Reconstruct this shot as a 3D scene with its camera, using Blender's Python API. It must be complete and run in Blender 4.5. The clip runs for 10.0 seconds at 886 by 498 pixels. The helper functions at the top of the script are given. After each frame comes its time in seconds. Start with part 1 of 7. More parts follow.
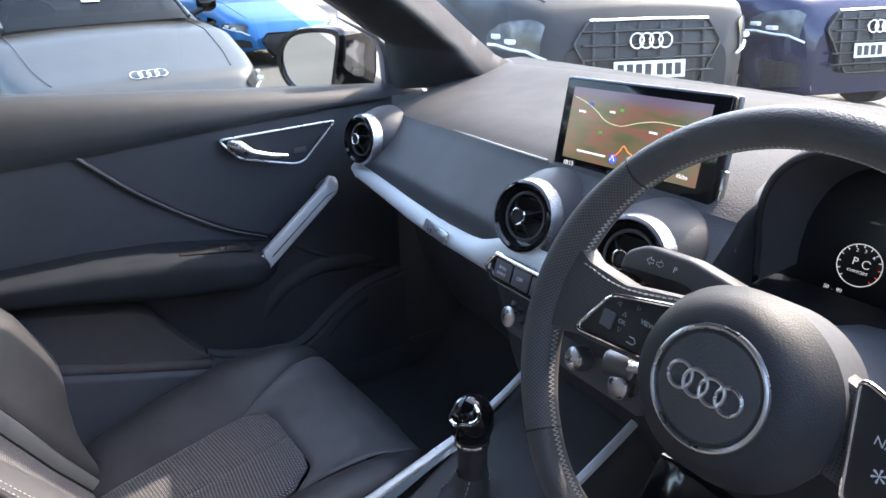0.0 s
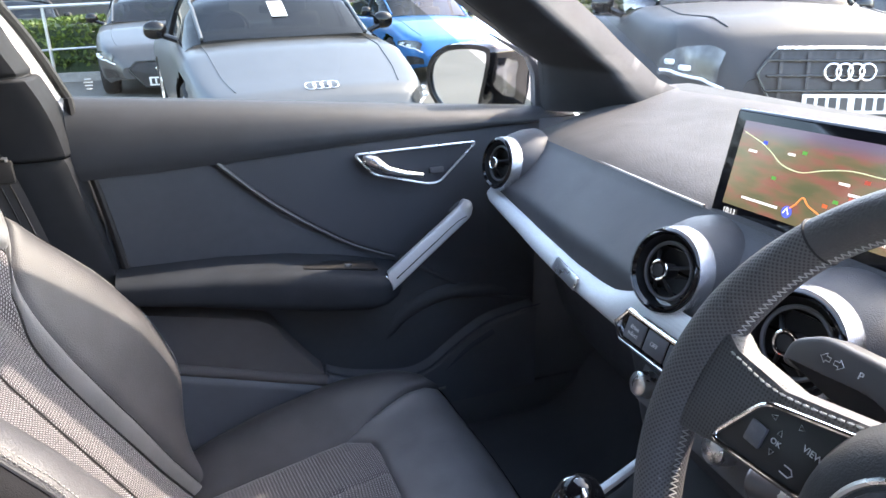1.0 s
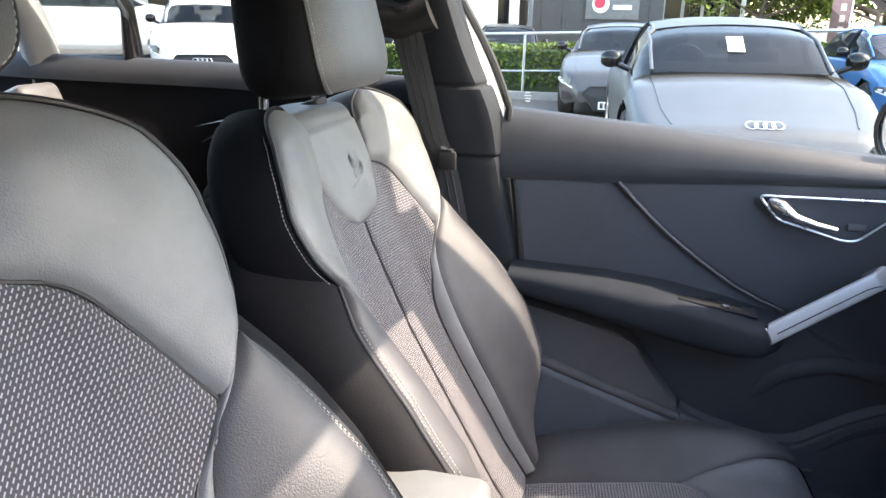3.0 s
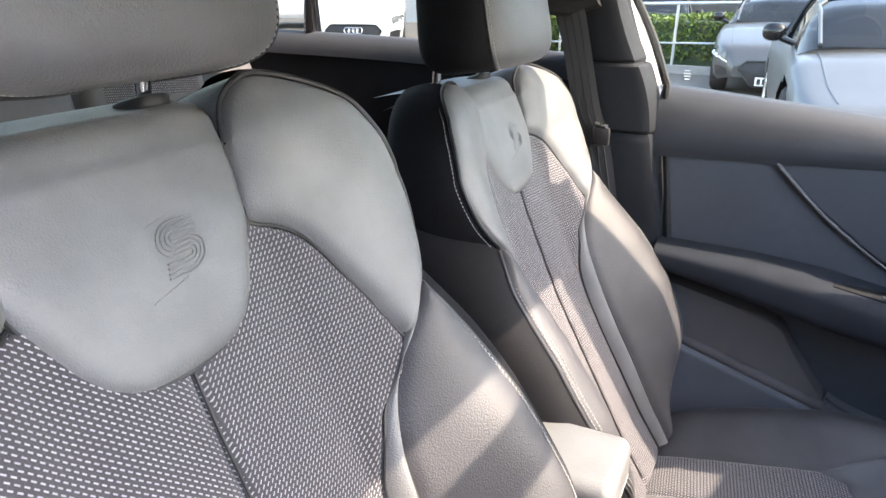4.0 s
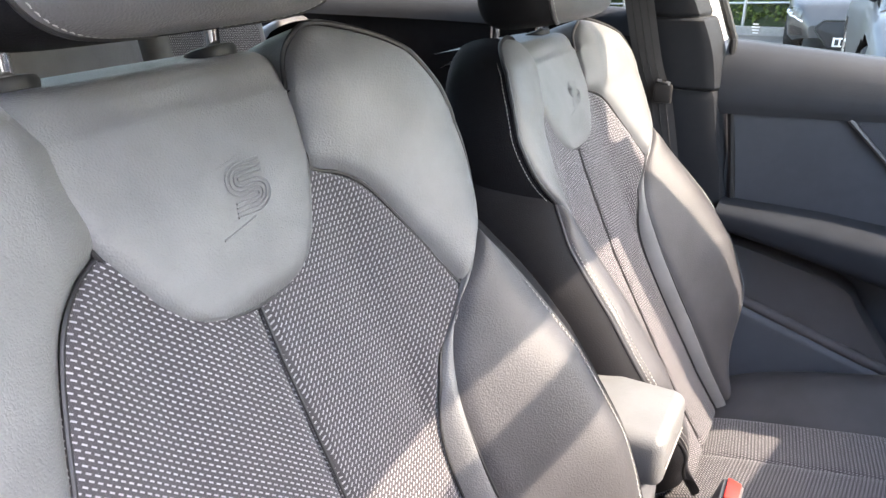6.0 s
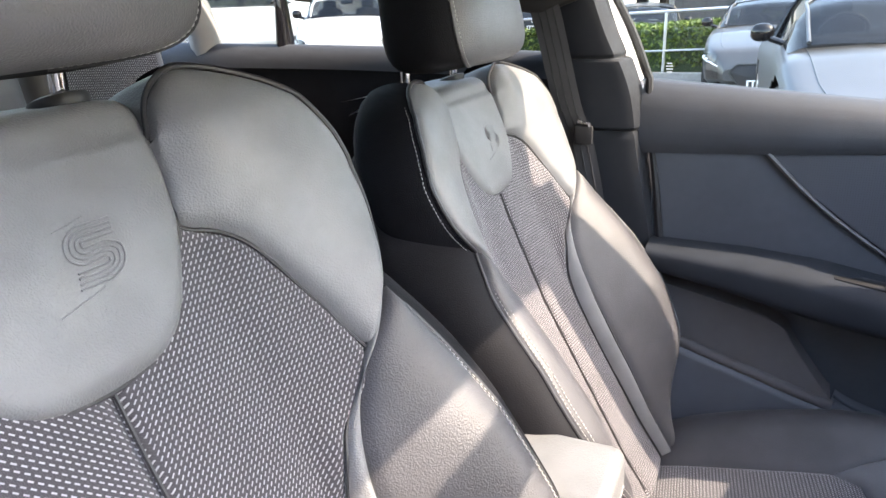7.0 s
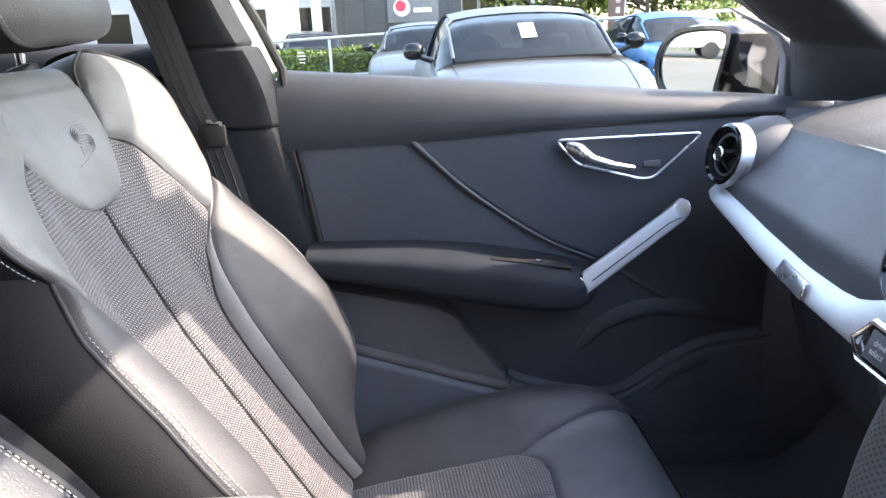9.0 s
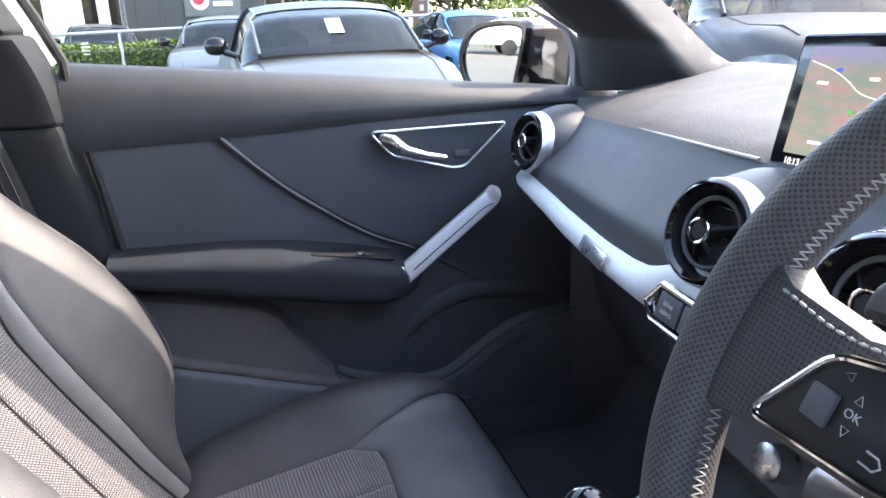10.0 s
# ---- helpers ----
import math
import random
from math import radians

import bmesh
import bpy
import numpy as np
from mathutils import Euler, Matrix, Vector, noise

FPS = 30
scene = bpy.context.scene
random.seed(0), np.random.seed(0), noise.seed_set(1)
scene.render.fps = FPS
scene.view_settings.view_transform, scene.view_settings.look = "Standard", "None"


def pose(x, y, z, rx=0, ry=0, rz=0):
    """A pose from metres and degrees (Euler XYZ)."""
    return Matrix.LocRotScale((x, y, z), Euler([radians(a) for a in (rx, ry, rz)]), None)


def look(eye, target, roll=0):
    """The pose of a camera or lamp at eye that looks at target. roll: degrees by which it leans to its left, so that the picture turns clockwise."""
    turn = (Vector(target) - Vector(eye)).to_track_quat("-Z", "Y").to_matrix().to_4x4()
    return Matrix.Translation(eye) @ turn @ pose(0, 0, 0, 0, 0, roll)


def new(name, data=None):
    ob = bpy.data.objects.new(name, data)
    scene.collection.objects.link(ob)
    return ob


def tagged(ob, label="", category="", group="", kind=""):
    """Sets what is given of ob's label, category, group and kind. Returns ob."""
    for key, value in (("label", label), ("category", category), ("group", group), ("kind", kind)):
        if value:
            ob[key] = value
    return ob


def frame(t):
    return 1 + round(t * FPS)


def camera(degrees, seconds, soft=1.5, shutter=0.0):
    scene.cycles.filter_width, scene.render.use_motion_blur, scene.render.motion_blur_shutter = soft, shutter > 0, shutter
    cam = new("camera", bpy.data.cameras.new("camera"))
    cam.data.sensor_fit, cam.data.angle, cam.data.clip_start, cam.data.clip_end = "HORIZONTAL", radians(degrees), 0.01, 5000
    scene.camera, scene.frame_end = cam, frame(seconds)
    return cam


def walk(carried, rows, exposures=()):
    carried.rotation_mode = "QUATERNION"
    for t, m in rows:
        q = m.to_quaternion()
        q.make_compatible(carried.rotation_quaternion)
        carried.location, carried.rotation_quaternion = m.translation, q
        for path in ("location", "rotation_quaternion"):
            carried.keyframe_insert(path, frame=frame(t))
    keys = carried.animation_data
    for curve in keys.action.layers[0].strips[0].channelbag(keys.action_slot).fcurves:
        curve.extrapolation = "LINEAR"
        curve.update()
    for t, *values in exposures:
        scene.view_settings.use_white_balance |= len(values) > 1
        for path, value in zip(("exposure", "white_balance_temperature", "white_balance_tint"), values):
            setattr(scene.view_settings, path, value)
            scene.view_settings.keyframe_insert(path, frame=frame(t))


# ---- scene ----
cam = camera(65.0, 10.0)
PATH = [
    (0, (-0.088, -0.617, 1.243), (0.959, 0.904, 0.475), -1.4),
    (0.5, (-0.025, -0.561, 1.231), (0.863, 1.073, 0.497), -1.1),
    (1, (0.0, -0.544, 1.227), (0.674, 1.2, 0.518), -0.7),
    (1.5, (0.005, -0.54, 1.225), (0.439, 1.289, 0.54), -0.2),
    (2, (0.04, -0.543, 1.2), (0.164, 1.347, 0.557), -0.1),
    (2.5, (0.033, -0.554, 1.213), (-0.105, 1.337, 0.577), 0.7),
    (3, (0.046, -0.598, 1.222), (-0.399, 1.247, 0.592), 1.0),
    (4.3, (0.031, -0.681, 1.239), (-0.808, 0.978, 0.501), 0.2),
    (4.5, (0.031, -0.681, 1.233), (-0.838, 0.953, 0.474), -0.3),
    (5, (0.036, -0.681, 1.221), (-0.864, 0.896, 0.385), -0.5),
    (5.2, (0.032, -0.682, 1.214), (-0.87, 0.888, 0.365), -0.4),
    (6.3, (0.047, -0.694, 1.226), (-0.865, 0.92, 0.475), -0.9),
    (6.5, (0.042, -0.687, 1.223), (-0.845, 0.955, 0.503), -1.1),
    (7, (0.048, -0.621, 1.203), (-0.749, 1.09, 0.543), -2.0),
    (7.5, (0.053, -0.565, 1.178), (-0.593, 1.223, 0.555), -2.4),
    (8, (0.057, -0.522, 1.16), (-0.385, 1.332, 0.554), -2.4),
    (8.5, (0.079, -0.489, 1.14), (-0.142, 1.406, 0.539), -2.4),
    (9, (0.097, -0.471, 1.124), (0.117, 1.433, 0.512), -2.1),
    (9.5, (0.089, -0.464, 1.12), (0.383, 1.412, 0.491), -1.3),
    (10, (0.099, -0.469, 1.117), (0.619, 1.355, 0.482), -1.2),
]
walk(cam, [(t, look(eye, target, roll)) for t, eye, target, roll in PATH],
     exposures=[(0, 3.46, 7050, 14), (0.5, 3.66, 7150, 14), (1.0, 3.84, 7300, 14), (1.5, 3.86, 7350, 14), (3.0, 3.97, 7600, 14), (4.5, 4.08, 7600, 15), (6.5, 4.04, 7550, 15), (8.0, 4.14, 7450, 15), (10.0, 4.08, 7250, 15)])

# ---- light ----
SUN_AZ, SUN_EL = 8.5, 43.0          # degrees from straight ahead towards the passenger side; above the horizon
world = bpy.data.worlds.new("sky")
scene.world = world
world.use_nodes = True
wn = world.node_tree
sky = wn.nodes.new("ShaderNodeTexSky")
sky.sky_type = "NISHITA"
sky.sun_disc = False
sky.sun_elevation = radians(SUN_EL)
sky.sun_rotation = radians(90 - SUN_AZ)
sky.dust_density = 1.5
wn.links.new(sky.outputs[0], wn.nodes["Background"].inputs[0])
wn.nodes["Background"].inputs[1].default_value = 0.15
sun_data = bpy.data.lights.new("sun", "SUN")
sun_data.energy = 0.78
sun_data.angle = radians(0.6)
sun_data.color = (1.0, 0.94, 0.85)
sun = new("sun", sun_data)
to_sun = Vector((math.cos(radians(SUN_EL)) * math.cos(radians(SUN_AZ)), math.cos(radians(SUN_EL)) * math.sin(radians(SUN_AZ)), math.sin(radians(SUN_EL))))
sun.matrix_world = look(to_sun * 30, (0, 0, 0))

# ---- materials ----


def nodes_of(name):
    m = bpy.data.materials.new(name)
    m.use_nodes = True
    nt = m.node_tree
    return m, nt, nt.nodes["Principled BSDF"]


def link(nt, a, b):
    nt.links.new(a, b)


def node(nt, kind, **values):
    n = nt.nodes.new(kind)
    for key, value in values.items():
        n.inputs[key].default_value = value
    return n


def coords(nt, uv=False):
    n = nt.nodes.new("ShaderNodeTexCoord")
    return n.outputs["UV" if uv else "Object"]


def ramp(nt, fac, stops):
    r = nt.nodes.new("ShaderNodeValToRGB")
    while len(r.color_ramp.elements) < len(stops):
        r.color_ramp.elements.new(0.5)
    for e, (p, c) in zip(r.color_ramp.elements, stops):
        e.position, e.color = p, (*c, 1) if len(c) == 3 else c
    link(nt, fac, r.inputs[0])
    return r.outputs[0]


def bumped(nt, bsdf, height, strength, distance):
    b = node(nt, "ShaderNodeBump", Strength=strength, Distance=distance)
    link(nt, height, b.inputs["Height"])
    link(nt, b.outputs[0], bsdf.inputs["Normal"])


def plain(name, color, rough=0.5, metal=0.0, grain=0.0, grain_scale=900.0, spread=0.12, coat=0.0, spec=0.5):
    """Colour with slow and fine variation, and a fine relief."""
    m, nt, b = nodes_of(name)
    c = coords(nt)
    slow = node(nt, "ShaderNodeTexNoise", Scale=7.0, Detail=4.0)
    link(nt, c, slow.inputs["Vector"])
    lo, hi = (tuple(v * (1 + s) for v in color) for s in (-spread, spread))
    link(nt, ramp(nt, slow.outputs[0], [(0.3, lo), (0.7, hi)]), b.inputs["Base Color"])
    b.inputs["Roughness"].default_value, b.inputs["Metallic"].default_value = rough, metal
    b.inputs["Coat Weight"].default_value = coat
    b.inputs["Specular IOR Level"].default_value = spec
    fine = node(nt, "ShaderNodeTexNoise", Scale=60.0, Detail=5.0)
    link(nt, c, fine.inputs["Vector"])
    r = node(nt, "ShaderNodeMapRange")
    link(nt, fine.outputs[0], r.inputs[0])
    r.inputs[3].default_value, r.inputs[4].default_value = rough * 0.85, min(1.0, rough * 1.15)
    link(nt, r.outputs[0], b.inputs["Roughness"])
    if grain:
        v = node(nt, "ShaderNodeTexVoronoi", Scale=grain_scale)
        link(nt, c, v.inputs["Vector"])
        bumped(nt, b, v.outputs["Distance"], grain, 0.0006)
    return m


def leather_material(name, color, rough, scale=520.0, strength=0.35, spec=0.5):
    """Grained leather: pebbled cells with soft creases."""
    m, nt, b = nodes_of(name)
    c = coords(nt)
    warp = node(nt, "ShaderNodeTexNoise", Scale=160.0, Detail=2.0)
    link(nt, c, warp.inputs["Vector"])
    mixv = node(nt, "ShaderNodeMixRGB", Fac=0.004)
    link(nt, c, mixv.inputs[1]), link(nt, warp.outputs[1], mixv.inputs[2])
    v = node(nt, "ShaderNodeTexVoronoi", Scale=scale)
    v.feature = "SMOOTH_F1"
    link(nt, mixv.outputs[0], v.inputs["Vector"])
    slow = node(nt, "ShaderNodeTexNoise", Scale=14.0, Detail=5.0)
    link(nt, c, slow.inputs["Vector"])
    add = nt.nodes.new("ShaderNodeMath")
    add.operation = "MULTIPLY_ADD"
    link(nt, slow.outputs[0], add.inputs[0])
    add.inputs[1].default_value = 0.35
    link(nt, v.outputs["Distance"], add.inputs[2])
    bumped(nt, b, add.outputs[0], strength, 0.0011)
    lo, hi = (tuple(x * s for x in color) for s in (0.88, 1.12))
    link(nt, ramp(nt, slow.outputs[0], [(0.35, lo), (0.65, hi)]), b.inputs["Base Color"])
    b.inputs["Roughness"].default_value = rough
    b.inputs["Specular IOR Level"].default_value = spec
    return m


def fabric_material(name):
    """Dark woven cloth with light dashes, laid in a chevron by the cloth's own coordinates in metres."""
    m, nt, b = nodes_of(name)
    c = coords(nt, uv=True)
    turn = nt.nodes.new("ShaderNodeMapping")
    turn.inputs["Rotation"].default_value = (0, 0, radians(-45))
    link(nt, c, turn.inputs["Vector"])
    br = node(nt, "ShaderNodeTexBrick", Scale=1.0)
    br.inputs["Color1"].default_value = (1, 1, 1, 1)
    br.inputs["Color2"].default_value = (0.75, 0.75, 0.75, 1)
    br.inputs["Mortar"].default_value = (0, 0, 0, 1)
    br.inputs["Mortar Size"].default_value = 0.00142
    br.inputs["Mortar Smooth"].default_value = 0.25
    br.inputs["Brick Width"].default_value = 0.0060
    br.inputs["Row Height"].default_value = 0.0036
    br.offset, br.offset_frequency = 0.5, 2
    link(nt, turn.outputs[0], br.inputs["Vector"])
    w1 = node(nt, "ShaderNodeTexWave", Scale=420.0, Distortion=1.0, Detail=1.0)
    link(nt, turn.outputs[0], w1.inputs["Vector"])
    base = ramp(nt, w1.outputs[0], [(0.1, (0.018, 0.016, 0.019)), (0.9, (0.070, 0.064, 0.072))])
    mix = nt.nodes.new("ShaderNodeMixRGB")
    link(nt, br.outputs[0], mix.inputs[0])
    link(nt, base, mix.inputs[1])
    mix.inputs[2].default_value = (0.38, 0.37, 0.38, 1)
    link(nt, mix.outputs[0], b.inputs["Base Color"])
    b.inputs["Roughness"].default_value = 0.85
    b.inputs["Sheen Weight"].default_value = 0.25
    bumped(nt, b, br.outputs[0], 0.5, 0.0008)
    return m


def dotted_material(name, color, pitch=0.006, depth=0.4, hole=(0.3, 0.42), uv=False):
    """Plastic or leather with a regular field of small holes."""
    m, nt, b = nodes_of(name)
    c = coords(nt, uv)
    v = node(nt, "ShaderNodeTexVoronoi", Scale=1.0 / pitch, Randomness=0.0)
    v.voronoi_dimensions = "2D" if uv else "3D"
    link(nt, c, v.inputs["Vector"])
    link(nt, ramp(nt, v.outputs["Distance"], [(hole[0], tuple(x * 0.42 for x in color)), (hole[1], color)]), b.inputs["Base Color"])
    bumped(nt, b, v.outputs["Distance"], depth, 0.0008)
    b.inputs["Roughness"].default_value = 0.5
    return m


def paint_material(name, color, metal=0.5, rough=0.3, coat=0.5):
    m = plain(name, color, rough, metal, spread=0.05, coat=coat)
    m.node_tree.nodes["Principled BSDF"].inputs["Coat Roughness"].default_value = 0.04
    return m


def glass_material(name, tint=(0.86, 0.9, 0.88), ior=1.45):
    """A thin pane: it lets light straight through and mirrors by Fresnel."""
    m = bpy.data.materials.new(name)
    m.use_nodes = True
    nt = m.node_tree
    nt.nodes.remove(nt.nodes["Principled BSDF"])
    clear = nt.nodes.new("ShaderNodeBsdfTransparent")
    clear.inputs[0].default_value = (*tint, 1)
    shine = nt.nodes.new("ShaderNodeBsdfGlossy")
    shine.inputs["Roughness"].default_value = 0.02
    fres = node(nt, "ShaderNodeFresnel", IOR=ior)
    mix = nt.nodes.new("ShaderNodeMixShader")
    link(nt, fres.outputs[0], mix.inputs[0])
    link(nt, clear.outputs[0], mix.inputs[1])
    link(nt, shine.outputs[0], mix.inputs[2])
    link(nt, mix.outputs[0], nt.nodes["Material Output"].inputs[0])
    return m


def ground_material(name, color, scale=1.0):
    m, nt, b = nodes_of(name)
    c = coords(nt)
    fine = node(nt, "ShaderNodeTexNoise", Scale=45.0 * scale, Detail=8.0)
    slow = node(nt, "ShaderNodeTexNoise", Scale=0.35 * scale, Detail=5.0)
    link(nt, c, fine.inputs["Vector"]), link(nt, c, slow.inputs["Vector"])
    a = ramp(nt, fine.outputs[0], [(0.3, tuple(v * 0.75 for v in color)), (0.7, tuple(v * 1.2 for v in color))])
    k = ramp(nt, slow.outputs[0], [(0.35, (0.8, 0.8, 0.8)), (0.7, (1, 1, 1))])
    mix = node(nt, "ShaderNodeMixRGB", Fac=1.0)
    mix.blend_type = "MULTIPLY"
    link(nt, a, mix.inputs[1]), link(nt, k, mix.inputs[2])
    link(nt, mix.outputs[0], b.inputs["Base Color"])
    b.inputs["Roughness"].default_value = 0.9
    bumped(nt, b, fine.outputs[0], 0.5, 0.01)
    return m


def leaf_material(name, a, b_color):
    m, nt, b = nodes_of(name)
    g = nt.nodes.new("ShaderNodeNewGeometry")
    link(nt, ramp(nt, g.outputs["Random Per Island"], [(0.0, a), (1.0, b_color)]), b.inputs["Base Color"])
    b.inputs["Roughness"].default_value = 0.6
    b.inputs["Subsurface Weight"].default_value = 0.0
    return m


def screen_material(name):
    """The lit map on the display: hazy greens and reds under a violet sky band."""
    m, nt, b = nodes_of(name)
    c = coords(nt, uv=True)
    wide = nt.nodes.new("ShaderNodeMapping")
    wide.inputs["Scale"].default_value = (0.42, 1.35, 1.0)
    link(nt, c, wide.inputs["Vector"])
    n1 = node(nt, "ShaderNodeTexNoise", Scale=6.5, Detail=8.0)
    link(nt, wide.outputs[0], n1.inputs["Vector"])
    n2 = node(nt, "ShaderNodeTexNoise", Scale=9.0, Detail=3.0)
    link(nt, c, n2.inputs["Vector"])
    land = ramp(nt, n1.outputs[0], [(0.36, (0.15, 0.17, 0.09)), (0.5, (0.24, 0.19, 0.11)), (0.6, (0.36, 0.15, 0.12)), (0.72, (0.28, 0.14, 0.11))])
    sep = nt.nodes.new("ShaderNodeSeparateXYZ")
    link(nt, c, sep.inputs[0])
    band = ramp(nt, sep.outputs[1], [(0.0, (0, 0, 0)), (0.80, (0, 0, 0)), (0.95, (1, 1, 1))])
    mix = nt.nodes.new("ShaderNodeMixRGB")
    link(nt, band, mix.inputs[0]), link(nt, land, mix.inputs[1])
    mix.inputs[2].default_value = (0.20, 0.17, 0.30, 1)
    b.inputs["Base Color"].default_value = (0.02, 0.02, 0.02, 1)
    b.inputs["Roughness"].default_value = 0.12
    link(nt, mix.outputs[0], b.inputs["Emission Color"])
    b.inputs["Emission Strength"].default_value = 0.078
    return m


def glow_material(name, color, strength):
    m, nt, b = nodes_of(name)
    b.inputs["Base Color"].default_value = (*color, 1)
    b.inputs["Emission Color"].default_value = (*color, 1)
    b.inputs["Emission Strength"].default_value = strength
    return m


def brushed_material(name, color, rough=0.35):
    m, nt, b = nodes_of(name)
    c = coords(nt)
    st = nt.nodes.new("ShaderNodeMapping")
    st.inputs["Scale"].default_value = (900, 12, 900)
    link(nt, c, st.inputs["Vector"])
    n = node(nt, "ShaderNodeTexNoise", Scale=1.0, Detail=2.0)
    link(nt, st.outputs[0], n.inputs["Vector"])
    link(nt, ramp(nt, n.outputs[0], [(0.2, tuple(v * 0.85 for v in color)), (0.8, color)]), b.inputs["Base Color"])
    b.inputs["Metallic"].default_value, b.inputs["Roughness"].default_value = 0.55, rough
    return m


# Black leather in lightened copies: the light on each part is put into the colour.
LEATHER_LIT = leather_material("lit_leather", (0.152, 0.154, 0.157), 0.48, 680.0, 0.42, 0.6)
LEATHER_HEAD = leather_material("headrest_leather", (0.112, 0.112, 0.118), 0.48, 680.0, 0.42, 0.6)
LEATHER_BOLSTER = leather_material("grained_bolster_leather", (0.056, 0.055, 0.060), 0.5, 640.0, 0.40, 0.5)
LEATHER_PIPE = plain("leather_piping", (0.02, 0.02, 0.022), 0.45)
# The same leather darkened: shade on seat sides and backs put into the colour.
LEATHER_SHADED = leather_material("shaded_side_leather", (0.010, 0.010, 0.012), 0.75, 820.0, 0.3, 0.12)
FABRIC = fabric_material("dashed_cloth")
THREAD = plain("pale_thread", (0.42, 0.42, 0.41), 0.8)
SOFT = leather_material("grained_soft_plastic", (0.056, 0.057, 0.062), 0.5, 900.0, 0.35)
DOOR_SOFT = leather_material("door_soft_trim", (0.032, 0.036, 0.043), 0.55, 900.0, 0.35)
SOFT_TOP = leather_material("dash_skin", (0.060, 0.058, 0.058), 0.72, 480.0, 0.6, 0.2)
HARD = plain("dark_hard_plastic", (0.115, 0.118, 0.128), 0.55, grain=0.25, grain_scale=700)
DOOR_CLOTH = plain("dark_door_panel", (0.062, 0.069, 0.082), 0.75, grain=0.3, grain_scale=1100)
MESHY = dotted_material("speaker_mesh", (0.060, 0.066, 0.079), 0.0042, 0.15, (0.15, 0.30))
VENT_DARK = plain("vent_black", (0.014, 0.014, 0.016), 0.55)
RUBBER = plain("black_rubber", (0.012, 0.012, 0.013), 0.6)
CARPET = plain("black_carpet", (0.09, 0.092, 0.10), 0.95, grain=0.8, grain_scale=400)
LINING = plain("black_headlining", (0.035, 0.035, 0.037), 0.95, grain=0.3, grain_scale=500)
GLOSS = plain("gloss_black", (0.006, 0.006, 0.007), 0.08, spread=0.02)
SILVER = brushed_material("brushed_silver_trim", (0.70, 0.71, 0.72), 0.45)
SATIN = plain("satin_silver", (0.72, 0.72, 0.73), 0.28, 1.0, spread=0.03)
CHROME = plain("chrome", (0.9, 0.9, 0.9), 0.06, 1.0, spread=0.01)
WEB = plain("seat_belt_webbing", (0.055, 0.055, 0.058), 0.7, grain=0.5, grain_scale=1400)
WHITE_PAINT = paint_material("white_body_paint", (0.8, 0.8, 0.8), 0.0, 0.3)
SCREEN_GLASS = glass_material("windscreen_pane", (0.78, 0.82, 0.81))
SIDE_GLASS = glass_material("side_pane", (0.50, 0.53, 0.50))
MIRROR = plain("mirror_silver", (0.92, 0.93, 0.93), 0.01, 1.0, spread=0.005)
SPOKE_PERF = dotted_material("perforated_spoke", (0.085, 0.083, 0.086), 0.0026, 0.6, (0.22, 0.36))
RIM_PERF = dotted_material("perforated_leather", (0.115, 0.112, 0.115), 0.0026, 0.6, (0.22, 0.36), uv=True)
MAP = screen_material("map_display")
PRINT = plain("pale_print", (0.6, 0.6, 0.6), 0.5)
ASPHALT = ground_material("pale_asphalt", (0.16, 0.146, 0.126))

# ---- building helpers ----


def thing(name, label="", category="", group="", kind="", at=None):
    ob = new(name)
    ob.empty_display_size = 0.05
    if at is not None:
        ob.matrix_world = at
    return tagged(ob, label, category, group, kind)


def mesh_data(name, verts, faces, mat, smooth=40, uvs=None):
    me = bpy.data.meshes.new(name)
    me.from_pydata([tuple(v) for v in verts], [], faces)
    if uvs is not None:
        layer = me.uv_layers.new(name="UVMap")
        flat = np.array([uvs[v] for f in faces for v in f], dtype=np.float32).ravel()
        layer.data.foreach_set("uv", flat)
    me.validate()
    if smooth:
        me.polygons.foreach_set("use_smooth", [True] * len(me.polygons))
        me.set_sharp_from_angle(angle=radians(smooth))
    if mat:
        me.materials.append(mat)
    me.update()
    return me


def part(name, geo, mat, parent=None, label="", smooth=40, at=None):
    """One mesh object under a thing or part. geo: a bmesh, or (verts, faces) or (verts, faces, uvs)."""
    if isinstance(geo, bmesh.types.BMesh):
        me = bpy.data.meshes.new(name)
        geo.to_mesh(me)
        geo.free()
        if smooth:
            me.polygons.foreach_set("use_smooth", [True] * len(me.polygons))
            me.set_sharp_from_angle(angle=radians(smooth))
        me.materials.append(mat)
    elif isinstance(geo, bpy.types.Mesh):
        me = geo
    else:
        me = mesh_data(name, geo[0], geo[1], mat, smooth, geo[2] if len(geo) > 2 else None)
    ob = new(name, me)
    ob.parent = parent
    if at is not None:
        ob.matrix_local = at
    return tagged(ob, label)


def joined(*geos):
    verts, faces, uvs = [], [], []
    for g in geos:
        n = len(verts)
        verts += list(g[0])
        faces += [tuple(i + n for i in f) for f in g[1]]
        uvs += list(g[2]) if len(g) > 2 else [(v[0], v[1]) for v in g[0]]
    return verts, faces, uvs


def moved(geo, m):
    return ([tuple(m @ Vector(v)) for v in geo[0]], geo[1], *geo[2:])


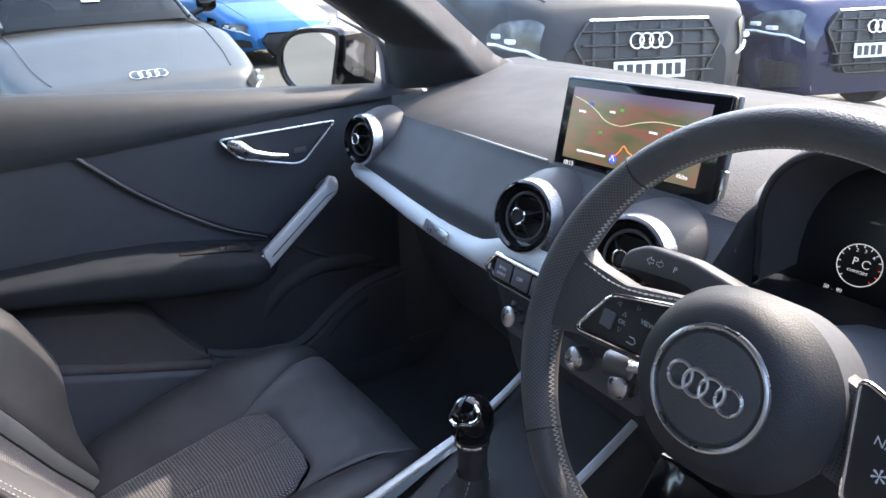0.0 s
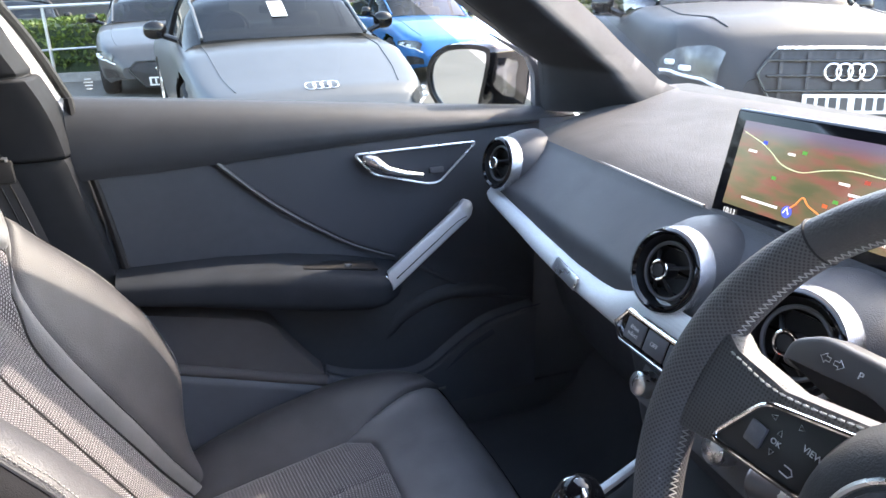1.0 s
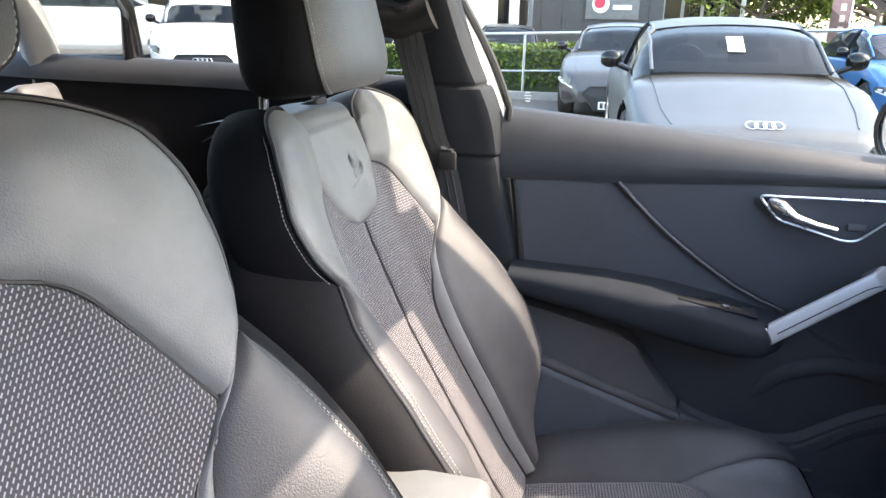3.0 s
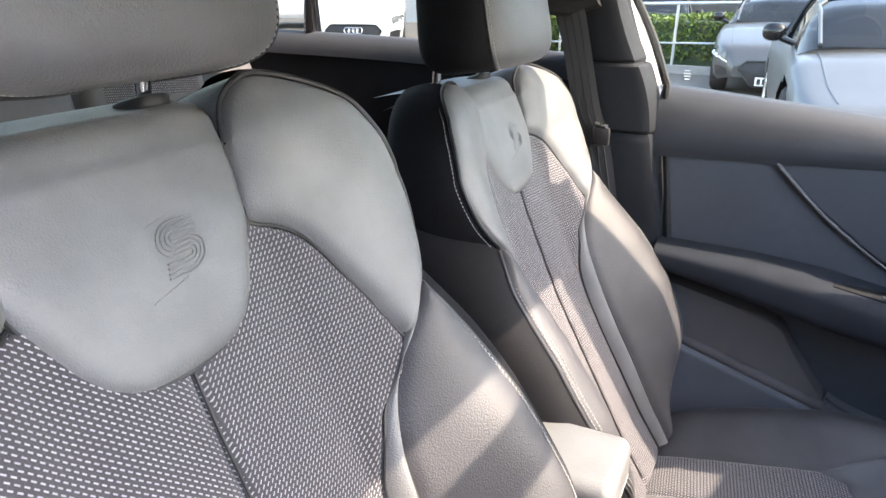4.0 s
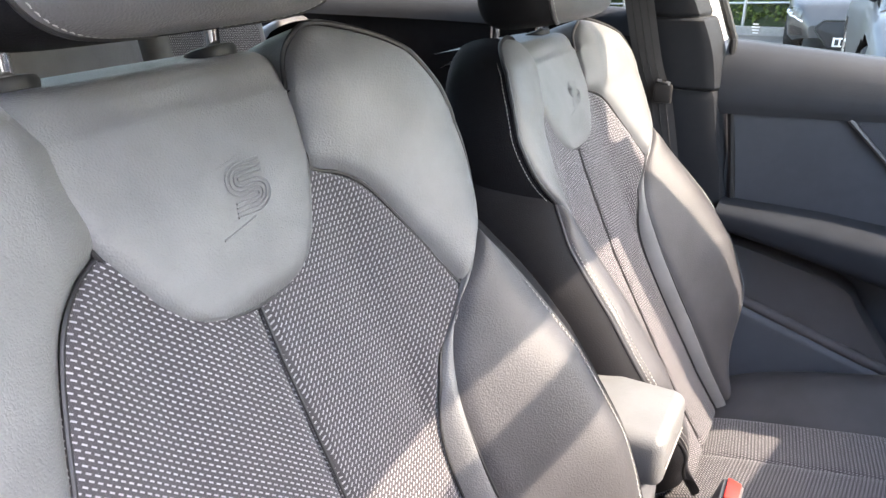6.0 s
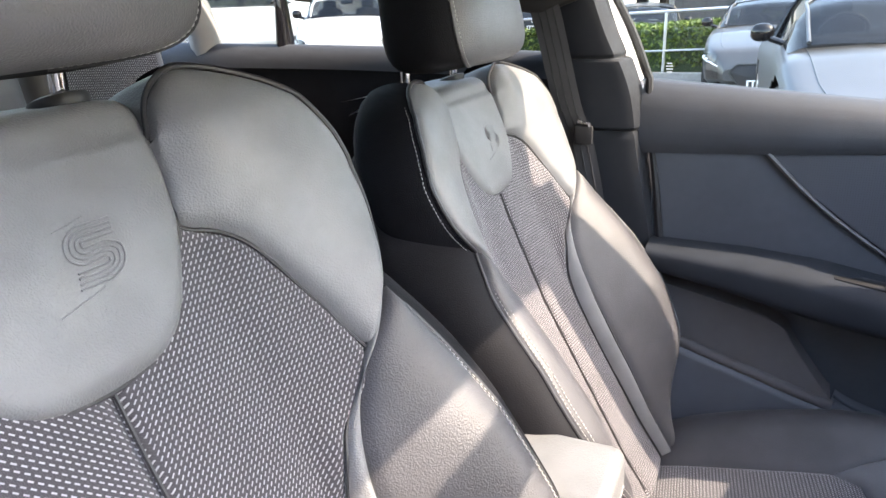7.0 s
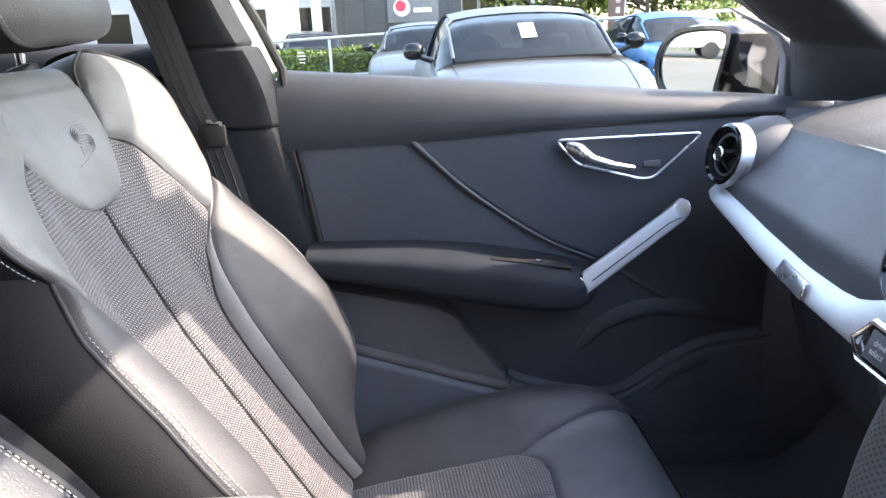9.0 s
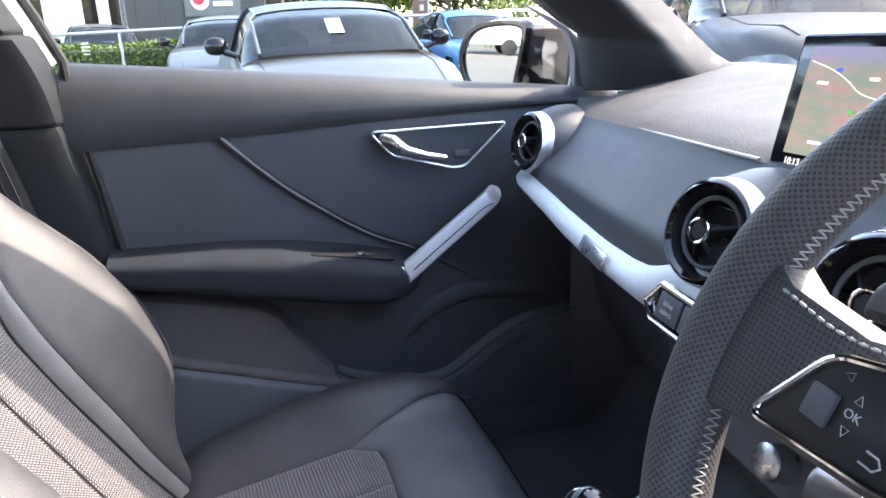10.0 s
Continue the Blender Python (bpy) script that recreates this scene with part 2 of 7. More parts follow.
def grid(fn, nu, nv, close_u=False, close_v=False, flip=False):
    """A sheet of quads from fn(u, v), u and v from 0 to 1; fn gives a place, or a place and a uv."""
    verts, uvs = [], []
    for j in range(nv + (not close_v)):
        for i in range(nu + (not close_u)):
            u, v = i / nu, j / nv
            p = fn(u, v)
            if len(p) == 2:
                p, uv = p
            else:
                uv = (u, v)
            verts.append(tuple(p))
            uvs.append(uv)
    w, h = nu + (not close_u), nv + (not close_v)
    faces = []
    for j in range(nv):
        for i in range(nu):
            a, b = j * w + i, j * w + (i + 1) % w
            c, d = ((j + 1) % h) * w + (i + 1) % w, ((j + 1) % h) * w + i
            faces.append((a, d, c, b) if flip else (a, b, c, d))
    return verts, faces, uvs


def spline(points, n):
    """n places evenly along a smooth line through the points."""
    p = np.array(points, float)
    if len(p) == 2:
        return [tuple(p[0] + (p[1] - p[0]) * i / (n - 1)) for i in range(n)]
    q = np.vstack([2 * p[0] - p[1], p, 2 * p[-1] - p[-2]])
    fine = []
    for i in range(1, len(q) - 2):
        for k in range(16):
            t = k / 16
            a, b, c, d = q[i - 1 : i + 3]
            fine.append(0.5 * (2 * b + (c - a) * t + (2 * a - 5 * b + 4 * c - d) * t * t + (3 * b - a - 3 * c + d) * t**3))
    fine.append(q[-2])
    fine = np.array(fine)
    s = np.r_[0, np.cumsum(np.linalg.norm(np.diff(fine, axis=0), axis=1))]
    at = np.linspace(0, s[-1], n)
    return [tuple(np.interp(x, s, fine[:, k]) for k in range(p.shape[1])) for x in at]


def lerp(table, x):
    xs, ys = zip(*table)
    return float(np.interp(x, xs, ys))


def smooth01(a, b, x):
    t = min(1.0, max(0.0, (x - a) / (b - a)))
    return t * t * (3 - 2 * t)


def tube(points, radius, seg=8, closed=False, flat=1.0, up=None):
    """A round or flattened rod along the points. radius: a number or one for each point."""
    pts = [Vector(p) for p in points]
    n = len(pts)
    rad = radius if isinstance(radius, (list, tuple)) else [radius] * n
    verts, faces = [], []
    side = None
    for i, p in enumerate(pts):
        t = (pts[(i + 1) % n] - pts[i - 1]) if closed else pts[min(i + 1, n - 1)] - pts[max(i - 1, 0)]
        t = t.normalized() if t.length > 1e-9 else Vector((0, 0, 1))
        if side is None or up is not None:
            ref = Vector(up) if up is not None else (Vector((0, 0, 1)) if abs(t.z) < 0.9 else Vector((1, 0, 0)))
            side = t.cross(ref).normalized()
        else:
            side = (side - t * side.dot(t)).normalized()
        other = side.cross(t)
        for k in range(seg):
            a = 2 * math.pi * k / seg
            verts.append(p + side * math.cos(a) * rad[i] + other * math.sin(a) * rad[i] * flat)
    for i in range(n if closed else n - 1):
        for k in range(seg):
            j = (i + 1) % n
            faces.append((i * seg + k, i * seg + (k + 1) % seg, j * seg + (k + 1) % seg, j * seg + k))
    if not closed:
        faces += [tuple(range(seg))[::-1], tuple((n - 1) * seg + k for k in range(seg))]
    return [tuple(v) for v in verts], faces


def box(x0, x1, y0, y1, z0, z1, bevel=0.0, seg=2):
    bm = bmesh.new()
    bmesh.ops.create_cube(bm, size=1.0)
    for v in bm.verts:
        v.co = Vector(((x0 + x1) / 2 + v.co.x * (x1 - x0), (y0 + y1) / 2 + v.co.y * (y1 - y0), (z0 + z1) / 2 + v.co.z * (z1 - z0)))
    if bevel:
        bmesh.ops.bevel(bm, geom=bm.edges[:], offset=bevel, segments=seg, affect="EDGES", profile=0.5)
    return bm


def geo_of(bm):
    bm.verts.index_update()
    out = [tuple(v.co) for v in bm.verts], [tuple(v.index for v in f.verts) for f in bm.faces]
    bm.free()
    return out


def prism(outline, depth, bevel=0.0, seg=2):
    """An outline in the local x-y plane, made solid towards -z by depth."""
    bm = bmesh.new()
    vs = [bm.verts.new((p[0], p[1], 0)) for p in outline]
    f = bm.faces.new(vs)
    f.normal_update()
    if f.normal.z < 0:
        f.normal_flip()
    ext = bmesh.ops.extrude_face_region(bm, geom=[f])
    for e in ext["geom"]:
        if isinstance(e, bmesh.types.BMVert):
            e.co.z -= depth
    bmesh.ops.recalc_face_normals(bm, faces=bm.faces[:])
    if bevel:
        edges = [e for e in bm.edges if abs(e.verts[0].co.z) < 1e-9 and abs(e.verts[1].co.z) < 1e-9]
        bmesh.ops.bevel(bm, geom=edges, offset=bevel, segments=seg, affect="EDGES", profile=0.5)
    return bm


def lathe(profile, seg=32):
    """A turned body about local z from (radius, z) pairs."""
    verts, faces = [], []
    for r, z in profile:
        for k in range(seg):
            a = 2 * math.pi * k / seg
            verts.append((r * math.cos(a), r * math.sin(a), z))
    for i in range(len(profile) - 1):
        for k in range(seg):
            faces.append((i * seg + k, i * seg + (k + 1) % seg, (i + 1) * seg + (k + 1) % seg, (i + 1) * seg + k))
    return verts, faces


def basis(origin, x, z):
    """A pose from its origin, its x and its z direction."""
    z = Vector(z).normalized()
    x = Vector(x)
    x = (x - z * x.dot(z)).normalized()
    y = z.cross(x)
    m = Matrix((x, y, z)).transposed().to_4x4()
    m.translation = Vector(origin)
    return m


def stitches(path, normal_of, length=0.0055, gap=0.003, r=0.0006):
    """Short threads laid along a line of places."""
    pts = [Vector(p) for p in path]
    s = [0.0]
    for a, b in zip(pts, pts[1:]):
        s.append(s[-1] + (b - a).length)
    xs = np.array([tuple(p) for p in pts])

    def at(d):
        return Vector([float(np.interp(d, s, xs[:, k])) for k in range(3)])

    geos, d = [], 0.0
    while d + length < s[-1]:
        a, b = at(d), at(d + length)
        n = normal_of(at(d + length / 2))
        geos.append(tube([a, (a + b) / 2 + n * r * 0.9, b], [r * 0.6, r, r * 0.6], 5))
        d += length + gap
    return joined(*geos)[:2]


def words(name, text, size, mat, parent, m, label=""):
    c = bpy.data.curves.new(name, "FONT")
    c.body, c.size, c.align_x, c.align_y, c.extrude = text, size, "CENTER", "CENTER", 0.0002
    tmp = new(name + "_tmp", c)
    me = bpy.data.meshes.new_from_object(tmp.evaluated_get(bpy.context.evaluated_depsgraph_get()))
    bpy.data.objects.remove(tmp)
    me.materials.clear()
    me.materials.append(mat)
    ob = new(name, me)
    ob.parent = parent
    ob.matrix_local = m
    return tagged(ob, label)


def rings_badge(r, pitch, wire):
    """Four linked rings in the local x-y plane."""
    return joined(*[tube([((k - 1.5) * pitch + r * math.cos(a), r * math.sin(a), 0.0003 * (k % 2)) for a in np.linspace(0, 2 * math.pi, 29)[:-1]], wire, 8, True) for k in range(4)])[:2]

# ---- the car that the camera looks into: shell and glass ----
# x points to the car's front, y to its passenger side, z up.

def floor_pan():
    def f(u, v):
        x = -1.25 + 2.35 * u
        y = -0.72 + 1.44 * v
        tunnel = 0.10 * math.exp(-((y + 0.03) / 0.11) ** 2)
        z = 0.28 + tunnel + 0.32 * smooth01(0.72, 1.08, x) + 0.02 * smooth01(-0.35, -0.6, x)
        return (x, y, z)
    tagged(part("car_floor", grid(f, 40, 30), CARPET), "black carpeted floor of the car cabin", "floor", kind="structure")


floor_pan()

A_WIN = [(0.735, 0.752, 0.978), (0.728, 0.745, 1.03), (0.712, 0.728, 1.077), (0.645, 0.70, 1.113), (0.585, 0.665, 1.150), (0.22, 0.57, 1.385)]      # A-pillar, edge towards the side window
A_SCR = [(0.985, 0.632, 0.992), (0.913, 0.62, 1.023), (0.863, 0.62, 1.061), (0.814, 0.62, 1.099), (0.76, 0.608, 1.137), (0.36, 0.53, 1.40)]     # edge towards the windscreen


def pillar_front(side):
    """Inner trim with a soft ridge towards the windscreen, closed behind by the painted pillar."""
    n_up, n = 40, 16
    win = [tuple(np.interp(np.linspace(0, 5, n_up), range(6), [p[k] for p in A_WIN])) for k in range(3)]
    scr = [tuple(np.interp(np.linspace(0, 5, n_up), range(6), [p[k] for p in A_SCR])) for k in range(3)]
    inward = Vector((-0.35, -0.92, 0.0)).normalized()
    sec = [(0.0, 0.0), (0.05, 0.016), (0.15, 0.028), (0.30, 0.042), (0.46, 0.056), (0.60, 0.066), (0.66, 0.067), (0.72, 0.062), (0.82, 0.040), (0.92, 0.017), (1.0, 0.0)]
    verts, faces = [], []
    for i in range(n_up):
        a, b = (Vector((c[0][i], c[1][i], c[2][i])) for c in (win, scr))
        wide = (b - a).length
        ring = [a * (1 - t) + b * t + inward * d * min(1.0, wide / 0.2) for t, d in sec]
        ring += [b + Vector((0.02, 0.02, 0.02)), (a * 0.2 + b * 0.8) + Vector((0.02, 0.04, 0.035)), (a + b) / 2 + Vector((0.02, 0.05, 0.035)), (a * 0.8 + b * 0.2) + Vector((0.01, 0.045, 0.03)), a + Vector((0.0, 0.025, 0.012))]
        verts += [(p.x, p.y * side, p.z) for p in ring]
    for i in range(n_up - 1):
        for k in range(n):
            q = (i * n + k, i * n + (k + 1) % n, (i + 1) * n + (k + 1) % n, (i + 1) * n + k)
            faces.append(q if side < 0 else q[::-1])
    return verts, faces


def frame_front(side):
    """The door's window frame outside the pillar, from the mirror up to the roof."""
    n_up = 30
    line = [tuple(np.interp(np.linspace(1, 5, n_up), range(6), [p[k] for p in A_WIN])) for k in range(3)]
    verts = []
    for i in range(n_up):
        x, y, z = (c[i] for c in line)
        out = FRAME_OUT * smooth01(1.03, 1.24, z) + 0.006
        verts += [(x + dx, (y + dy) * side, z + dz) for dx, dy, dz in ((0.0, 0.004, 0.0), (0.004, out, 0.0), (0.034, out, 0.026), (0.03, 0.01, 0.03))]
    faces = [(4 * i + k, 4 * i + (k + 1) % 4, 4 * i + 4 + (k + 1) % 4, 4 * i + 4 + k) for i in range(n_up - 1) for k in range(4)]
    return verts, [f if side < 0 else f[::-1] for f in faces]


FRAME_OUT = 0.062
for side, word in ((1, "left"), (-1, "right")):
    tagged(part("door_frame_" + word, frame_front(side), RUBBER, smooth=40), "black window frame of the door", "door frame", kind="structure")

PILLAR_TRIM = leather_material("pillar_trim", (0.036, 0.037, 0.040), 0.75, 700.0, 0.25, 0.3)
for side, word in ((1, "left"), (-1, "right")):
    tagged(part("pillar_" + word, pillar_front(side), PILLAR_TRIM, smooth=60), "dark textured windscreen pillar trim", "pillar", kind="structure")


def roof_panel(z_off, name, mat, label):
    def f(u, v):
        x = -1.35 + 1.72 * u
        w = lerp([(-1.35, 0.50), (-0.6, 0.56), (0.1, 0.565), (0.37, 0.525)], x)
        y = w * (2 * v - 1)
        crown = 1.475 - 0.045 * (y / w) ** 2 - 0.06 * smooth01(-0.2, 0.37, x) - 0.04 * smooth01(-0.7, -1.35, x)
        return (x, y, crown + z_off)
    tagged(part(name, grid(f, 20, 14, flip=z_off < 0), mat), label, "roof", kind="structure")


roof_panel(-0.025, "ceiling", LINING, "black cloth headlining under the car roof")
roof_panel(0.01, "roof", WHITE_PAINT, "white painted car roof panel")

RAIL = [(0.24, 0.555, 1.40), (0.0, 0.58, 1.42), (-0.5, 0.58, 1.415), (-0.95, 0.57, 1.38), (-1.30, 0.53, 1.28)]
for side in (1, -1):
    pts = [(x, y * side, z) for x, y, z in spline(RAIL, 24)]
    tagged(part("roof_rail", tube(pts, 0.03, 10), WHITE_PAINT), "white painted side rail of the car roof", "roof rail", kind="structure")
tagged(part("header_rail", tube([(0.335, y, 1.412 - 0.05 * (y / 0.56) ** 2) for y in np.linspace(-0.57, 0.57, 15)], 0.035, 10), LINING), "black trim along the top of the windscreen", "header rail", kind="structure")


RVM = thing("rear_view_mirror", "black rear view mirror under the windscreen top", "mirror", at=basis((0.37, -0.085, 1.292), (0, -1, 0.0), (-0.96, -0.22, -0.12)))
part("housing", box(-0.115, 0.115, -0.033, 0.033, -0.035, 0.0, 0.016, 3), HARD, RVM)
part("glass", box(-0.105, 0.105, -0.027, 0.027, -0.004, 0.0015, 0.001), MIRROR, RVM, "silvered glass")
part("stem", tube([(0.0, 0.0, -0.03), (0.0, 0.04, -0.06), (0.0, 0.07, -0.075)], 0.012, 10), HARD, RVM)


def windscreen(u, v):
    y = -0.66 + 1.32 * v
    edge = 0.62 - 0.07 * u
    y = edge * (2 * v - 1)
    bow = 0.05 * (1 - (2 * v - 1) ** 2)
    return (1.02 - 0.66 * u + bow, y, 0.985 + 0.425 * u + 0.02 * math.sin(math.pi * u) + bow * 0.3)


pane = tagged(part("windscreen", grid(windscreen, 12, 16), SCREEN_GLASS), "clear car windscreen above the dashboard", "windscreen", kind="structure")
pane.visible_shadow = False


def bonnet(u, v):
    x = 1.03 + 0.85 * u
    w = lerp([(1.03, 0.72), (1.6, 0.74), (1.88, 0.62)], x)
    y = w * (2 * v - 1)
    return (x, y, 0.945 - 0.08 * u - 0.15 * u**3 - 0.05 * (y / w) ** 2 + 0.012 * math.exp(-((abs(y) - 0.42) / 0.04) ** 2))


tagged(part("bonnet", grid(bonnet, 16, 24), WHITE_PAINT), "white painted bonnet of the car", "bonnet", kind="structure")


for side, word in ((1, "left"), (-1, "right")):
    wing = grid(lambda u, v: (0.70 + 1.16 * u, side * (0.66 + 0.20 * v), 0.935 - 0.07 * u - 0.15 * u**3 - 0.10 * v**3), 16, 8, flip=side < 0)
    tagged(part("front_wing_" + word, wing, WHITE_PAINT), "white painted front wing beside the bonnet", "wing", kind="structure")


def body_side(side):
    """The outer skin below the windows, with the opening for the driver's door left free."""
    def f(u, v):
        x = -1.55 + 3.4 * u
        z = 0.22 + lerp([(-1.55, 0.80), (0.10, 0.78), (0.45, 0.735), (0.80, 0.70), (0.95, 0.66), (1.5, 0.60), (1.85, 0.42)], x) * v
        bulge = 0.84 + 0.05 * math.sin(math.pi * min(1.0, v * 1.1)) - 0.03 * v
        end = smooth01(-1.2, -1.55, x) + smooth01(1.55, 1.9, x)
        return (x, side * (bulge - 0.25 * end), z)
    geo = grid(f, 60, 10, flip=side < 0)
    keep = []
    for q in geo[1]:
        c = sum((Vector(geo[0][i]) for i in q), Vector()) / 4
        if side < 0 and -0.36 < c.x < 0.72 and c.z > 0.34:
            continue
        if min((c.x - 1.28) ** 2, (c.x + 1.32) ** 2) + (c.z - 0.32) ** 2 < 0.34**2:
            continue
        keep.append(q)
    return geo[0], keep, geo[2]


for side, word in ((1, "left"), (-1, "right")):
    tagged(part("body_side_" + word, body_side(side), WHITE_PAINT), "white painted outer side of the car body", "car body", kind="structure")
    tagged(part("sill", box(-0.95, 1.0, min(side * 0.70, side * 0.80), max(side * 0.70, side * 0.80), 0.22, 0.36, 0.02), HARD), "dark plastic door sill along the floor", "sill", kind="structure")
    for x in (1.28, -1.32):
        w = thing("wheel", "black tyre on a silver alloy rim", "wheel", "wheels of the white car", at=basis((x, side * 0.76, 0.325), (1, 0, 0), (0, side, 0)))
        part("tyre", lathe([(0.20, 0.10), (0.30, 0.11), (0.325, 0.085), (0.325, -0.085), (0.30, -0.11), (0.20, -0.10)], 32), RUBBER, w)
        part("rim", lathe([(0.0, 0.07), (0.06, 0.075), (0.19, 0.06), (0.215, 0.095), (0.215, -0.09), (0.0, -0.08)], 32), SATIN, w)

tagged(part("kick_panel", joined(grid(lambda u, v: (0.70 + 0.38 * u, 0.712 - 0.01 * u, 0.28 + 0.69 * v), 6, 8), grid(lambda u, v: (0.70 + 0.38 * u, -0.712 + 0.01 * u, 0.28 + 0.69 * v), 6, 8, flip=True)), HARD), "dark side trim of the footwell", "trim", kind="structure")
# firewall and the rear end close the cabin
tagged(part("firewall", box(1.06, 1.10, -0.74, 0.74, 0.28, 0.975, 0.01), CARPET), "black carpet lined bulkhead of the footwell", "bulkhead", kind="structure")
tagged(part("tailgate", box(-1.50, -1.44, -0.66, 0.66, 0.45, 1.02, 0.03), HARD), "dark inner trim of the tailgate", "tailgate", kind="structure")


# centre pillars: dark inner cover, white outer edge, rubber seal
PILLAR_LINE = spline([(-0.10, 0.35, 0.735), (-0.115, 0.70, 0.725), (-0.155, 0.93, 0.715), (-0.175, 1.05, 0.70), (-0.225, 1.18, 0.67), (-0.285, 1.40, 0.61)], 80)


def pillar_centre(side, z0, z1, proud, n_up=60):
    """A length of the pillar between two heights, its face set out by proud."""
    verts, faces = [], []
    for i in range(n_up + 1):
        k = i / n_up
        z = z0 + (z1 - z0) * k
        x_front, y = (lerp([(p[1], p[c]) for p in PILLAR_LINE], z) for c in (0, 2))
        end = proud - 0.003 * (1 - min(1.0, min(k, 1 - k) * (z1 - z0) / 0.004))
        w = 0.155 if z < 0.95 else 0.155 - 0.02 * smooth01(0.95, 1.3, z)
        f = x_front + end
        ring = [(f, y + 0.075), (f - 0.004, y + 0.030), (f - 0.012, y + 0.008 - end), (f - 0.030, y - end), (x_front - w + 0.03, y - end), (x_front - w, y + 0.02), (x_front - w - 0.005, y + 0.075)]
        verts += [(a, b * side, z) for a, b in ring]
    n = 7
    for i in range(n_up):
        for k in range(n):
            q = (i * n + k, i * n + (k + 1) % n, (i + 1) * n + (k + 1) % n, (i + 1) * n + k)
            faces.append(q if side > 0 else q[::-1])
    caps = [tuple(range(n))[::-1], tuple(range(n_up * n, n_up * n + n))]
    return verts, faces + [c if side > 0 else c[::-1] for c in caps]


PILLAR_DARK = plain("pillar_cover", (0.015, 0.017, 0.021), 0.65, grain=0.3, grain_scale=900, spec=0.25)
for side, word in ((1, "left"), (-1, "right")):
    post = tagged(part("centre_pillar_" + word, pillar_centre(side, 0.35, 1.40, -0.006), RUBBER, smooth=50), "black plastic covers of the door pillar", "pillar", kind="structure")
    for z0, z1, proud in ((0.36, 0.9675, 0.002), (0.9705, 1.1015, 0.004), (1.1045, 1.395, -0.001)):
        part("cover", pillar_centre(side, z0, z1, proud), PILLAR_DARK, post, smooth=35)

# ---- front seats ----
RECLINE = radians(24)
S_UP = Vector((-math.sin(RECLINE), 0, math.cos(RECLINE)))
S_FW = Vector((math.cos(RECLINE), 0, math.sin(RECLINE)))
CENTRE_D = [(-0.12, 0.03), (0.0, 0.012), (0.15, 0.0), (0.3, -0.012), (0.45, -0.012), (0.573, -0.006), (0.64, -0.012), (0.69, -0.035)]
WING = [(-0.12, 0.05), (0.0, 0.075), (0.1, 0.095), (0.2, 0.10), (0.3, 0.088), (0.4, 0.056), (0.45, 0.040), (0.5, 0.034), (0.6, 0.030), (0.66, 0.016), (0.70, 0.0)]


SHOULDER = [(0.40, 0.0), (0.46, 0.008), (0.56, 0.008), (0.60, 0.016), (0.64, 0.026), (0.69, 0.040)]     # how far the shoulder pads stand proud of the upper panel


def back_depth(a, h):
    low = smooth01(0.42, 0.34, h)      # below the shoulders a steep band edges the cloth
    wing = (1 - low) * smooth01(0.10, 0.265, abs(a)) + low * (0.24 * smooth01(0.112, 0.140, abs(a)) + 0.76 * smooth01(0.125, 0.265, abs(a)))
    return lerp(CENTRE_D, h) + lerp(WING, h) * wing + lerp(SHOULDER, h) * smooth01(0.095, 0.14, abs(a))


def back_place(a, h, d):
    return Vector((0, a, 0)) + S_UP * h + S_FW * d


def cushion_patch(inner, outer, n, m, depth, place, puff=0.006, groove=0.006, ends=(True, True), side=1, uv_scale=True):
    """A padded panel between two lines of (a, h), sunk along its seams. side -1 mirrors it."""
    a_line, b_line = spline(inner, n), spline(outer, n)

    def f(u, v):
        i = int(round(v * (n - 1)))
        s = 0.5 - 0.5 * math.cos(math.pi * u)
        a = a_line[i][0] * (1 - s) + b_line[i][0] * s
        h = a_line[i][1] * (1 - s) + b_line[i][1] * s
        width = math.hypot(b_line[i][0] - a_line[i][0], b_line[i][1] - a_line[i][1])
        edge = min(s, 1 - s) * width
        if ends[0]:
            edge = min(edge, 0.001 + v * 0.2)
        if ends[1]:
            edge = min(edge, 0.001 + (1 - v) * 0.2)
        bulge = puff * min(1.0, (4 * s * (1 - s)) ** 0.6) - groove * math.exp(-((edge / 0.005) ** 2))
        return tuple(place(a * side, h, depth(a, h) + bulge)), (abs(a), h)

    return grid(f, m, n - 1, flip=side > 0)


FLAP_W = [(0.490, 0.004), (0.4925, 0.030), (0.497, 0.048), (0.508, 0.066), (0.525, 0.080), (0.55, 0.093), (0.58, 0.105), (0.62, 0.116), (0.66, 0.123), (0.70, 0.123)]
FAB = [(0.100, 0.585), (0.100, 0.573), (0.152, 0.530), (0.203, 0.410), (0.150, 0.362), (0.124, 0.30), (0.116, 0.19), (0.118, 0.05), (0.12, -0.08)]
SH_IN = [(0.203, 0.410), (0.180, 0.470), (0.152, 0.530), (0.128, 0.556), (0.100, 0.573), (0.104, 0.60), (0.105, 0.612), (0.106, 0.624), (0.107, 0.634)]
SH_OUT = [(0.240, 0.455), (0.264, 0.487), (0.278, 0.53), (0.278, 0.57), (0.266, 0.61), (0.243, 0.646), (0.207, 0.672), (0.172, 0.685), (0.145, 0.686), (0.124, 0.672), (0.109, 0.638)]
BAND_IN = [(0.203, 0.410), (0.150, 0.362), (0.124, 0.30), (0.116, 0.19), (0.118, 0.05), (0.12, -0.08)]
BAND_OUT = [(0.240, 0.452), (0.186, 0.398), (0.153, 0.34), (0.140, 0.27), (0.137, 0.18), (0.139, 0.05), (0.141, -0.08)]
BOL_OUT = [(0.244, 0.454), (0.273, 0.397), (0.292, 0.31), (0.301, 0.22), (0.294, 0.15), (0.262, 0.085), (0.215, 0.03), (0.165, -0.03)]
FLAP_C = -0.004


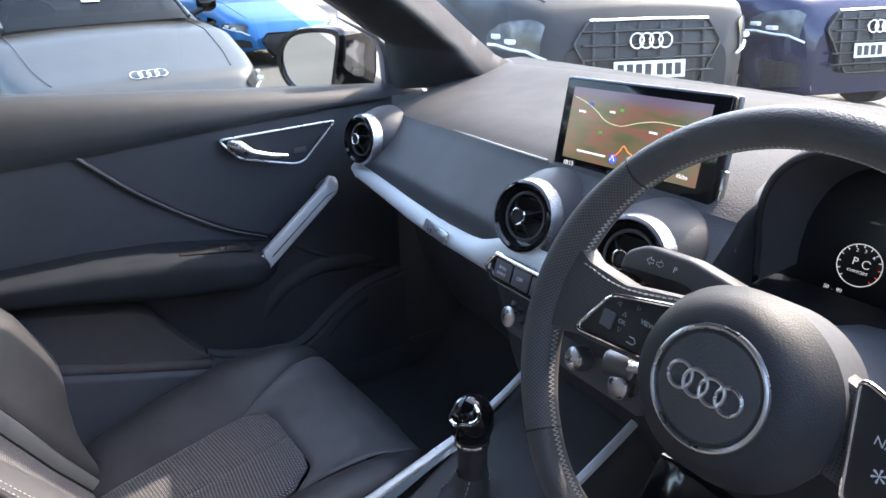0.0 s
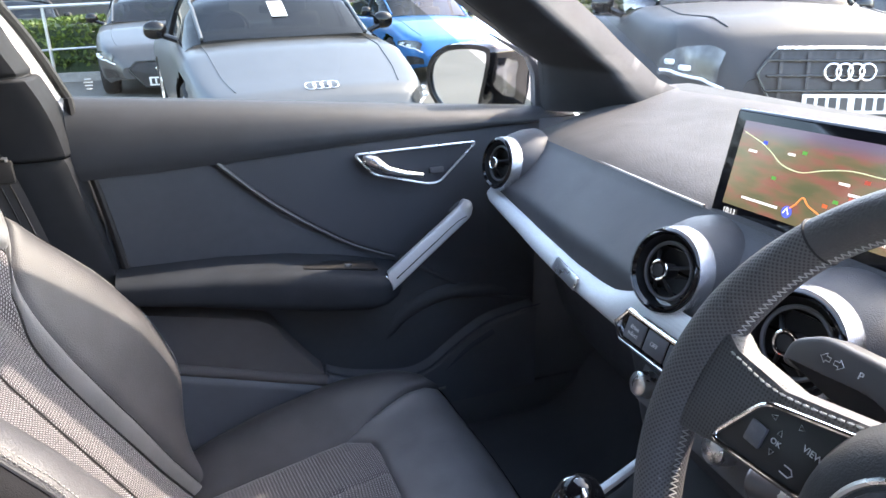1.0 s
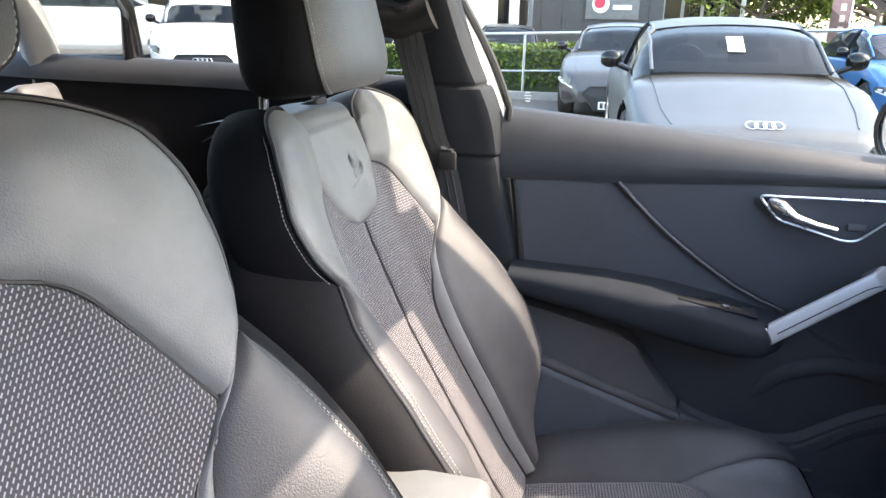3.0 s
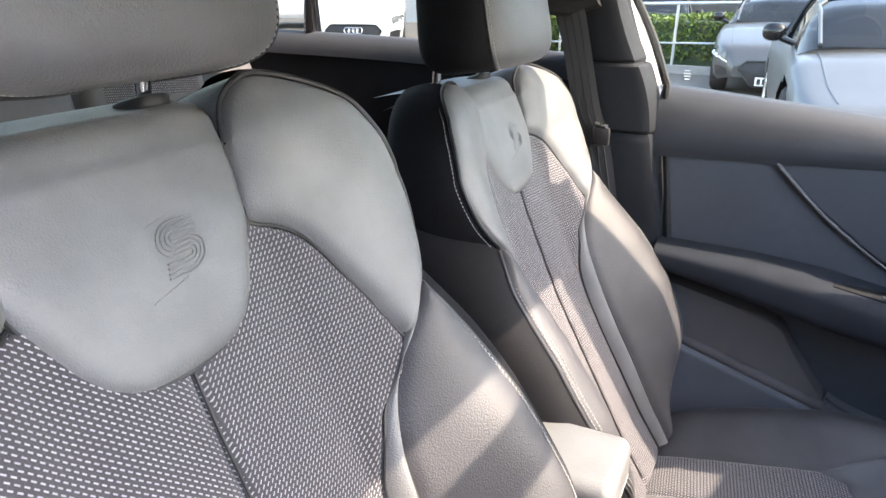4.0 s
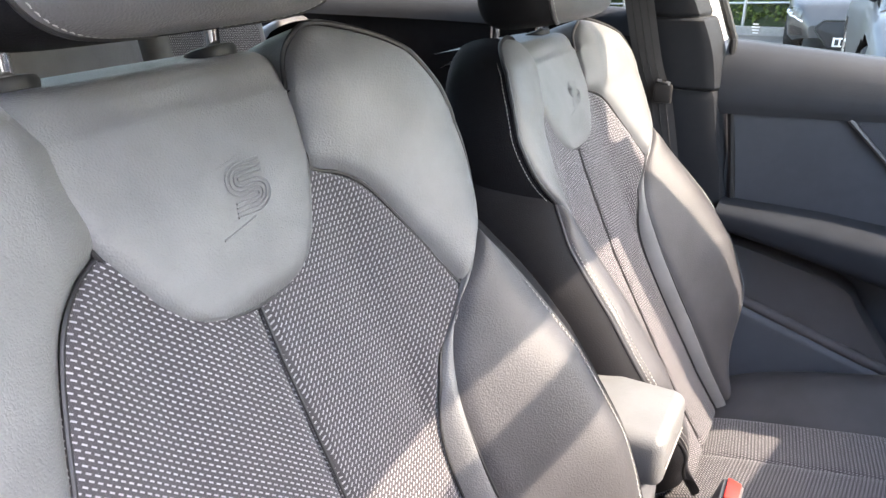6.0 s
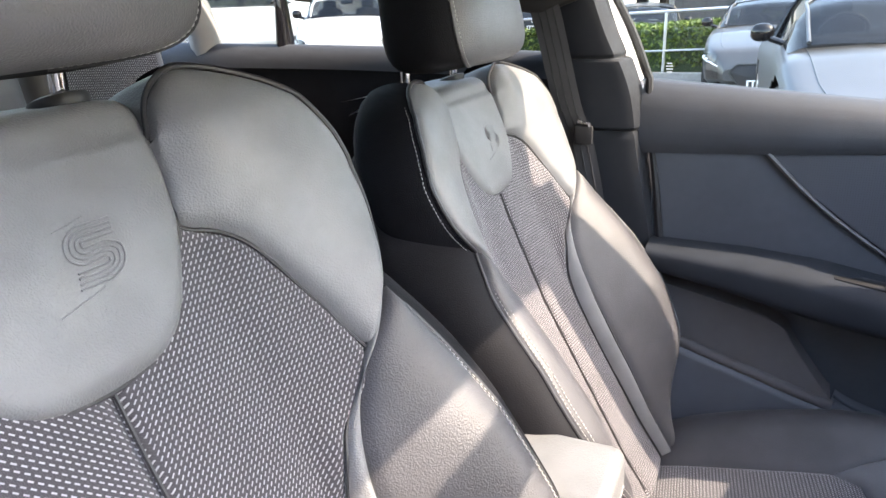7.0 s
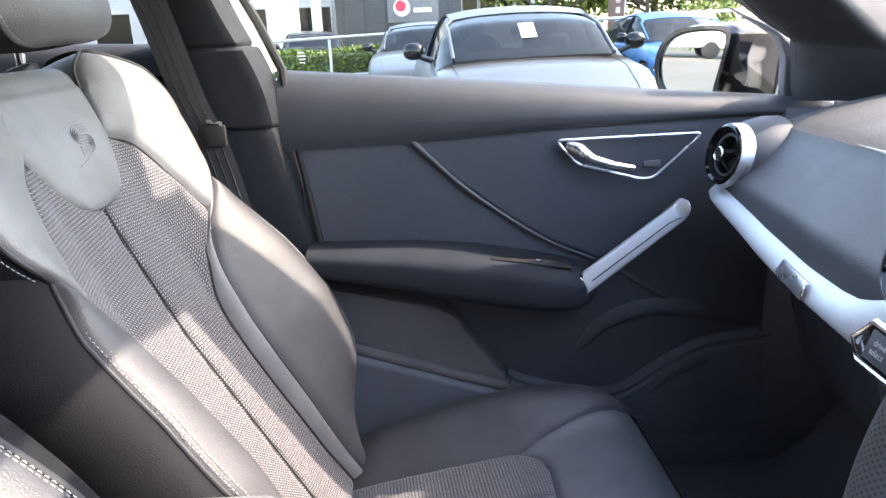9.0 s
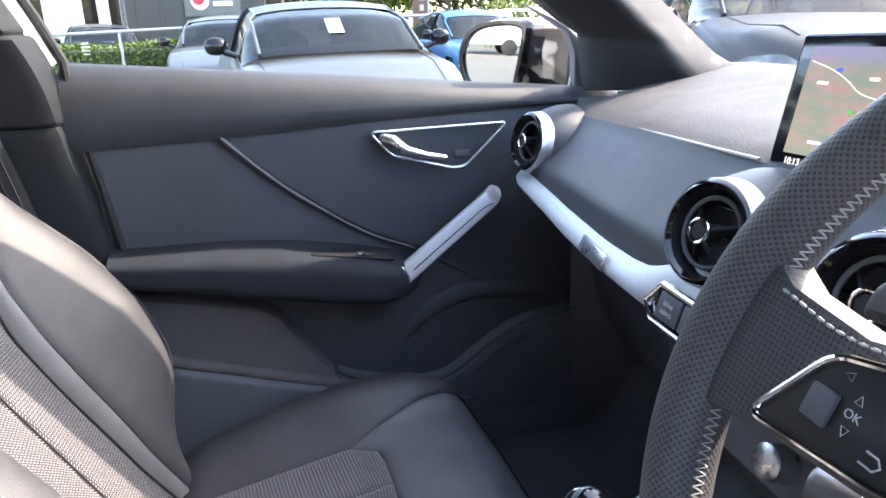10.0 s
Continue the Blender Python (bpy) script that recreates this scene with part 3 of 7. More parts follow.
def seat_stitch(path, parent, side):
    part("stitching", stitches([back_place(a * side, h, back_depth(a, h) + lift) for a, h, lift in path], lambda p: S_FW, 0.0036, 0.0020, 0.00055), THREAD, parent)


BOL_CONSOLE = [(0.244, 0.454), (0.269, 0.397), (0.279, 0.31), (0.276, 0.22), (0.264, 0.15), (0.240, 0.085), (0.205, 0.03), (0.165, -0.03)]      # driver seat, beside the console


def front_seat(label, at, logo=True, console_side=0):
    seat = thing("front_seat", label, "seat", "front seats", at=at)
    back = part("backrest", backrest_shell(), plain("seat_back_shell", (0.022, 0.022, 0.024), 0.6) if "seat_back_shell" not in bpy.data.materials else bpy.data.materials["seat_back_shell"], seat, "dark shell of the backrest")
    # woven centre in two halves with a seam between
    for side in (1, -1):
        bol_out = BOL_CONSOLE if side == console_side else BOL_OUT
        part("centre_cloth", cushion_patch([(FLAP_C * side, h) for _, h in ((0, 0.585), (0, 0.45), (0, 0.3), (0, 0.15), (0, -0.08))], FAB, 60, 24, back_depth, back_place, 0.004, 0.004, (False, False), side), FABRIC, back, "dark cloth with pale woven dashes")
        part("shoulder_pad", cushion_patch(SH_IN, SH_OUT, 54, 22, back_depth, back_place, 0.012, 0.006, (True, False), side), LEATHER_LIT, back)
        part("inner_band", cushion_patch(BAND_IN, BAND_OUT, 54, 10, back_depth, back_place, 0.006, 0.005, (False, False), side), LEATHER_LIT, back)
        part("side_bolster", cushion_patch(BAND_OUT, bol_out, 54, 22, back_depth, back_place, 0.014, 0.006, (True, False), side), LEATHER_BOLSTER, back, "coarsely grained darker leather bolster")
        # the side faces behind the front edge
        for name, line, deep in (("shoulder_side", SH_OUT[:-3], 0.115), ("bolster_side", bol_out, 0.15)):
            pts = spline(line, 48)
            def f(u, v, pts=pts, deep=deep, side=side, name=name):
                a, h = pts[int(round(v * 47))]
                d = back_depth(a, h)
                s, h0 = u, h
                if name == "bolster_side":
                    h = h + 0.15 * s * smooth01(0.15, 0.45, h)
                full = 0.016 if name == "shoulder_side" else 0.016 + 0.024 * smooth01(0.45, 0.33, h0)
                swell = full * math.sin(math.pi * min(1.0, s * 1.15)) ** 0.7 if s < 0.87 else 0.0
                if name == "bolster_side":
                    s = s**1.5
                out = Vector((0, 1, 0))
                if name == "shoulder_side":
                    k = smooth01(0.60, 0.69, h)
                    out = (Vector((0, 1, 0)) * (1 - k) + S_UP * k).normalized()
                p = back_place(a, h, d - s * (deep + d)) + out * (swell - (0.05 if name == "shoulder_side" else 0.02) * smooth01(0.5, 1.0, s) + (0.0 if name == "shoulder_side" else 0.05 * s * smooth01(0.2, 0.45, h0)))
                return (p.x, p.y * side, p.z)
            part(name, grid(f, 16, 47, flip=side < 0), LEATHER_SHADED, back, "smooth black leather side, shade put into its colour")
            edge = [back_place(a * side, h, back_depth(a, h) + 0.0005) for a, h in (pts if name == "bolster_side" else spline(SH_OUT, 60))]
            part("piping", tube(edge, 0.0028, 8), LEATHER_PIPE, back, "black piping along the seam")
        loop = spline(SH_OUT[-4:], 16)
        part("shoulder_inner", grid(lambda u, v, side=side: tuple(back_place((loop[int(round(v * 15))][0] - 0.012 * u * v) * side, loop[int(round(v * 15))][1] + 0.004 * math.sin(math.pi * u), back_depth(*loop[int(round(v * 15))]) - 0.11 * u)), 8, 15, flip=side < 0), LEATHER_LIT, back, "inner wall of the shoulder pad")
        # Dark tubes along the sunk seams: the groove's shade put into their colour.
        for line in (SH_IN[:-1], BAND_IN, BAND_OUT):
            part("seam", tube([back_place(a * side, h, back_depth(a, h) - 0.0012) for a, h in spline(line, 50)], 0.0017, 6), LEATHER_PIPE, back, "sunk seam, groove shade put into its dark line")
        rim = spline(SH_OUT, 60)
        seat_stitch([(a + 0.006, h, -0.006) for a, h in rim], back, side)
        rim = spline(bol_out, 60)
        for inset in (-0.006, -0.012):
            seat_stitch([(a + inset, h, 0.0045 if inset > -0.01 else 0.0075) for a, h in rim[2:]], back, side)
    part("centre_seam", tube([back_place(FLAP_C, h, back_depth(0.0, h) + 0.0012) for h in np.linspace(0.49, -0.06, 60)], 0.0016, 6), LEATHER_PIPE, back, "dark seam down the middle of the cloth")

    # padded upper panel with a rounded tongue
    def flap(u, v):
        h = 0.490 + 0.20 * v
        w = lerp(FLAP_W, h)
        s = math.sin(math.pi * (u - 0.5))
        a = w * s
        edge = min((1 - abs(s)) * w, (h - 0.49) * 0.9)
        d = back_depth(min(abs(a), 0.095), min(h, 0.650)) + 0.010 * (1 - math.exp(-edge / 0.006)) + 0.001
        roll = max(0.0, (h - 0.652) / 0.038) * math.pi / 2
        return tuple(back_place(a + FLAP_C, min(h, 0.652) + 0.030 * math.sin(roll), d - 0.030 * (1 - math.cos(roll))))
    tongue = [(w * sd, h) for sd, rows in ((-1, FLAP_W[::-1][1:]), (1, FLAP_W)) for h, w in rows]
    part("seam", tube([back_place(a + FLAP_C, h, back_depth(min(abs(a), 0.095), h) + 0.0016) for a, h in spline([q for q in tongue if q[1] < 0.665], 80)], 0.0018, 6), LEATHER_PIPE, back, "dark seam round the upper panel")
    part("upper_panel", grid(flap, 40, 48, flip=True), LEATHER_LIT, back, "smooth leather panel with an embossed mark")
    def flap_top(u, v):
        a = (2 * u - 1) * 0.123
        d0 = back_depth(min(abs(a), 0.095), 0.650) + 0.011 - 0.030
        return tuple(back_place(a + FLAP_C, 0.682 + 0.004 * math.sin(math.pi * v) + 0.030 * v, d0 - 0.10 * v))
    part("upper_panel_top", grid(flap_top, 16, 8), LEATHER_LIT, back)
    if logo:
        def on_flap(a, h):
            return back_place(a, h, back_depth(min(abs(a - FLAP_C), 0.095), h) + 0.0116)
        marks = []
        c = (0.021, 0.575)
        ess = [(0.0125, 0.0140), (0.004, 0.0140), (-0.007, 0.0140), (-0.0115, 0.011), (-0.0125, 0.007), (-0.0115, 0.003), (-0.007, 0.0), (0.0, 0.0), (0.007, 0.0), (0.0115, -0.003), (0.0125, -0.007), (0.0115, -0.011), (0.007, -0.0140), (-0.004, -0.0140), (-0.0125, -0.0140)]
        for grow in (-0.0050, -0.0017, 0.0017, 0.0050):
            line = []
            for i, (x, y) in enumerate(ess):
                x0, y0 = ess[max(i - 1, 0)]
                x1, y1 = ess[min(i + 1, len(ess) - 1)]
                ln = math.hypot(x1 - x0, y1 - y0)
                line.append((x - (y1 - y0) / ln * grow, y + (x1 - x0) / ln * grow))
            marks.append(tube([on_flap(c[0] + 1.2 * x + 0.3 * y, c[1] + y) for x, y in spline(line, 60)], 0.0009, 6))
        marks.append(tube([on_flap(c[0] - 0.040, c[1] - 0.030), on_flap(c[0] - 0.005, c[1] - 0.0225)], 0.0006, 6))
        marks.append(tube([on_flap(c[0] - 0.020, c[1] + 0.020), on_flap(c[0] + 0.004, c[1] + 0.0245)], 0.0005, 6))
        part("embossed_mark", joined(*marks)[:2], LEATHER_LIT, back, "embossed curved mark")

    # headrest on two chromed posts
    head = part("headrest", headrest_piece(0.115, 0.385, 32), LEATHER_HEAD, seat, "black leather headrest with pale stitching")
    part("side_cover", headrest_piece(0.385, 1.115, 64), LEATHER_SHADED, head, "smooth black side and back cover, shade put into its colour")
    for u in (0.115, 0.385):
        line = [Vector(headrest_at(u, v)) for v in np.linspace(0.06, 0.94, 60)]
        part("piping", tube(line, 0.0017, 6), LEATHER_PIPE, head)
        line = [Vector(headrest_at(u + (0.006 if u < 0.2 else -0.006), v)) for v in np.linspace(0.06, 0.94, 60)]
        part("stitching", stitches([p + S_FW * 0.0006 for p in line], lambda p: S_FW, 0.0036, 0.0020, 0.00055), THREAD, head)
    for s in (-1, 1):
        a0 = 0.088 * s + 0.004
        post = part("post", tube([back_place(a0, 0.655, -0.066), back_place(a0, 0.755, -0.018)], 0.0068, 14), CHROME, seat, "chromed headrest post")
        part("collar", moved(lathe([(0.007, 0.003), (0.016, 0.0028), (0.0215, 0.001), (0.0225, -0.002), (0.021, -0.008)], 32), basis(back_place(a0, 0.6925, -0.052), (0, 1, 0), S_UP + S_FW * 0.12)), VENT_DARK, seat, "black post collar")
    # hinge covers between backrest and cushion
    for side in (1, -1):
        cover = part("hinge_cover", moved(lathe([(0.0, 0.016), (0.016, 0.014), (0.024, 0.008), (0.027, -0.004), (0.027, -0.03)], 24), basis((0.015, side * 0.245, -0.045), (1, 0, 0), (0.2, side * 0.2, 1))), HARD, seat, "dark hinge cover")
        part("hinge_arm", tube([(0.0, side * 0.245, -0.02), (0.01, side * 0.25, -0.07), (0.03, side * 0.255, -0.13)], [0.02, 0.026, 0.03], 12, flat=0.6), HARD, seat)
    seat_cushion(seat)
    return seat


def squircle(th, n):
    c, sn = math.cos(th), math.sin(th)
    k = (abs(c) ** n + abs(sn) ** n) ** (-1 / n)
    return c * k, sn * k


def headrest_at(u, v):
    """A place on a rounded block, deeper at its sides, with a soft front."""
    r, up = squircle(math.pi * (v - 0.5), 5.0)
    ca, sd = squircle(2 * math.pi * u, 3.4)
    a, d, h = 0.155 * r * ca, 0.068 * r * sd, 0.102 * up
    a *= 1 - 0.04 * up
    d = d * (1 - 0.12 * up) - 0.016 * (a / 0.155) ** 2
    lean, rise = radians(15), h + 0.102
    return tuple(back_place(a, 0.687 + math.cos(lean) * rise - math.sin(lean) * d, 0.026 + math.sin(lean) * rise + math.cos(lean) * d))


def headrest_piece(u0, u1, n):
    return grid(lambda u, v: headrest_at(u0 + (u1 - u0) * u, v), n, 40, flip=True)


def backrest_shell():
    def f(u, v):
        h = -0.10 + 0.79 * v
        w = lerp([(-0.1, 0.21), (0.1, 0.23), (0.3, 0.22), (0.45, 0.18), (0.55, 0.20), (0.62, 0.19), (0.66, 0.15), (0.69, 0.08)], h)
        th = math.pi * u
        return tuple(back_place(w * math.cos(th), h, -0.085 - 0.055 * math.sin(th) ** 0.6 - 0.0 * v))
    return grid(f, 24, 30)


# the seat cushion, in the seat's own x and y; its top falls towards the back
CUSH_LONG = [(-0.2, -0.2), (0.1, 0.1), (0.29, 0.322), (0.34, 0.370), (0.50, 0.535), (0.54, 0.576)]
CUSH_Z = [(-0.16, -0.118), (-0.05, -0.098), (0.03, -0.082), (0.1, -0.064), (0.25, -0.028), (0.34, -0.008), (0.42, 0.004), (0.47, 0.0), (0.505, -0.014), (0.535, -0.045)]


def cush_depth(a, x):
    rise = lerp([(-0.1, -0.01), (0.0, -0.008), (0.1, 0.018), (0.18, 0.030), (0.3, 0.036), (0.42, 0.018), (0.52, 0.0)], x)
    return lerp(CUSH_Z, x) - 0.013 + (rise + 0.013) * smooth01(0.12, 0.225, abs(a)) - 0.012 * smooth01(0.24, 0.27, abs(a))


def cush_place(a, x, z):
    return Vector((lerp(CUSH_LONG, x), a, z))


CF_OUT = [(0.125, -0.14), (0.125, 0.05), (0.125, 0.20), (0.122, 0.290), (0.094, 0.333), (0.0, 0.340)]
CB_OUT = [(0.235, -0.14), (0.255, 0.0), (0.268, 0.15), (0.270, 0.28), (0.262, 0.38), (0.242, 0.455), (0.20, 0.50)]
CF_EDGE = [(0.242, 0.455), (0.20, 0.50), (0.12, 0.527), (0.0, 0.535)]


def seat_cushion(seat):
    cush = part("seat_cushion", cushion_base(), HARD, seat, "dark seat base")
    for side in (1, -1):
        def f(u, v, side=side):
            x = -0.14 + 0.48 * v
            w = 0.125 if x < 0.29 else lerp([(0.29, 0.125), (0.335, 0.092), (0.34, 0.06)], x)
            s = math.sin(math.pi / 2 * u)
            a = w * s
            edge = min((1 - s) * w, (0.341 - x) * 0.8)
            z = cush_depth(a, x) + 0.008 - 0.006 * math.exp(-((edge / 0.006) ** 2)) - 0.003 * math.exp(-((a / 0.004) ** 2))
            return (lerp(CUSH_LONG, x), a * side, z), (abs(a), x)
        part("centre_cloth", grid(f, 26, 60, flip=side < 0), FABRIC, cush, "dark cloth with pale woven dashes")
        inner = [(0.125, -0.14), (0.125, 0.05), (0.125, 0.20), (0.125, 0.29), (0.150, 0.36), (0.175, 0.43), (0.20, 0.50)]
        part("side_bolster", cushion_patch(inner, CB_OUT, 54, 20, cush_depth, cush_place, 0.012, 0.005, (False, False), -side), LEATHER_BOLSTER, cush)
        inner = [(0.125, 0.29), (0.092, 0.336), (0.05, 0.341), (0.0, 0.341)]
        outer = [(0.20, 0.50), (0.14, 0.522), (0.07, 0.532), (0.0, 0.535)]
        part("front_pad", cushion_patch(inner, outer, 40, 20, cush_depth, cush_place, 0.012, 0.005, (True, False), -side), LEATHER_HEAD, cush)
        # skirts
        line = CB_OUT[:-1] + [(0.20, 0.50), (0.14, 0.522), (0.07, 0.532), (0.0, 0.535)]
        pts = spline(line, 60)
        def g(u, v, side=side, pts=pts):
            a, x = pts[int(round(v * 59))]
            z = cush_depth(a, x)
            c = Vector((a, x - 0.15)).normalized()
            sw = 0.010 * math.sin(math.pi * min(1, u * 1.6)) if u < 0.62 else -0.02 * (u - 0.62) / 0.38
            return (lerp(CUSH_LONG, x) + c.y * sw, (a + c.x * sw) * side, z - 0.14 * u)
        part("skirt", grid(g, 12, 59, flip=side > 0), LEATHER_SHADED, cush)
        part("stitching", stitches([cush_place(a * side, x, cush_depth(a, x) + 0.0035) for a, x in [(p[0] - 0.006, p[1]) for p in pts[:44]]], lambda p: Vector((0, 0, 1)), 0.0036, 0.0020, 0.0005), THREAD, cush)


def cushion_base():
    return geo_of(box(-0.16, 0.42, -0.22, 0.22, -0.20, -0.135, 0.02))


P_SEAT = front_seat("black leather passenger seat with dashed cloth centre", pose(-0.110, 0.390, 0.477))
D_SEAT = front_seat("black leather driver seat with dashed cloth centre", pose(-0.10, -0.355, 0.535), console_side=1)

# ---- passenger door ----
DOOR = thing("door_1", "closed passenger door with dark trim and silver pull bar", "car door", kind="structure", at=pose(0, 0, 0))
BELT_TOP = [(-0.17, 1.060), (-0.15, 1.058), (0.26, 1.024), (0.48, 1.004), (0.73, 0.984), (0.82, 0.976)]
BELT_LOW = [(-0.17, 0.922), (-0.13, 0.925), (0.064, 0.931), (0.33, 0.946), (0.60, 0.955), (0.82, 0.958)]


def belt_trim(u, v):
    x = -0.165 + 0.965 * u
    top, low = lerp(BELT_TOP, x), lerp(BELT_LOW, x)
    sec = [(0.800, 0.0), (0.788, 0.0), (0.776, -0.005), (0.764, -0.016), (0.753, -0.032), (0.744, -0.053), (0.738, -0.078), (0.734, -0.105), (0.735, -0.13), (0.742, -0.15)]
    k = v * (len(sec) - 1)
    i = min(len(sec) - 2, int(k))
    y = sec[i][0] + (sec[i + 1][0] - sec[i][0]) * (k - i)
    z = sec[i][1] + (sec[i + 1][1] - sec[i][1]) * (k - i)
    return (x, y, top + z * (top - low) / 0.15)


part("belt_trim", grid(belt_trim, 40, 24, flip=True), DOOR_SOFT, DOOR, "grained soft trim below the window", smooth=60)


def door_skin_y(x, z):
    return 0.748 - 0.014 * smooth01(0.50, 0.20, z)


def sheet(outline_top, outline_low, nx, nz, y_of, x0, x1, lift=0.0):
    def f(u, v):
        x = x0 + (x1 - x0) * u
        a, b = lerp(outline_top, x), lerp(outline_low, x)
        z = a + (b - a) * v
        return (x, y_of(x, z) - lift, z)
    return grid(f, nx, nz, flip=True)


part("door_panel", sheet(BELT_LOW, [(-0.2, 0.24), (0.9, 0.24)], 50, 40, door_skin_y, -0.135, 0.86, 0.0), DOOR_CLOTH, DOOR, "dark smooth door panel")
part("door_outer", geo_of(box(-0.14, 0.86, 0.80, 0.83, 0.25, 0.955, 0.01)), WHITE_PAINT, DOOR, "white painted outer door skin")
# speaker field in front of the diagonal crease
DIAG = [(0.064, 0.932), (0.150, 0.850), (0.233, 0.787), (0.31, 0.738), (0.39, 0.703)]


def speaker(u, v):
    x = 0.070 + 0.53 * u
    top = lerp(BELT_LOW, x) - 0.004
    low = lerp(DIAG + [(0.60, 0.66)], x) + 0.006
    z = top + (low - top) * v
    return (x, door_skin_y(x, z) - 0.004, z)


part("speaker_mesh", grid(speaker, 40, 24, flip=True), MESHY, DOOR, "finely perforated speaker cover")
part("crease_strip", tube([(x, door_skin_y(x, z) - 0.004, z) for x, z in spline(DIAG, 30)], [0.0062 - 0.003 * i / 29 for i in range(30)], 8, flat=0.7), plain("crease_trim", (0.09, 0.092, 0.098), 0.5), DOOR, "narrow grey crease strip")
part("lower_crease", tube([(x, door_skin_y(x, z) + 0.002, z) for x, z in spline([(0.40, 0.700), (0.50, 0.635), (0.572, 0.592), (0.64, 0.565), (0.75, 0.54)], 24)], 0.006, 8), DOOR_CLOTH, DOOR)

# recess and frame of the door release
HY = 0.728


def door_plane(x, z, y=HY):
    return (x, y, z)


def rounded(points, r, n=5):
    """A closed outline with its corners rounded."""
    out, k = [], len(points)
    for i in range(k):
        p, a, b = (Vector((*points[j % k], 0)) for j in (i, i - 1, i + 1))
        da, db = (a - p), (b - p)
        ra, rb = min(r, da.length * 0.45), min(r, db.length * 0.45)
        s, e = p + da.normalized() * ra, p + db.normalized() * rb
        for j in range(n + 1):
            t = j / n
            q = s * (1 - t) ** 2 + p * 2 * t * (1 - t) + e * t * t
            out.append((q.x, q.y))
    return out


TO_DOOR = basis((0, 0, 0), (1, 0, 0), (0, -1, 0))          # local x, y -> world x, z, facing the cabin
handle_line = rounded([(0.312, 0.928), (0.567, 0.932), (0.486, 0.856), (0.463, 0.8545), (0.350, 0.885)], 0.012)
rel = part("door_release", tube([(x, HY, z) for x, z in handle_line], 0.0025, 8, True), SATIN, DOOR, "chrome framed door release in a recess")
part("recess", moved(geo_of(prism([(x, z) for x, z in handle_line], 0.004)), Matrix.Translation((0, 0.745, 0)) @ TO_DOOR), GLOSS, rel, "dark recess behind the release")
part("lever", tube([(0.335, 0.735, 0.917), (0.352, 0.722, 0.912), (0.375, 0.716, 0.895), (0.41, 0.716, 0.884), (0.447, 0.720, 0.876)], [0.012, 0.013, 0.009, 0.0075, 0.006], 12, flat=0.8), SATIN, rel, "satin silver pull lever")
part("lock_button", box(0.470, 0.500, 0.7395, 0.744, 0.872, 0.884, 0.0015), HARD, rel)


# armrest: a long shelf with a rounded front end
ARM_TOP = [(-0.13, 0.757), (0.05, 0.753), (0.173, 0.742), (0.28, 0.722), (0.345, 0.706), (0.40, 0.69)]
ARM_LOW = [(-0.13, 0.706), (0.0, 0.686), (0.111, 0.661), (0.22, 0.640), (0.30, 0.630), (0.345, 0.634), (0.385, 0.66), (0.40, 0.68)]


def armrest(u, v):
    x = -0.13 + 0.528 * u
    reach = lerp([(-0.13, 0.672), (0.0, 0.655), (0.2, 0.640), (0.32, 0.634), (0.37, 0.648), (0.40, 0.70)], x)
    t, b = lerp(ARM_TOP, x), lerp(ARM_LOW, x)
    th = math.pi * (0.5 - v)
    c = abs(math.cos(th)) ** 0.45
    s = math.copysign(abs(math.sin(th)) ** 0.55, math.sin(th))
    return (x, 0.752 + (reach - 0.752) * c, (t + b) / 2 + (t - b) / 2 * s)


part("armrest", grid(armrest, 50, 24, flip=True), leather_material("armrest_skin", (0.022, 0.026, 0.033), 0.75, 900.0, 0.35, 0.2), DOOR, "padded dark armrest", smooth=60)
part("switch_plate", geo_of(box(0.19, 0.335, 0.668, 0.712, 0.722, 0.7262, 0.002)), RUBBER, DOOR, "window switch plate", at=Matrix.Translation((0.26, 0, 0.728)) @ pose(0, 0, 0, 0, 9, 0) @ Matrix.Translation((-0.26, 0, -0.728)))
part("window_switch", geo_of(box(0.270, 0.284, 0.676, 0.685, 0.726, 0.7305, 0.002)), SATIN, DOOR, at=Matrix.Translation((0.26, 0, 0.728)) @ pose(0, 0, 0, 0, 9, 0) @ Matrix.Translation((-0.26, 0, -0.728)))


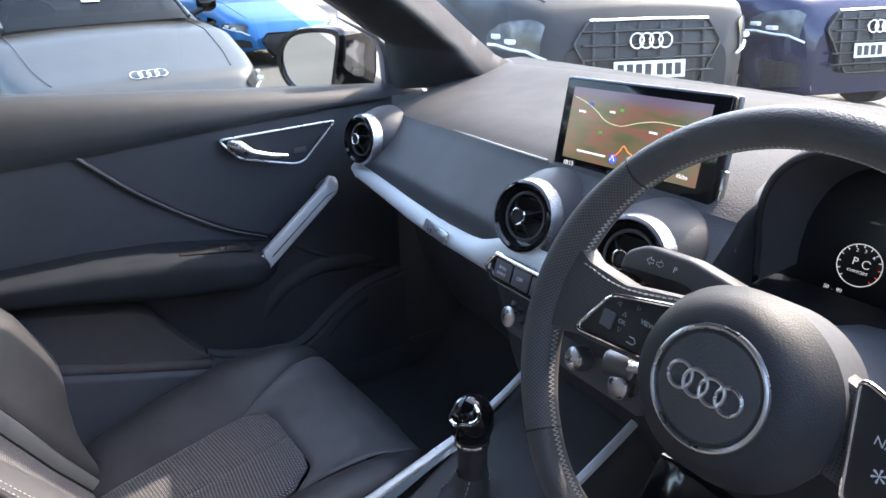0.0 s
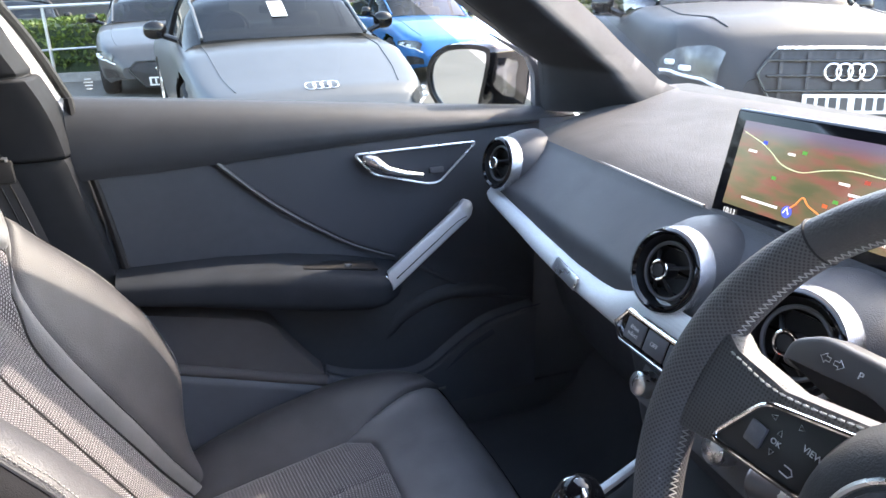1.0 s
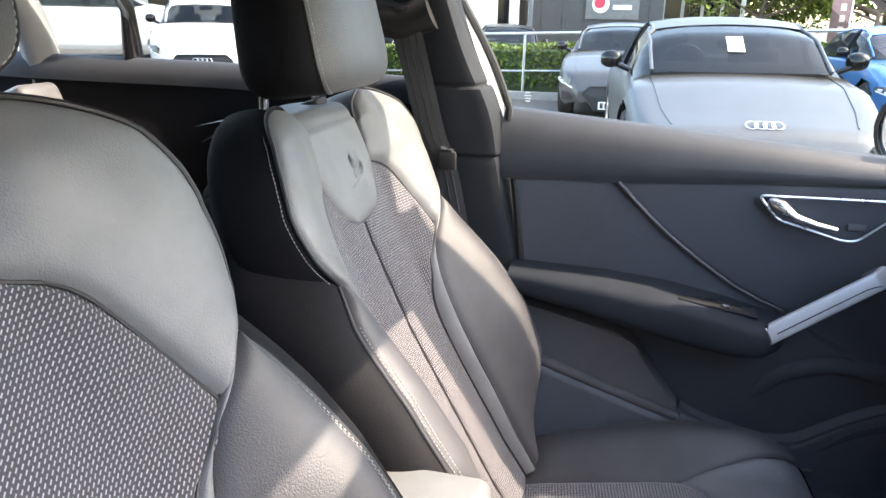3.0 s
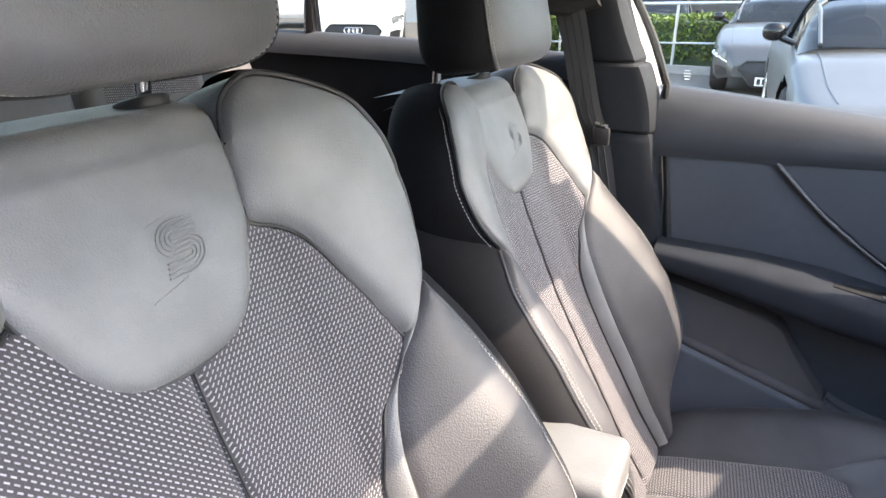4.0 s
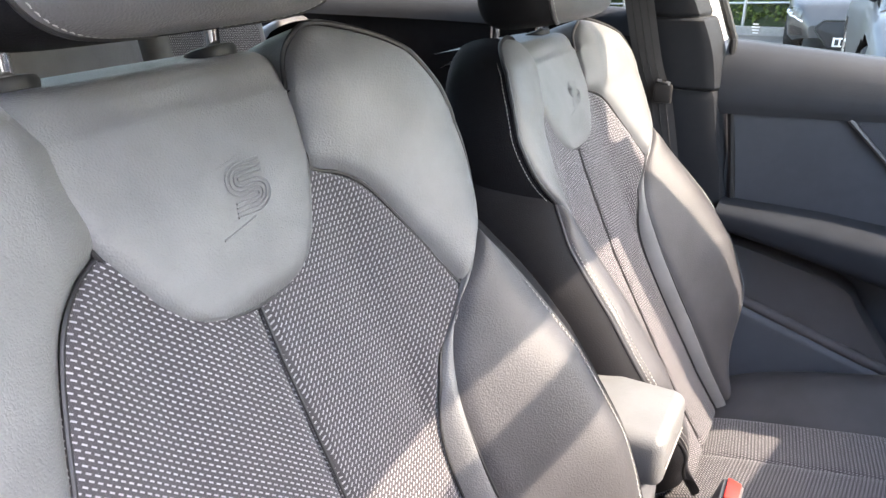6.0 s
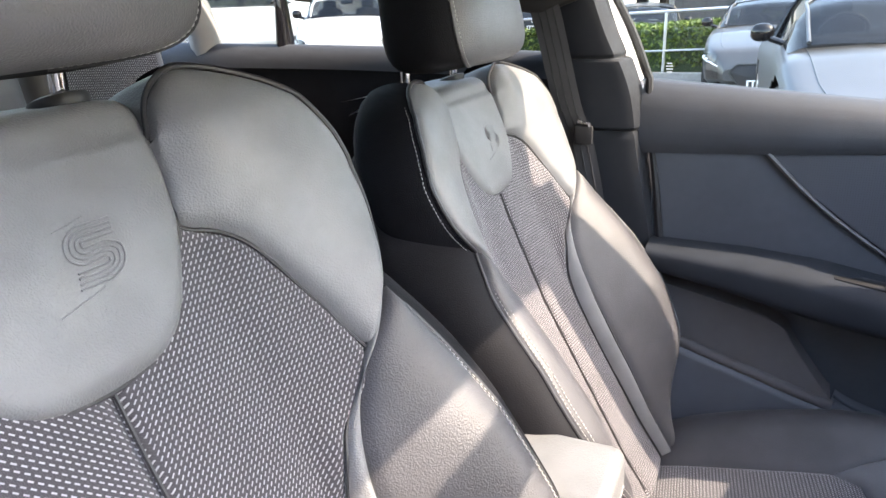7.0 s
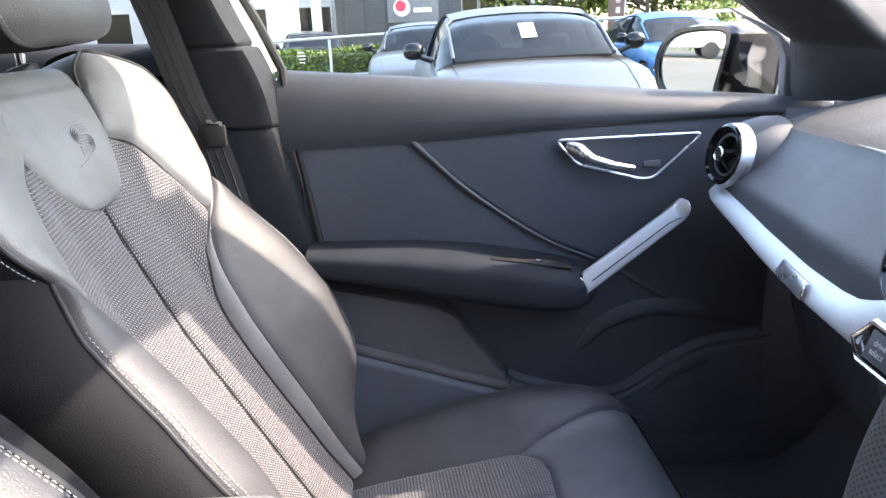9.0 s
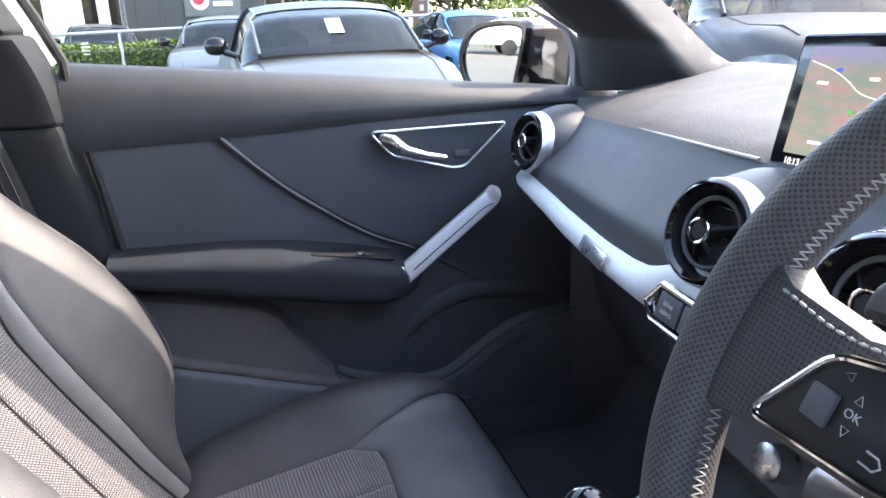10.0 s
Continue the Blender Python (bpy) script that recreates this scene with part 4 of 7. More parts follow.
# silver pull bar, leaning forward
def pull_bar():
    a, b = Vector((0.352, 0.630, 0.697)), Vector((0.520, 0.688, 0.806))
    along = (b - a).normalized()
    def bar_at(u, v):
        x = -0.104 + 0.226 * u
        wide = 0.0172 - 0.0015 * u
        if u > 0.93:
            wide *= math.sqrt(max(0.0, 1 - ((u - 0.93) / 0.07) ** 2)) * 0.75 + 0.25
        th = 2 * math.pi * v
        c, sn = math.cos(th), math.sin(th)
        bend = -0.030 * smooth01(0.86, 1.0, u) - 0.004 * u
        return (x + 0.010 * (c if u < 0.05 else 0.0), wide * math.copysign(abs(c) ** 0.35, c), 0.0105 * math.copysign(abs(sn) ** 0.35, sn) + bend)
    geo = grid(bar_at, 48, 32, close_v=True)
    ends = [tuple(range(0, 49 * 32, 49)), tuple(range(48, 49 * 32, 49))[::-1]]
    bar = part("pull_bar", (geo[0], geo[1] + ends), SILVER, DOOR, "brushed silver pull bar", at=basis((a + b) / 2, along, (-0.12, -1, 0.22)), smooth=50)
    part("inlay", tube([(-0.092 + 0.184 * k / 20, -0.003 - 0.0055 * max(0.0, (k - 17) / 3) ** 2, 0.0105 - 0.0002 * k - 0.030 * smooth01(0.86, 1.0, 0.05 + 0.814 * k / 20)) for k in range(21)], 0.0011, 6), RUBBER, bar, "fine dark groove")
    part("end_face", geo_of(box(-0.1055, -0.1025, -0.014, 0.014, -0.007, 0.007, 0.001)), CHROME, bar, "bright cut end")
    part("foot", geo_of(box(0.080, 0.112, -0.012, 0.012, -0.060, -0.022, 0.004)), HARD, bar)


pull_bar()

# lower door: cloth field above a ridge, plastic below, with the pocket's lip
LIP = [(-0.13, 0.692), (0.0, 0.664), (0.112, 0.632), (0.150, 0.585), (0.190, 0.530), (0.222, 0.492), (0.26, 0.470), (0.32, 0.452), (0.40, 0.438), (0.45, 0.447), (0.50, 0.480), (0.55, 0.512), (0.608, 0.537), (0.72, 0.552)]
RIDGE = [(-0.13, 0.578), (-0.058, 0.558), (0.06, 0.520), (0.178, 0.482), (0.222, 0.470)]
lip_line = spline(LIP, 90)


def shell_y(x, z, top):
    k = smooth01(0.0, 0.012, top - z)
    return 0.744 - 0.034 * k - 0.010 * smooth01(0.5, 0.25, z)


def lower_cloth(u, v):
    x = -0.125 + 0.345 * u
    top, low = lerp(lip_line, x), lerp(RIDGE, x)
    z = top + (low - top) * v**1.5
    return (x, shell_y(x, z, top), z)


part("lower_cloth", grid(lower_cloth, 60, 24, flip=True), plain("lower_door_cloth", (0.115, 0.106, 0.108), 0.85, grain=0.4, grain_scale=1200), DOOR, "brownish grey cloth field", smooth=60)


def lower_shell(u, v):
    x = -0.125 + 0.835 * u
    lip = lerp(lip_line, x)
    top = lerp(RIDGE, x) if x < 0.222 else min(lip, lip + 0.0)
    z = top + (0.25 - top) * v**1.6
    ledge = 0.020 * smooth01(0.0, 0.02, top - z) * (1 - smooth01(0.18, 0.26, x))
    return (x, shell_y(x, z, lip) - ledge, z)


part("map_pocket", grid(lower_shell, 80, 40, flip=True), plain("pocket_plastic", (0.098, 0.106, 0.122), 0.65, grain=0.25, grain_scale=700), DOOR, "dark plastic door pocket", smooth=60)
part("pocket_lip", tube([(x, 0.7135, z - 0.003) for x, z in lip_line[40:]], 0.0026, 8), DOOR_CLOTH, DOOR)
part("ridge_edge", tube([(x, 0.7075, z - 0.002) for x, z in spline(RIDGE, 40)], 0.011, 12), bpy.data.materials["lower_door_cloth"], DOOR)
part("speaker_swell", tube([(x, 0.724, z) for x, z in spline([(0.455, 0.405), (0.50, 0.44), (0.545, 0.475), (0.604, 0.503)], 20)], 0.016, 12), DOOR_CLOTH, DOOR)
part("speaker_ring", tube([(x, y, z) for x, y, z in spline([(0.34, 0.778, 0.46), (0.375, 0.766, 0.53), (0.42, 0.759, 0.575), (0.50, 0.757, 0.60), (0.585, 0.757, 0.592), (0.66, 0.770, 0.575)], 40)], 0.021, 14), DOOR_CLOTH, DOOR)
part("maker_bars", geo_of(box(0.452, 0.482, 0.6955, 0.698, 0.392, 0.397)), plain("faint_print", (0.2, 0.2, 0.2), 0.5), DOOR, "faint small print")

# rubber seal and white edge behind the door
tagged(part("door_seal", tube(spline([(-0.155, 0.765, 1.06), (-0.150, 0.758, 0.98), (-0.134, 0.752, 0.90), (-0.112, 0.748, 0.74), (-0.095, 0.746, 0.60), (-0.06, 0.742, 0.44), (0.0, 0.74, 0.33)], 40), 0.0075, 8), RUBBER), "black rubber seal round the door opening", "seal", kind="structure")
FRAME_LINE = [(-0.158, 0.792, 1.055), (-0.20, 0.775, 1.16), (-0.27, 0.735, 1.29), (-0.32, 0.695, 1.385)]
tagged(part("window_seal", tube(spline(FRAME_LINE, 20), 0.008, 8), RUBBER), "black rubber edge of the side window", "seal", kind="structure")
tagged(part("pillar_edge", tube([(x - 0.022, y - 0.006, z) for x, y, z in spline(FRAME_LINE, 20)], 0.019, 8, flat=0.7), WHITE_PAINT), "white painted edge of the door opening", "door frame", kind="structure")


def side_glass(u, v):
    x = lerp([(0, -0.16), (1, 0.78)], u)
    base = lerp(BELT_TOP, x) - 0.03
    top = 1.385
    y = 0.795 - 0.19 * v**1.3
    z = base + (top - base) * v
    return (x - 0.16 * v if u < 0.5 else x - (0.16 + (u - 0.5) * 0.9) * v, y, z)


pane = tagged(part("window_1", grid(side_glass, 12, 10), SIDE_GLASS), "clear glass of the passenger door window", "window", kind="structure")
pane.visible_shadow = False
ETCH = plain("etched_print", (0.75, 0.76, 0.76), 0.6)
for k, w in enumerate((0.010, 0.014, 0.012, 0.009)):
    part("etched_bar", box(-0.122 - w / 2, -0.122 + w / 2, 0.7765 + 0.0022 * k, 0.7770 + 0.0022 * k, 1.0865 - 0.0055 * k, 1.0885 - 0.0055 * k), ETCH, pane, "small etched print")
tagged(part("sail_panel", moved(geo_of(prism([(0.725, 0.97), (0.83, 0.97), (0.83, 0.985), (0.70, 1.10), (0.62, 1.135), (0.705, 1.085), (0.72, 1.05)], 0.02, 0.004)), Matrix.Translation((0, 0.775, 0)) @ TO_DOOR), HARD), "black plastic triangle at the mirror", "trim", kind="structure")

# outside mirror
MIR_N = Vector((-0.906, -0.40, 0.015))
mir = thing("door_mirror", "black door mirror with silvered glass", "mirror", at=basis((0.612, 0.93, 1.027), (0.42, -0.906, 0), MIR_N))
outline = [(-0.092, 0.0), (-0.082, -0.034), (-0.052, -0.062), (-0.012, -0.078), (0.032, -0.080), (0.056, -0.070), (0.072, -0.02), (0.088, 0.050), (0.080, 0.069), (0.03, 0.073), (-0.03, 0.067), (-0.066, 0.052), (-0.087, 0.026)]


def mirror_shell(u, v):
    pts = spline(outline + outline[:1], 49)
    x, y = pts[int(round(u * 48)) % 48]
    prof = [(0.93, -0.004), (0.955, 0.004), (1.09, 0.004), (1.15, -0.010), (1.17, -0.05), (1.14, -0.10), (1.02, -0.150), (0.72, -0.185), (0.0, -0.195)]
    k = v * (len(prof) - 1)
    i = min(len(prof) - 2, int(k))
    s = prof[i][0] + (prof[i + 1][0] - prof[i][0]) * (k - i)
    z = prof[i][1] + (prof[i + 1][1] - prof[i][1]) * (k - i)
    return (x * s, y * s - (0.030 * min(1.0, max(0.0, -z / 0.06)) if y < 0 else 0.0), z)


part("housing", grid(mirror_shell, 48, 36, close_u=True, flip=True), GLOSS, mir, "gloss black mirror housing", smooth=60)
part("mirror_glass", ([(x * 0.95, y * 0.95, -0.0015) for x, y in spline(outline + outline[:1], 49)[:-1]], [tuple(range(48))]), MIRROR, mir, "silvered mirror glass", smooth=0)
part("arm", tube([(0.05, -0.062, -0.09), (0.12, -0.075, -0.085), (0.19, -0.078, -0.08)], [0.035, 0.026, 0.026], 10, flat=0.7), GLOSS, mir)

# seat belt on the centre pillar
belt = thing("seat_belt", "black seat belt hanging on the door pillar", "seat belt")
bl = spline([(-0.335, 0.634, 1.24), (-0.318, 0.660, 1.15), (-0.292, 0.686, 1.02), (-0.268, 0.694, 0.95), (-0.235, 0.69, 0.80), (-0.20, 0.68, 0.60), (-0.19, 0.67, 0.45)], 40)
part("webbing", joined(*[([(x + w, y, z) for x, y, z in bl for w in (-0.027, 0.027)] + [(x + w, y + 0.0014, z) for x, y, z in bl for w in (-0.027, 0.027)], [(2 * i, 2 * i + 1, 2 * i + 3, 2 * i + 2) for i in range(39)] + [(80 + 2 * i, 82 + 2 * i, 83 + 2 * i, 81 + 2 * i) for i in range(39)])])[:2], WEB, belt)
part("tongue", box(-0.275, -0.240, 0.678, 0.690, 0.945, 0.982, 0.005), RUBBER, belt, "dark tongue plate")
part("tongue_loop", tube([(-0.262, 0.684, 0.948), (-0.248, 0.682, 0.955), (-0.247, 0.682, 0.985), (-0.27, 0.684, 0.988)], 0.003, 8), SATIN, belt)
part("upper_guide", tube([(-0.395, 0.655, 1.225), (-0.34, 0.664, 1.215), (-0.285, 0.664, 1.235)], 0.034, 14), RUBBER, belt, "black belt guide on the pillar")
for w in (-0.014, 0.0, 0.014):
    part("webbing_line", tube([(x + w, y - 0.0008, z) for x, y, z in bl], 0.0012, 5), plain("webbing_dark", (0.03, 0.03, 0.032), 0.7) if w < 0 else bpy.data.materials["webbing_dark"], belt)

# ---- dashboard ----
DASH = thing("dashboard", "dark grained dashboard with silver trim and round vents", "dashboard")
DASH_SHIFT = [(-0.72, -0.02), (-0.5, -0.075), (-0.17, -0.095), (0.02, -0.085), (0.25, -0.055), (0.45, -0.022), (0.60, 0.0), (0.66, 0.02), (0.70, 0.06)]
DASH_TOP = [(1.06, 1.022), (0.94, 1.020), (0.80, 1.004), (0.72, 0.992), (0.665, 0.978), (0.640, 0.966)]
DASH_FACE = [(0.640, 0.966), (0.634, 0.957), (0.622, 0.945), (0.602, 0.925), (0.584, 0.907), (0.572, 0.896), (0.563, 0.887), (0.559, 0.872), (0.557, 0.850)]


def lift_at(y):
    return lerp([(-0.72, 0.0), (-0.2, 0.018), (0.03, 0.018), (0.35, 0.004), (0.55, -0.006), (0.70, -0.012)], y)


def dash_sheet(profile, y0, y1, n, m, hole=False, recess=0.0):
    pts = spline(profile, m)
    def f(u, v):
        y = y0 + (y1 - y0) * u
        x, z = pts[int(round(v * (m - 1)))]
        k = smooth01(1.0, 0.66, x)
        end = smooth01(0.60, 0.70, abs(y))
        back = recess * smooth01(0.10, 0.19, y) * smooth01(0.835, 0.79, z)
        return (x + lerp(DASH_SHIFT, y) * k + back, y, z + lift_at(y) * k - 0.012 * end * k)
    geo = grid(f, n, m - 1)
    if hole:
        keep = [q for q in geo[1] if not (max(geo[0][i][0] for i in q) < 0.78 and abs(geo[0][q[0]][1] + 0.385) < 0.142)]
        geo = (geo[0], keep, geo[2])
    return geo


part("dash_top", dash_sheet(DASH_TOP, -0.70, 0.70, 120, 40, True), SOFT_TOP, DASH, "grained dashboard top lit by the sun", smooth=60)
part("dash_face", dash_sheet(DASH_FACE, -0.70, 0.665, 120, 20, True), SOFT, DASH, "grained padded dashboard face", smooth=60)
CREASE = [(0.640, 0.508, 0.9605), (0.606, 0.35, 0.970), (0.577, 0.18, 0.9785), (0.560, 0.065, 0.984)]
part("crease_line", tube(spline(CREASE, 40), 0.0022, 6), plain("pale_edge", (0.3, 0.29, 0.28), 0.5), DASH, "pale raised edge line")


STRIP_TOP = [(-0.30, 0.900), (-0.05, 0.905), (0.03, 0.903), (0.06, 0.893), (0.09, 0.880), (0.115, 0.871), (0.15, 0.866), (0.22, 0.862), (0.38, 0.860), (0.50, 0.862), (0.64, 0.864)]
STRIP_LOW = [(-0.30, 0.845), (0.06, 0.843), (0.19, 0.837), (0.34, 0.835), (0.50, 0.839), (0.64, 0.846)]


def trim_strip(u, v):
    y = 0.640 - 0.94 * u
    sh = lerp(DASH_SHIFT, y)
    top, low = lerp(STRIP_TOP, y), lerp(STRIP_LOW, y)
    out = 0.007 * math.sin(math.pi * v) ** 0.5
    return (0.557 + sh - out - 0.018 * v, y, top + (low - top) * v)


part("trim_strip", grid(trim_strip, 90, 10), SILVER, DASH, "brushed silver trim strip", smooth=60)
part("badge_plate", geo_of(box(-0.041, 0.041, -0.010, 0.010, -0.002, 0.0025, 0.002)), SATIN, DASH, "small silver plate on the trim", at=basis((0.4808, 0.228, 0.8500), (-0.17, -1, 0.0), (-0.86, 0.15, 0.34)))
DASH_LOW = [(0.545, 0.842), (0.548, 0.830), (0.570, 0.80), (0.590, 0.74), (0.615, 0.64), (0.66, 0.54), (0.74, 0.46), (0.86, 0.42)]
# Hard plastic darkened here: shade below the trim strip put into its colour.
part("glove_box", dash_sheet(DASH_LOW, -0.70, 0.68, 90, 36, recess=0.09), plain("shaded_dash_plastic", (0.045, 0.047, 0.053), 0.65, grain=0.25, grain_scale=700), DASH, "dark plastic glove box and lower panel, shade put into the colour", smooth=60)




def air_vent(centre, facing, r=0.0465, label="round air vent with a silver outer ring"):
    v = part("air_vent", moved(lathe([(r * 0.84, 0.001), (r * 0.90, 0.005), (r * 0.98, 0.003), (r * 1.0, -0.02), (r * 0.98, -0.06)], 48), basis(centre, (0, -1, 0), facing)), GLOSS, DASH, label, smooth=60)
    m = basis(centre, (0, -1, 0), facing)
    part("ring", moved(lathe([(r * 1.0, 0.001), (r * 1.02, -0.001), (r * 1.075, -0.015), (r * 1.08, -0.019), (r * 1.03, -0.020)], 96), m), CHROME_RING, v, "knurled silver ring")
    part("collar", moved(lathe([(r * 1.05, -0.0185), (r * 1.12, -0.024), (r * 1.24, -0.034), (r * 1.42, -0.055), (r * 1.5, -0.075)], 64), m), SOFT, v, "dark padded collar", smooth=60)
    part("throat", moved(lathe([(r * 0.86, 0.001), (r * 0.78, -0.012), (r * 0.70, -0.028), (0.0, -0.03)], 48), m), VENT_DARK, v, "black throat")
    for k in range(3):
        w = math.sqrt(max(0.0, 1 - ((k - 1) * 0.5) ** 2)) * r * 0.74
        part("slat", moved(geo_of(box(-w, w, (k - 1) * r * 0.5 - 0.0008, (k - 1) * r * 0.5 + 0.0008, -0.024, -0.016, 0.0005)), m), GLOSS, v)
    part("knob", moved(lathe([(0.0, 0.010), (r * 0.15, 0.010), (r * 0.17, 0.006), (r * 0.18, -0.012)], 32), m), VENT_DARK, v, "black centre knob")
    part("inner_ring", moved(tube([(r * 0.66 * math.cos(a), r * 0.66 * math.sin(a), -0.006) for a in np.linspace(0, 2 * math.pi, 41)[:-1]], 0.0022, 8, True), m), HARD, v)
    part("knob_ring", moved(tube([(r * 0.215 * math.cos(a), r * 0.215 * math.sin(a), 0.0095) for a in np.linspace(0, 2 * math.pi, 33)[:-1]], 0.0016, 8, True), m), CHROME, v, "thin chrome ring")
    for a in (0.5, 2.6, 4.2, 5.2):
        part("spoke", moved(tube([(r * 0.2 * math.cos(a), r * 0.2 * math.sin(a), 0.004), (r * 0.62 * math.cos(a), r * 0.62 * math.sin(a), -0.012)], 0.0022, 6), m), VENT_DARK, v)
    return v


CHROME_RING = plain("knurled_ring", (0.78, 0.79, 0.80), 0.22, 1.0, grain=0.8, grain_scale=900)
air_vent((0.550, 0.594, 0.918), (-0.97, -0.13, 0.20), 0.0475)
air_vent((0.470, 0.013, 0.938), (-0.93, -0.12, 0.28))
air_vent((0.455, -0.170, 0.945), (-0.93, -0.12, 0.28))

# button panel under the vents
bp = part("button_panel", geo_of(box(-0.115, 0.056, -0.015, 0.015, -0.012, 0.0, 0.002)), GLOSS, DASH, "row of black buttons in a silver frame", at=basis((0.452, -0.02, 0.838), (-0.03, -1, 0.0), (-1, 0.03, 0.35)))
part("frame", tube([(-0.118, -0.017, 0.001), (0.046, -0.017, 0.001), (0.062, 0.004, 0.001), (0.046, 0.017, 0.001), (-0.118, 0.017, 0.001)], 0.003, 8, True), CHROME, bp, "silver frame")
bp.matrix_local = basis((0.443, -0.01, 0.868), (0.03, 1, 0.0), (-1, 0.03, 0.30))
for k in range(4):
    b = part("button", geo_of(box(-0.098 + 0.036 * k, -0.065 + 0.036 * k, -0.0125, 0.0125, 0.0, 0.003, 0.0015)), HARD, bp)
words("button_print", "drive\nselect", 0.0075, PRINT, bp, pose(0.027, 0.0, 0.0034, 0, 0, 180))
words("button_print", "OFF", 0.007, PRINT, bp, pose(-0.009, 0.0, 0.0034, 0, 0, 180))
# heater panel with turning knobs
hp = part("heater_panel", geo_of(box(-0.13, 0.13, -0.03, 0.03, -0.03, 0.0, 0.006)), HARD, DASH, "dark heater panel with silver knobs", at=basis((0.490, -0.06, 0.772), (-0.05, -1, 0.0), (-1, 0.05, 0.3)))
for x in (-0.105, 0.03, 0.105):
    k = part("knob", moved(lathe([(0.0, 0.022), (0.0125, 0.022), (0.015, 0.020), (0.0165, 0.0)], 32), pose(x, 0, 0)), SATIN, hp, "silver turning knob")

# display standing on the dashboard
DISPLAY = thing("display_screen", "black framed display screen showing a road map", "screen", at=basis((0.572, -0.066, 1.043), (-0.03, -1.0, 0.035), (-0.975, 0.03, 0.22)))
part("casing", box(-0.126, 0.126, -0.062, 0.060, -0.014, 0.0, 0.0045, 3), GLOSS, DISPLAY, "gloss black casing")
part("back_plate", box(-0.128, 0.128, -0.060, 0.0605, -0.020, -0.010, 0.004), HARD, DISPLAY, "dark rear cover")
part("edge_trim", box(0.1235, 0.1315, -0.058, -0.020, -0.018, -0.009, 0.003), SATIN, DISPLAY, "short silver edge")
part("map_image", ([(-0.108, -0.045, 0.0012), (0.105, -0.045, 0.0012), (0.105, 0.047, 0.0012), (-0.108, 0.047, 0.0012)], [(0, 1, 2, 3)], [(0, 0), (1.9, 0), (1.9, 1), (0, 1)]), MAP, DISPLAY, "glowing road map", smooth=0)
ROAD = glow_material("road_line", (0.55, 0.62, 0.40), 0.10)
part("road", tube([(x, y, 0.0016) for x, y in spline([(-0.104, 0.035), (-0.079, 0.028), (-0.061, 0.020), (-0.043, 0.010), (-0.018, 0.007), (0.008, 0.014), (0.036, 0.019), (0.070, 0.019), (0.100, 0.022)], 60)], 0.0005, 5), ROAD, DISPLAY, "pale winding road")
for x, y, c in ((-0.072, 0.028, (0.03, 0.06, 0.5)), (-0.02, 0.026, (0.05, 0.25, 0.04)), (-0.048, -0.005, (0.05, 0.25, 0.04)), (0.03, -0.012, (0.05, 0.25, 0.04)), (0.055, 0.012, (0.3, 0.05, 0.03)), (0.012, -0.035, (0.03, 0.04, 0.4)), (0.045, -0.006, (0.3, 0.05, 0.03)), (0.02, -0.018, (0.5, 0.10, 0.03))):
    part("map_sign", box(x - 0.0028, x + 0.0028, y - 0.0017, y + 0.0017, 0.0013, 0.0018), glow_material("map_mark", c, 0.12), DISPLAY)
part("route", tube([(x, y, 0.0017) for x, y in spline([(-0.018, -0.030), (-0.012, -0.024), (-0.006, -0.016), (0.002, -0.022), (0.016, -0.027)], 24)], 0.0008, 5), glow_material("route_line", (0.75, 0.22, 0.06), 0.12), DISPLAY, "orange route line")
part("position_mark", moved(lathe([(0.0, 0.001), (0.006, 0.001), (0.0062, 0.0)], 24), pose(-0.020, -0.034, 0.0012)), glow_material("mark_blue", (0.05, 0.08, 0.45), 0.14), DISPLAY, "blue position mark")
part("position_arrow", tube([(-0.0235, -0.036, 0.0026), (-0.020, -0.030, 0.0026), (-0.0165, -0.036, 0.0026)], 0.0008, 4), glow_material("arrow_white", (0.8, 0.8, 0.8), 0.12), DISPLAY)
for x, y, w in ((-0.058, -0.033, 0.050), (-0.086, 0.017, 0.012), (0.046, -0.002, 0.012), (-0.035, 0.022, 0.009), (0.033, 0.006, 0.012)):
    part("map_bar", box(x - w / 2, x + w / 2, y - 0.0012, y + 0.0012, 0.0013, 0.0016), bpy.data.materials["arrow_white"], DISPLAY, "pale bar of map print")
words("clock", "10:13", 0.0085, glow_material("screen_print", (0.7, 0.7, 0.7), 0.12), DISPLAY, pose(-0.095, -0.052, 0.0012))
words("place_print", "450m", 0.007, bpy.data.materials["screen_print"], DISPLAY, pose(0.085, -0.036, 0.0018))

# instrument hood and dial screen
hood = thing("instrument_cluster", "instrument binnacle under a dark hood behind the wheel", "instruments")
HC = Vector((0.60, -0.385, 0.945))


def arch(th, wide, high):
    """A flat-sided arch about the cluster's middle."""
    c, sn = math.cos(th), math.sin(th)
    return wide * math.copysign(abs(c) ** 0.75, c), high * math.copysign(abs(sn) ** 0.85, sn)


def hood_shell(u, v):
    y, z = arch(math.pi * (1.16 * u - 0.08), 0.150 - 0.012 * v, 0.136 - 0.034 * v)
    return (HC.x - 0.045 * max(0.0, z / 0.136) * (1 - v) + 0.075 * v, HC.y + y, HC.z + z)


def hood_top(u, v):
    th = math.pi * (1.12 * u - 0.06)
    y0, z0 = arch(th, 0.156, 0.142)
    y1, z1 = arch(th, 0.25, 0.055)
    s = v * v * (3 - 2 * v)
    k = 1 - (1 - v) ** 1.5
    return (HC.x - 0.047 * max(0.0, z0 / 0.142) * (1 - v) + 0.27 * v, HC.y + y0 + (y1 - y0) * k, HC.z + z0 + (z1 + 0.02 - z0) * s)


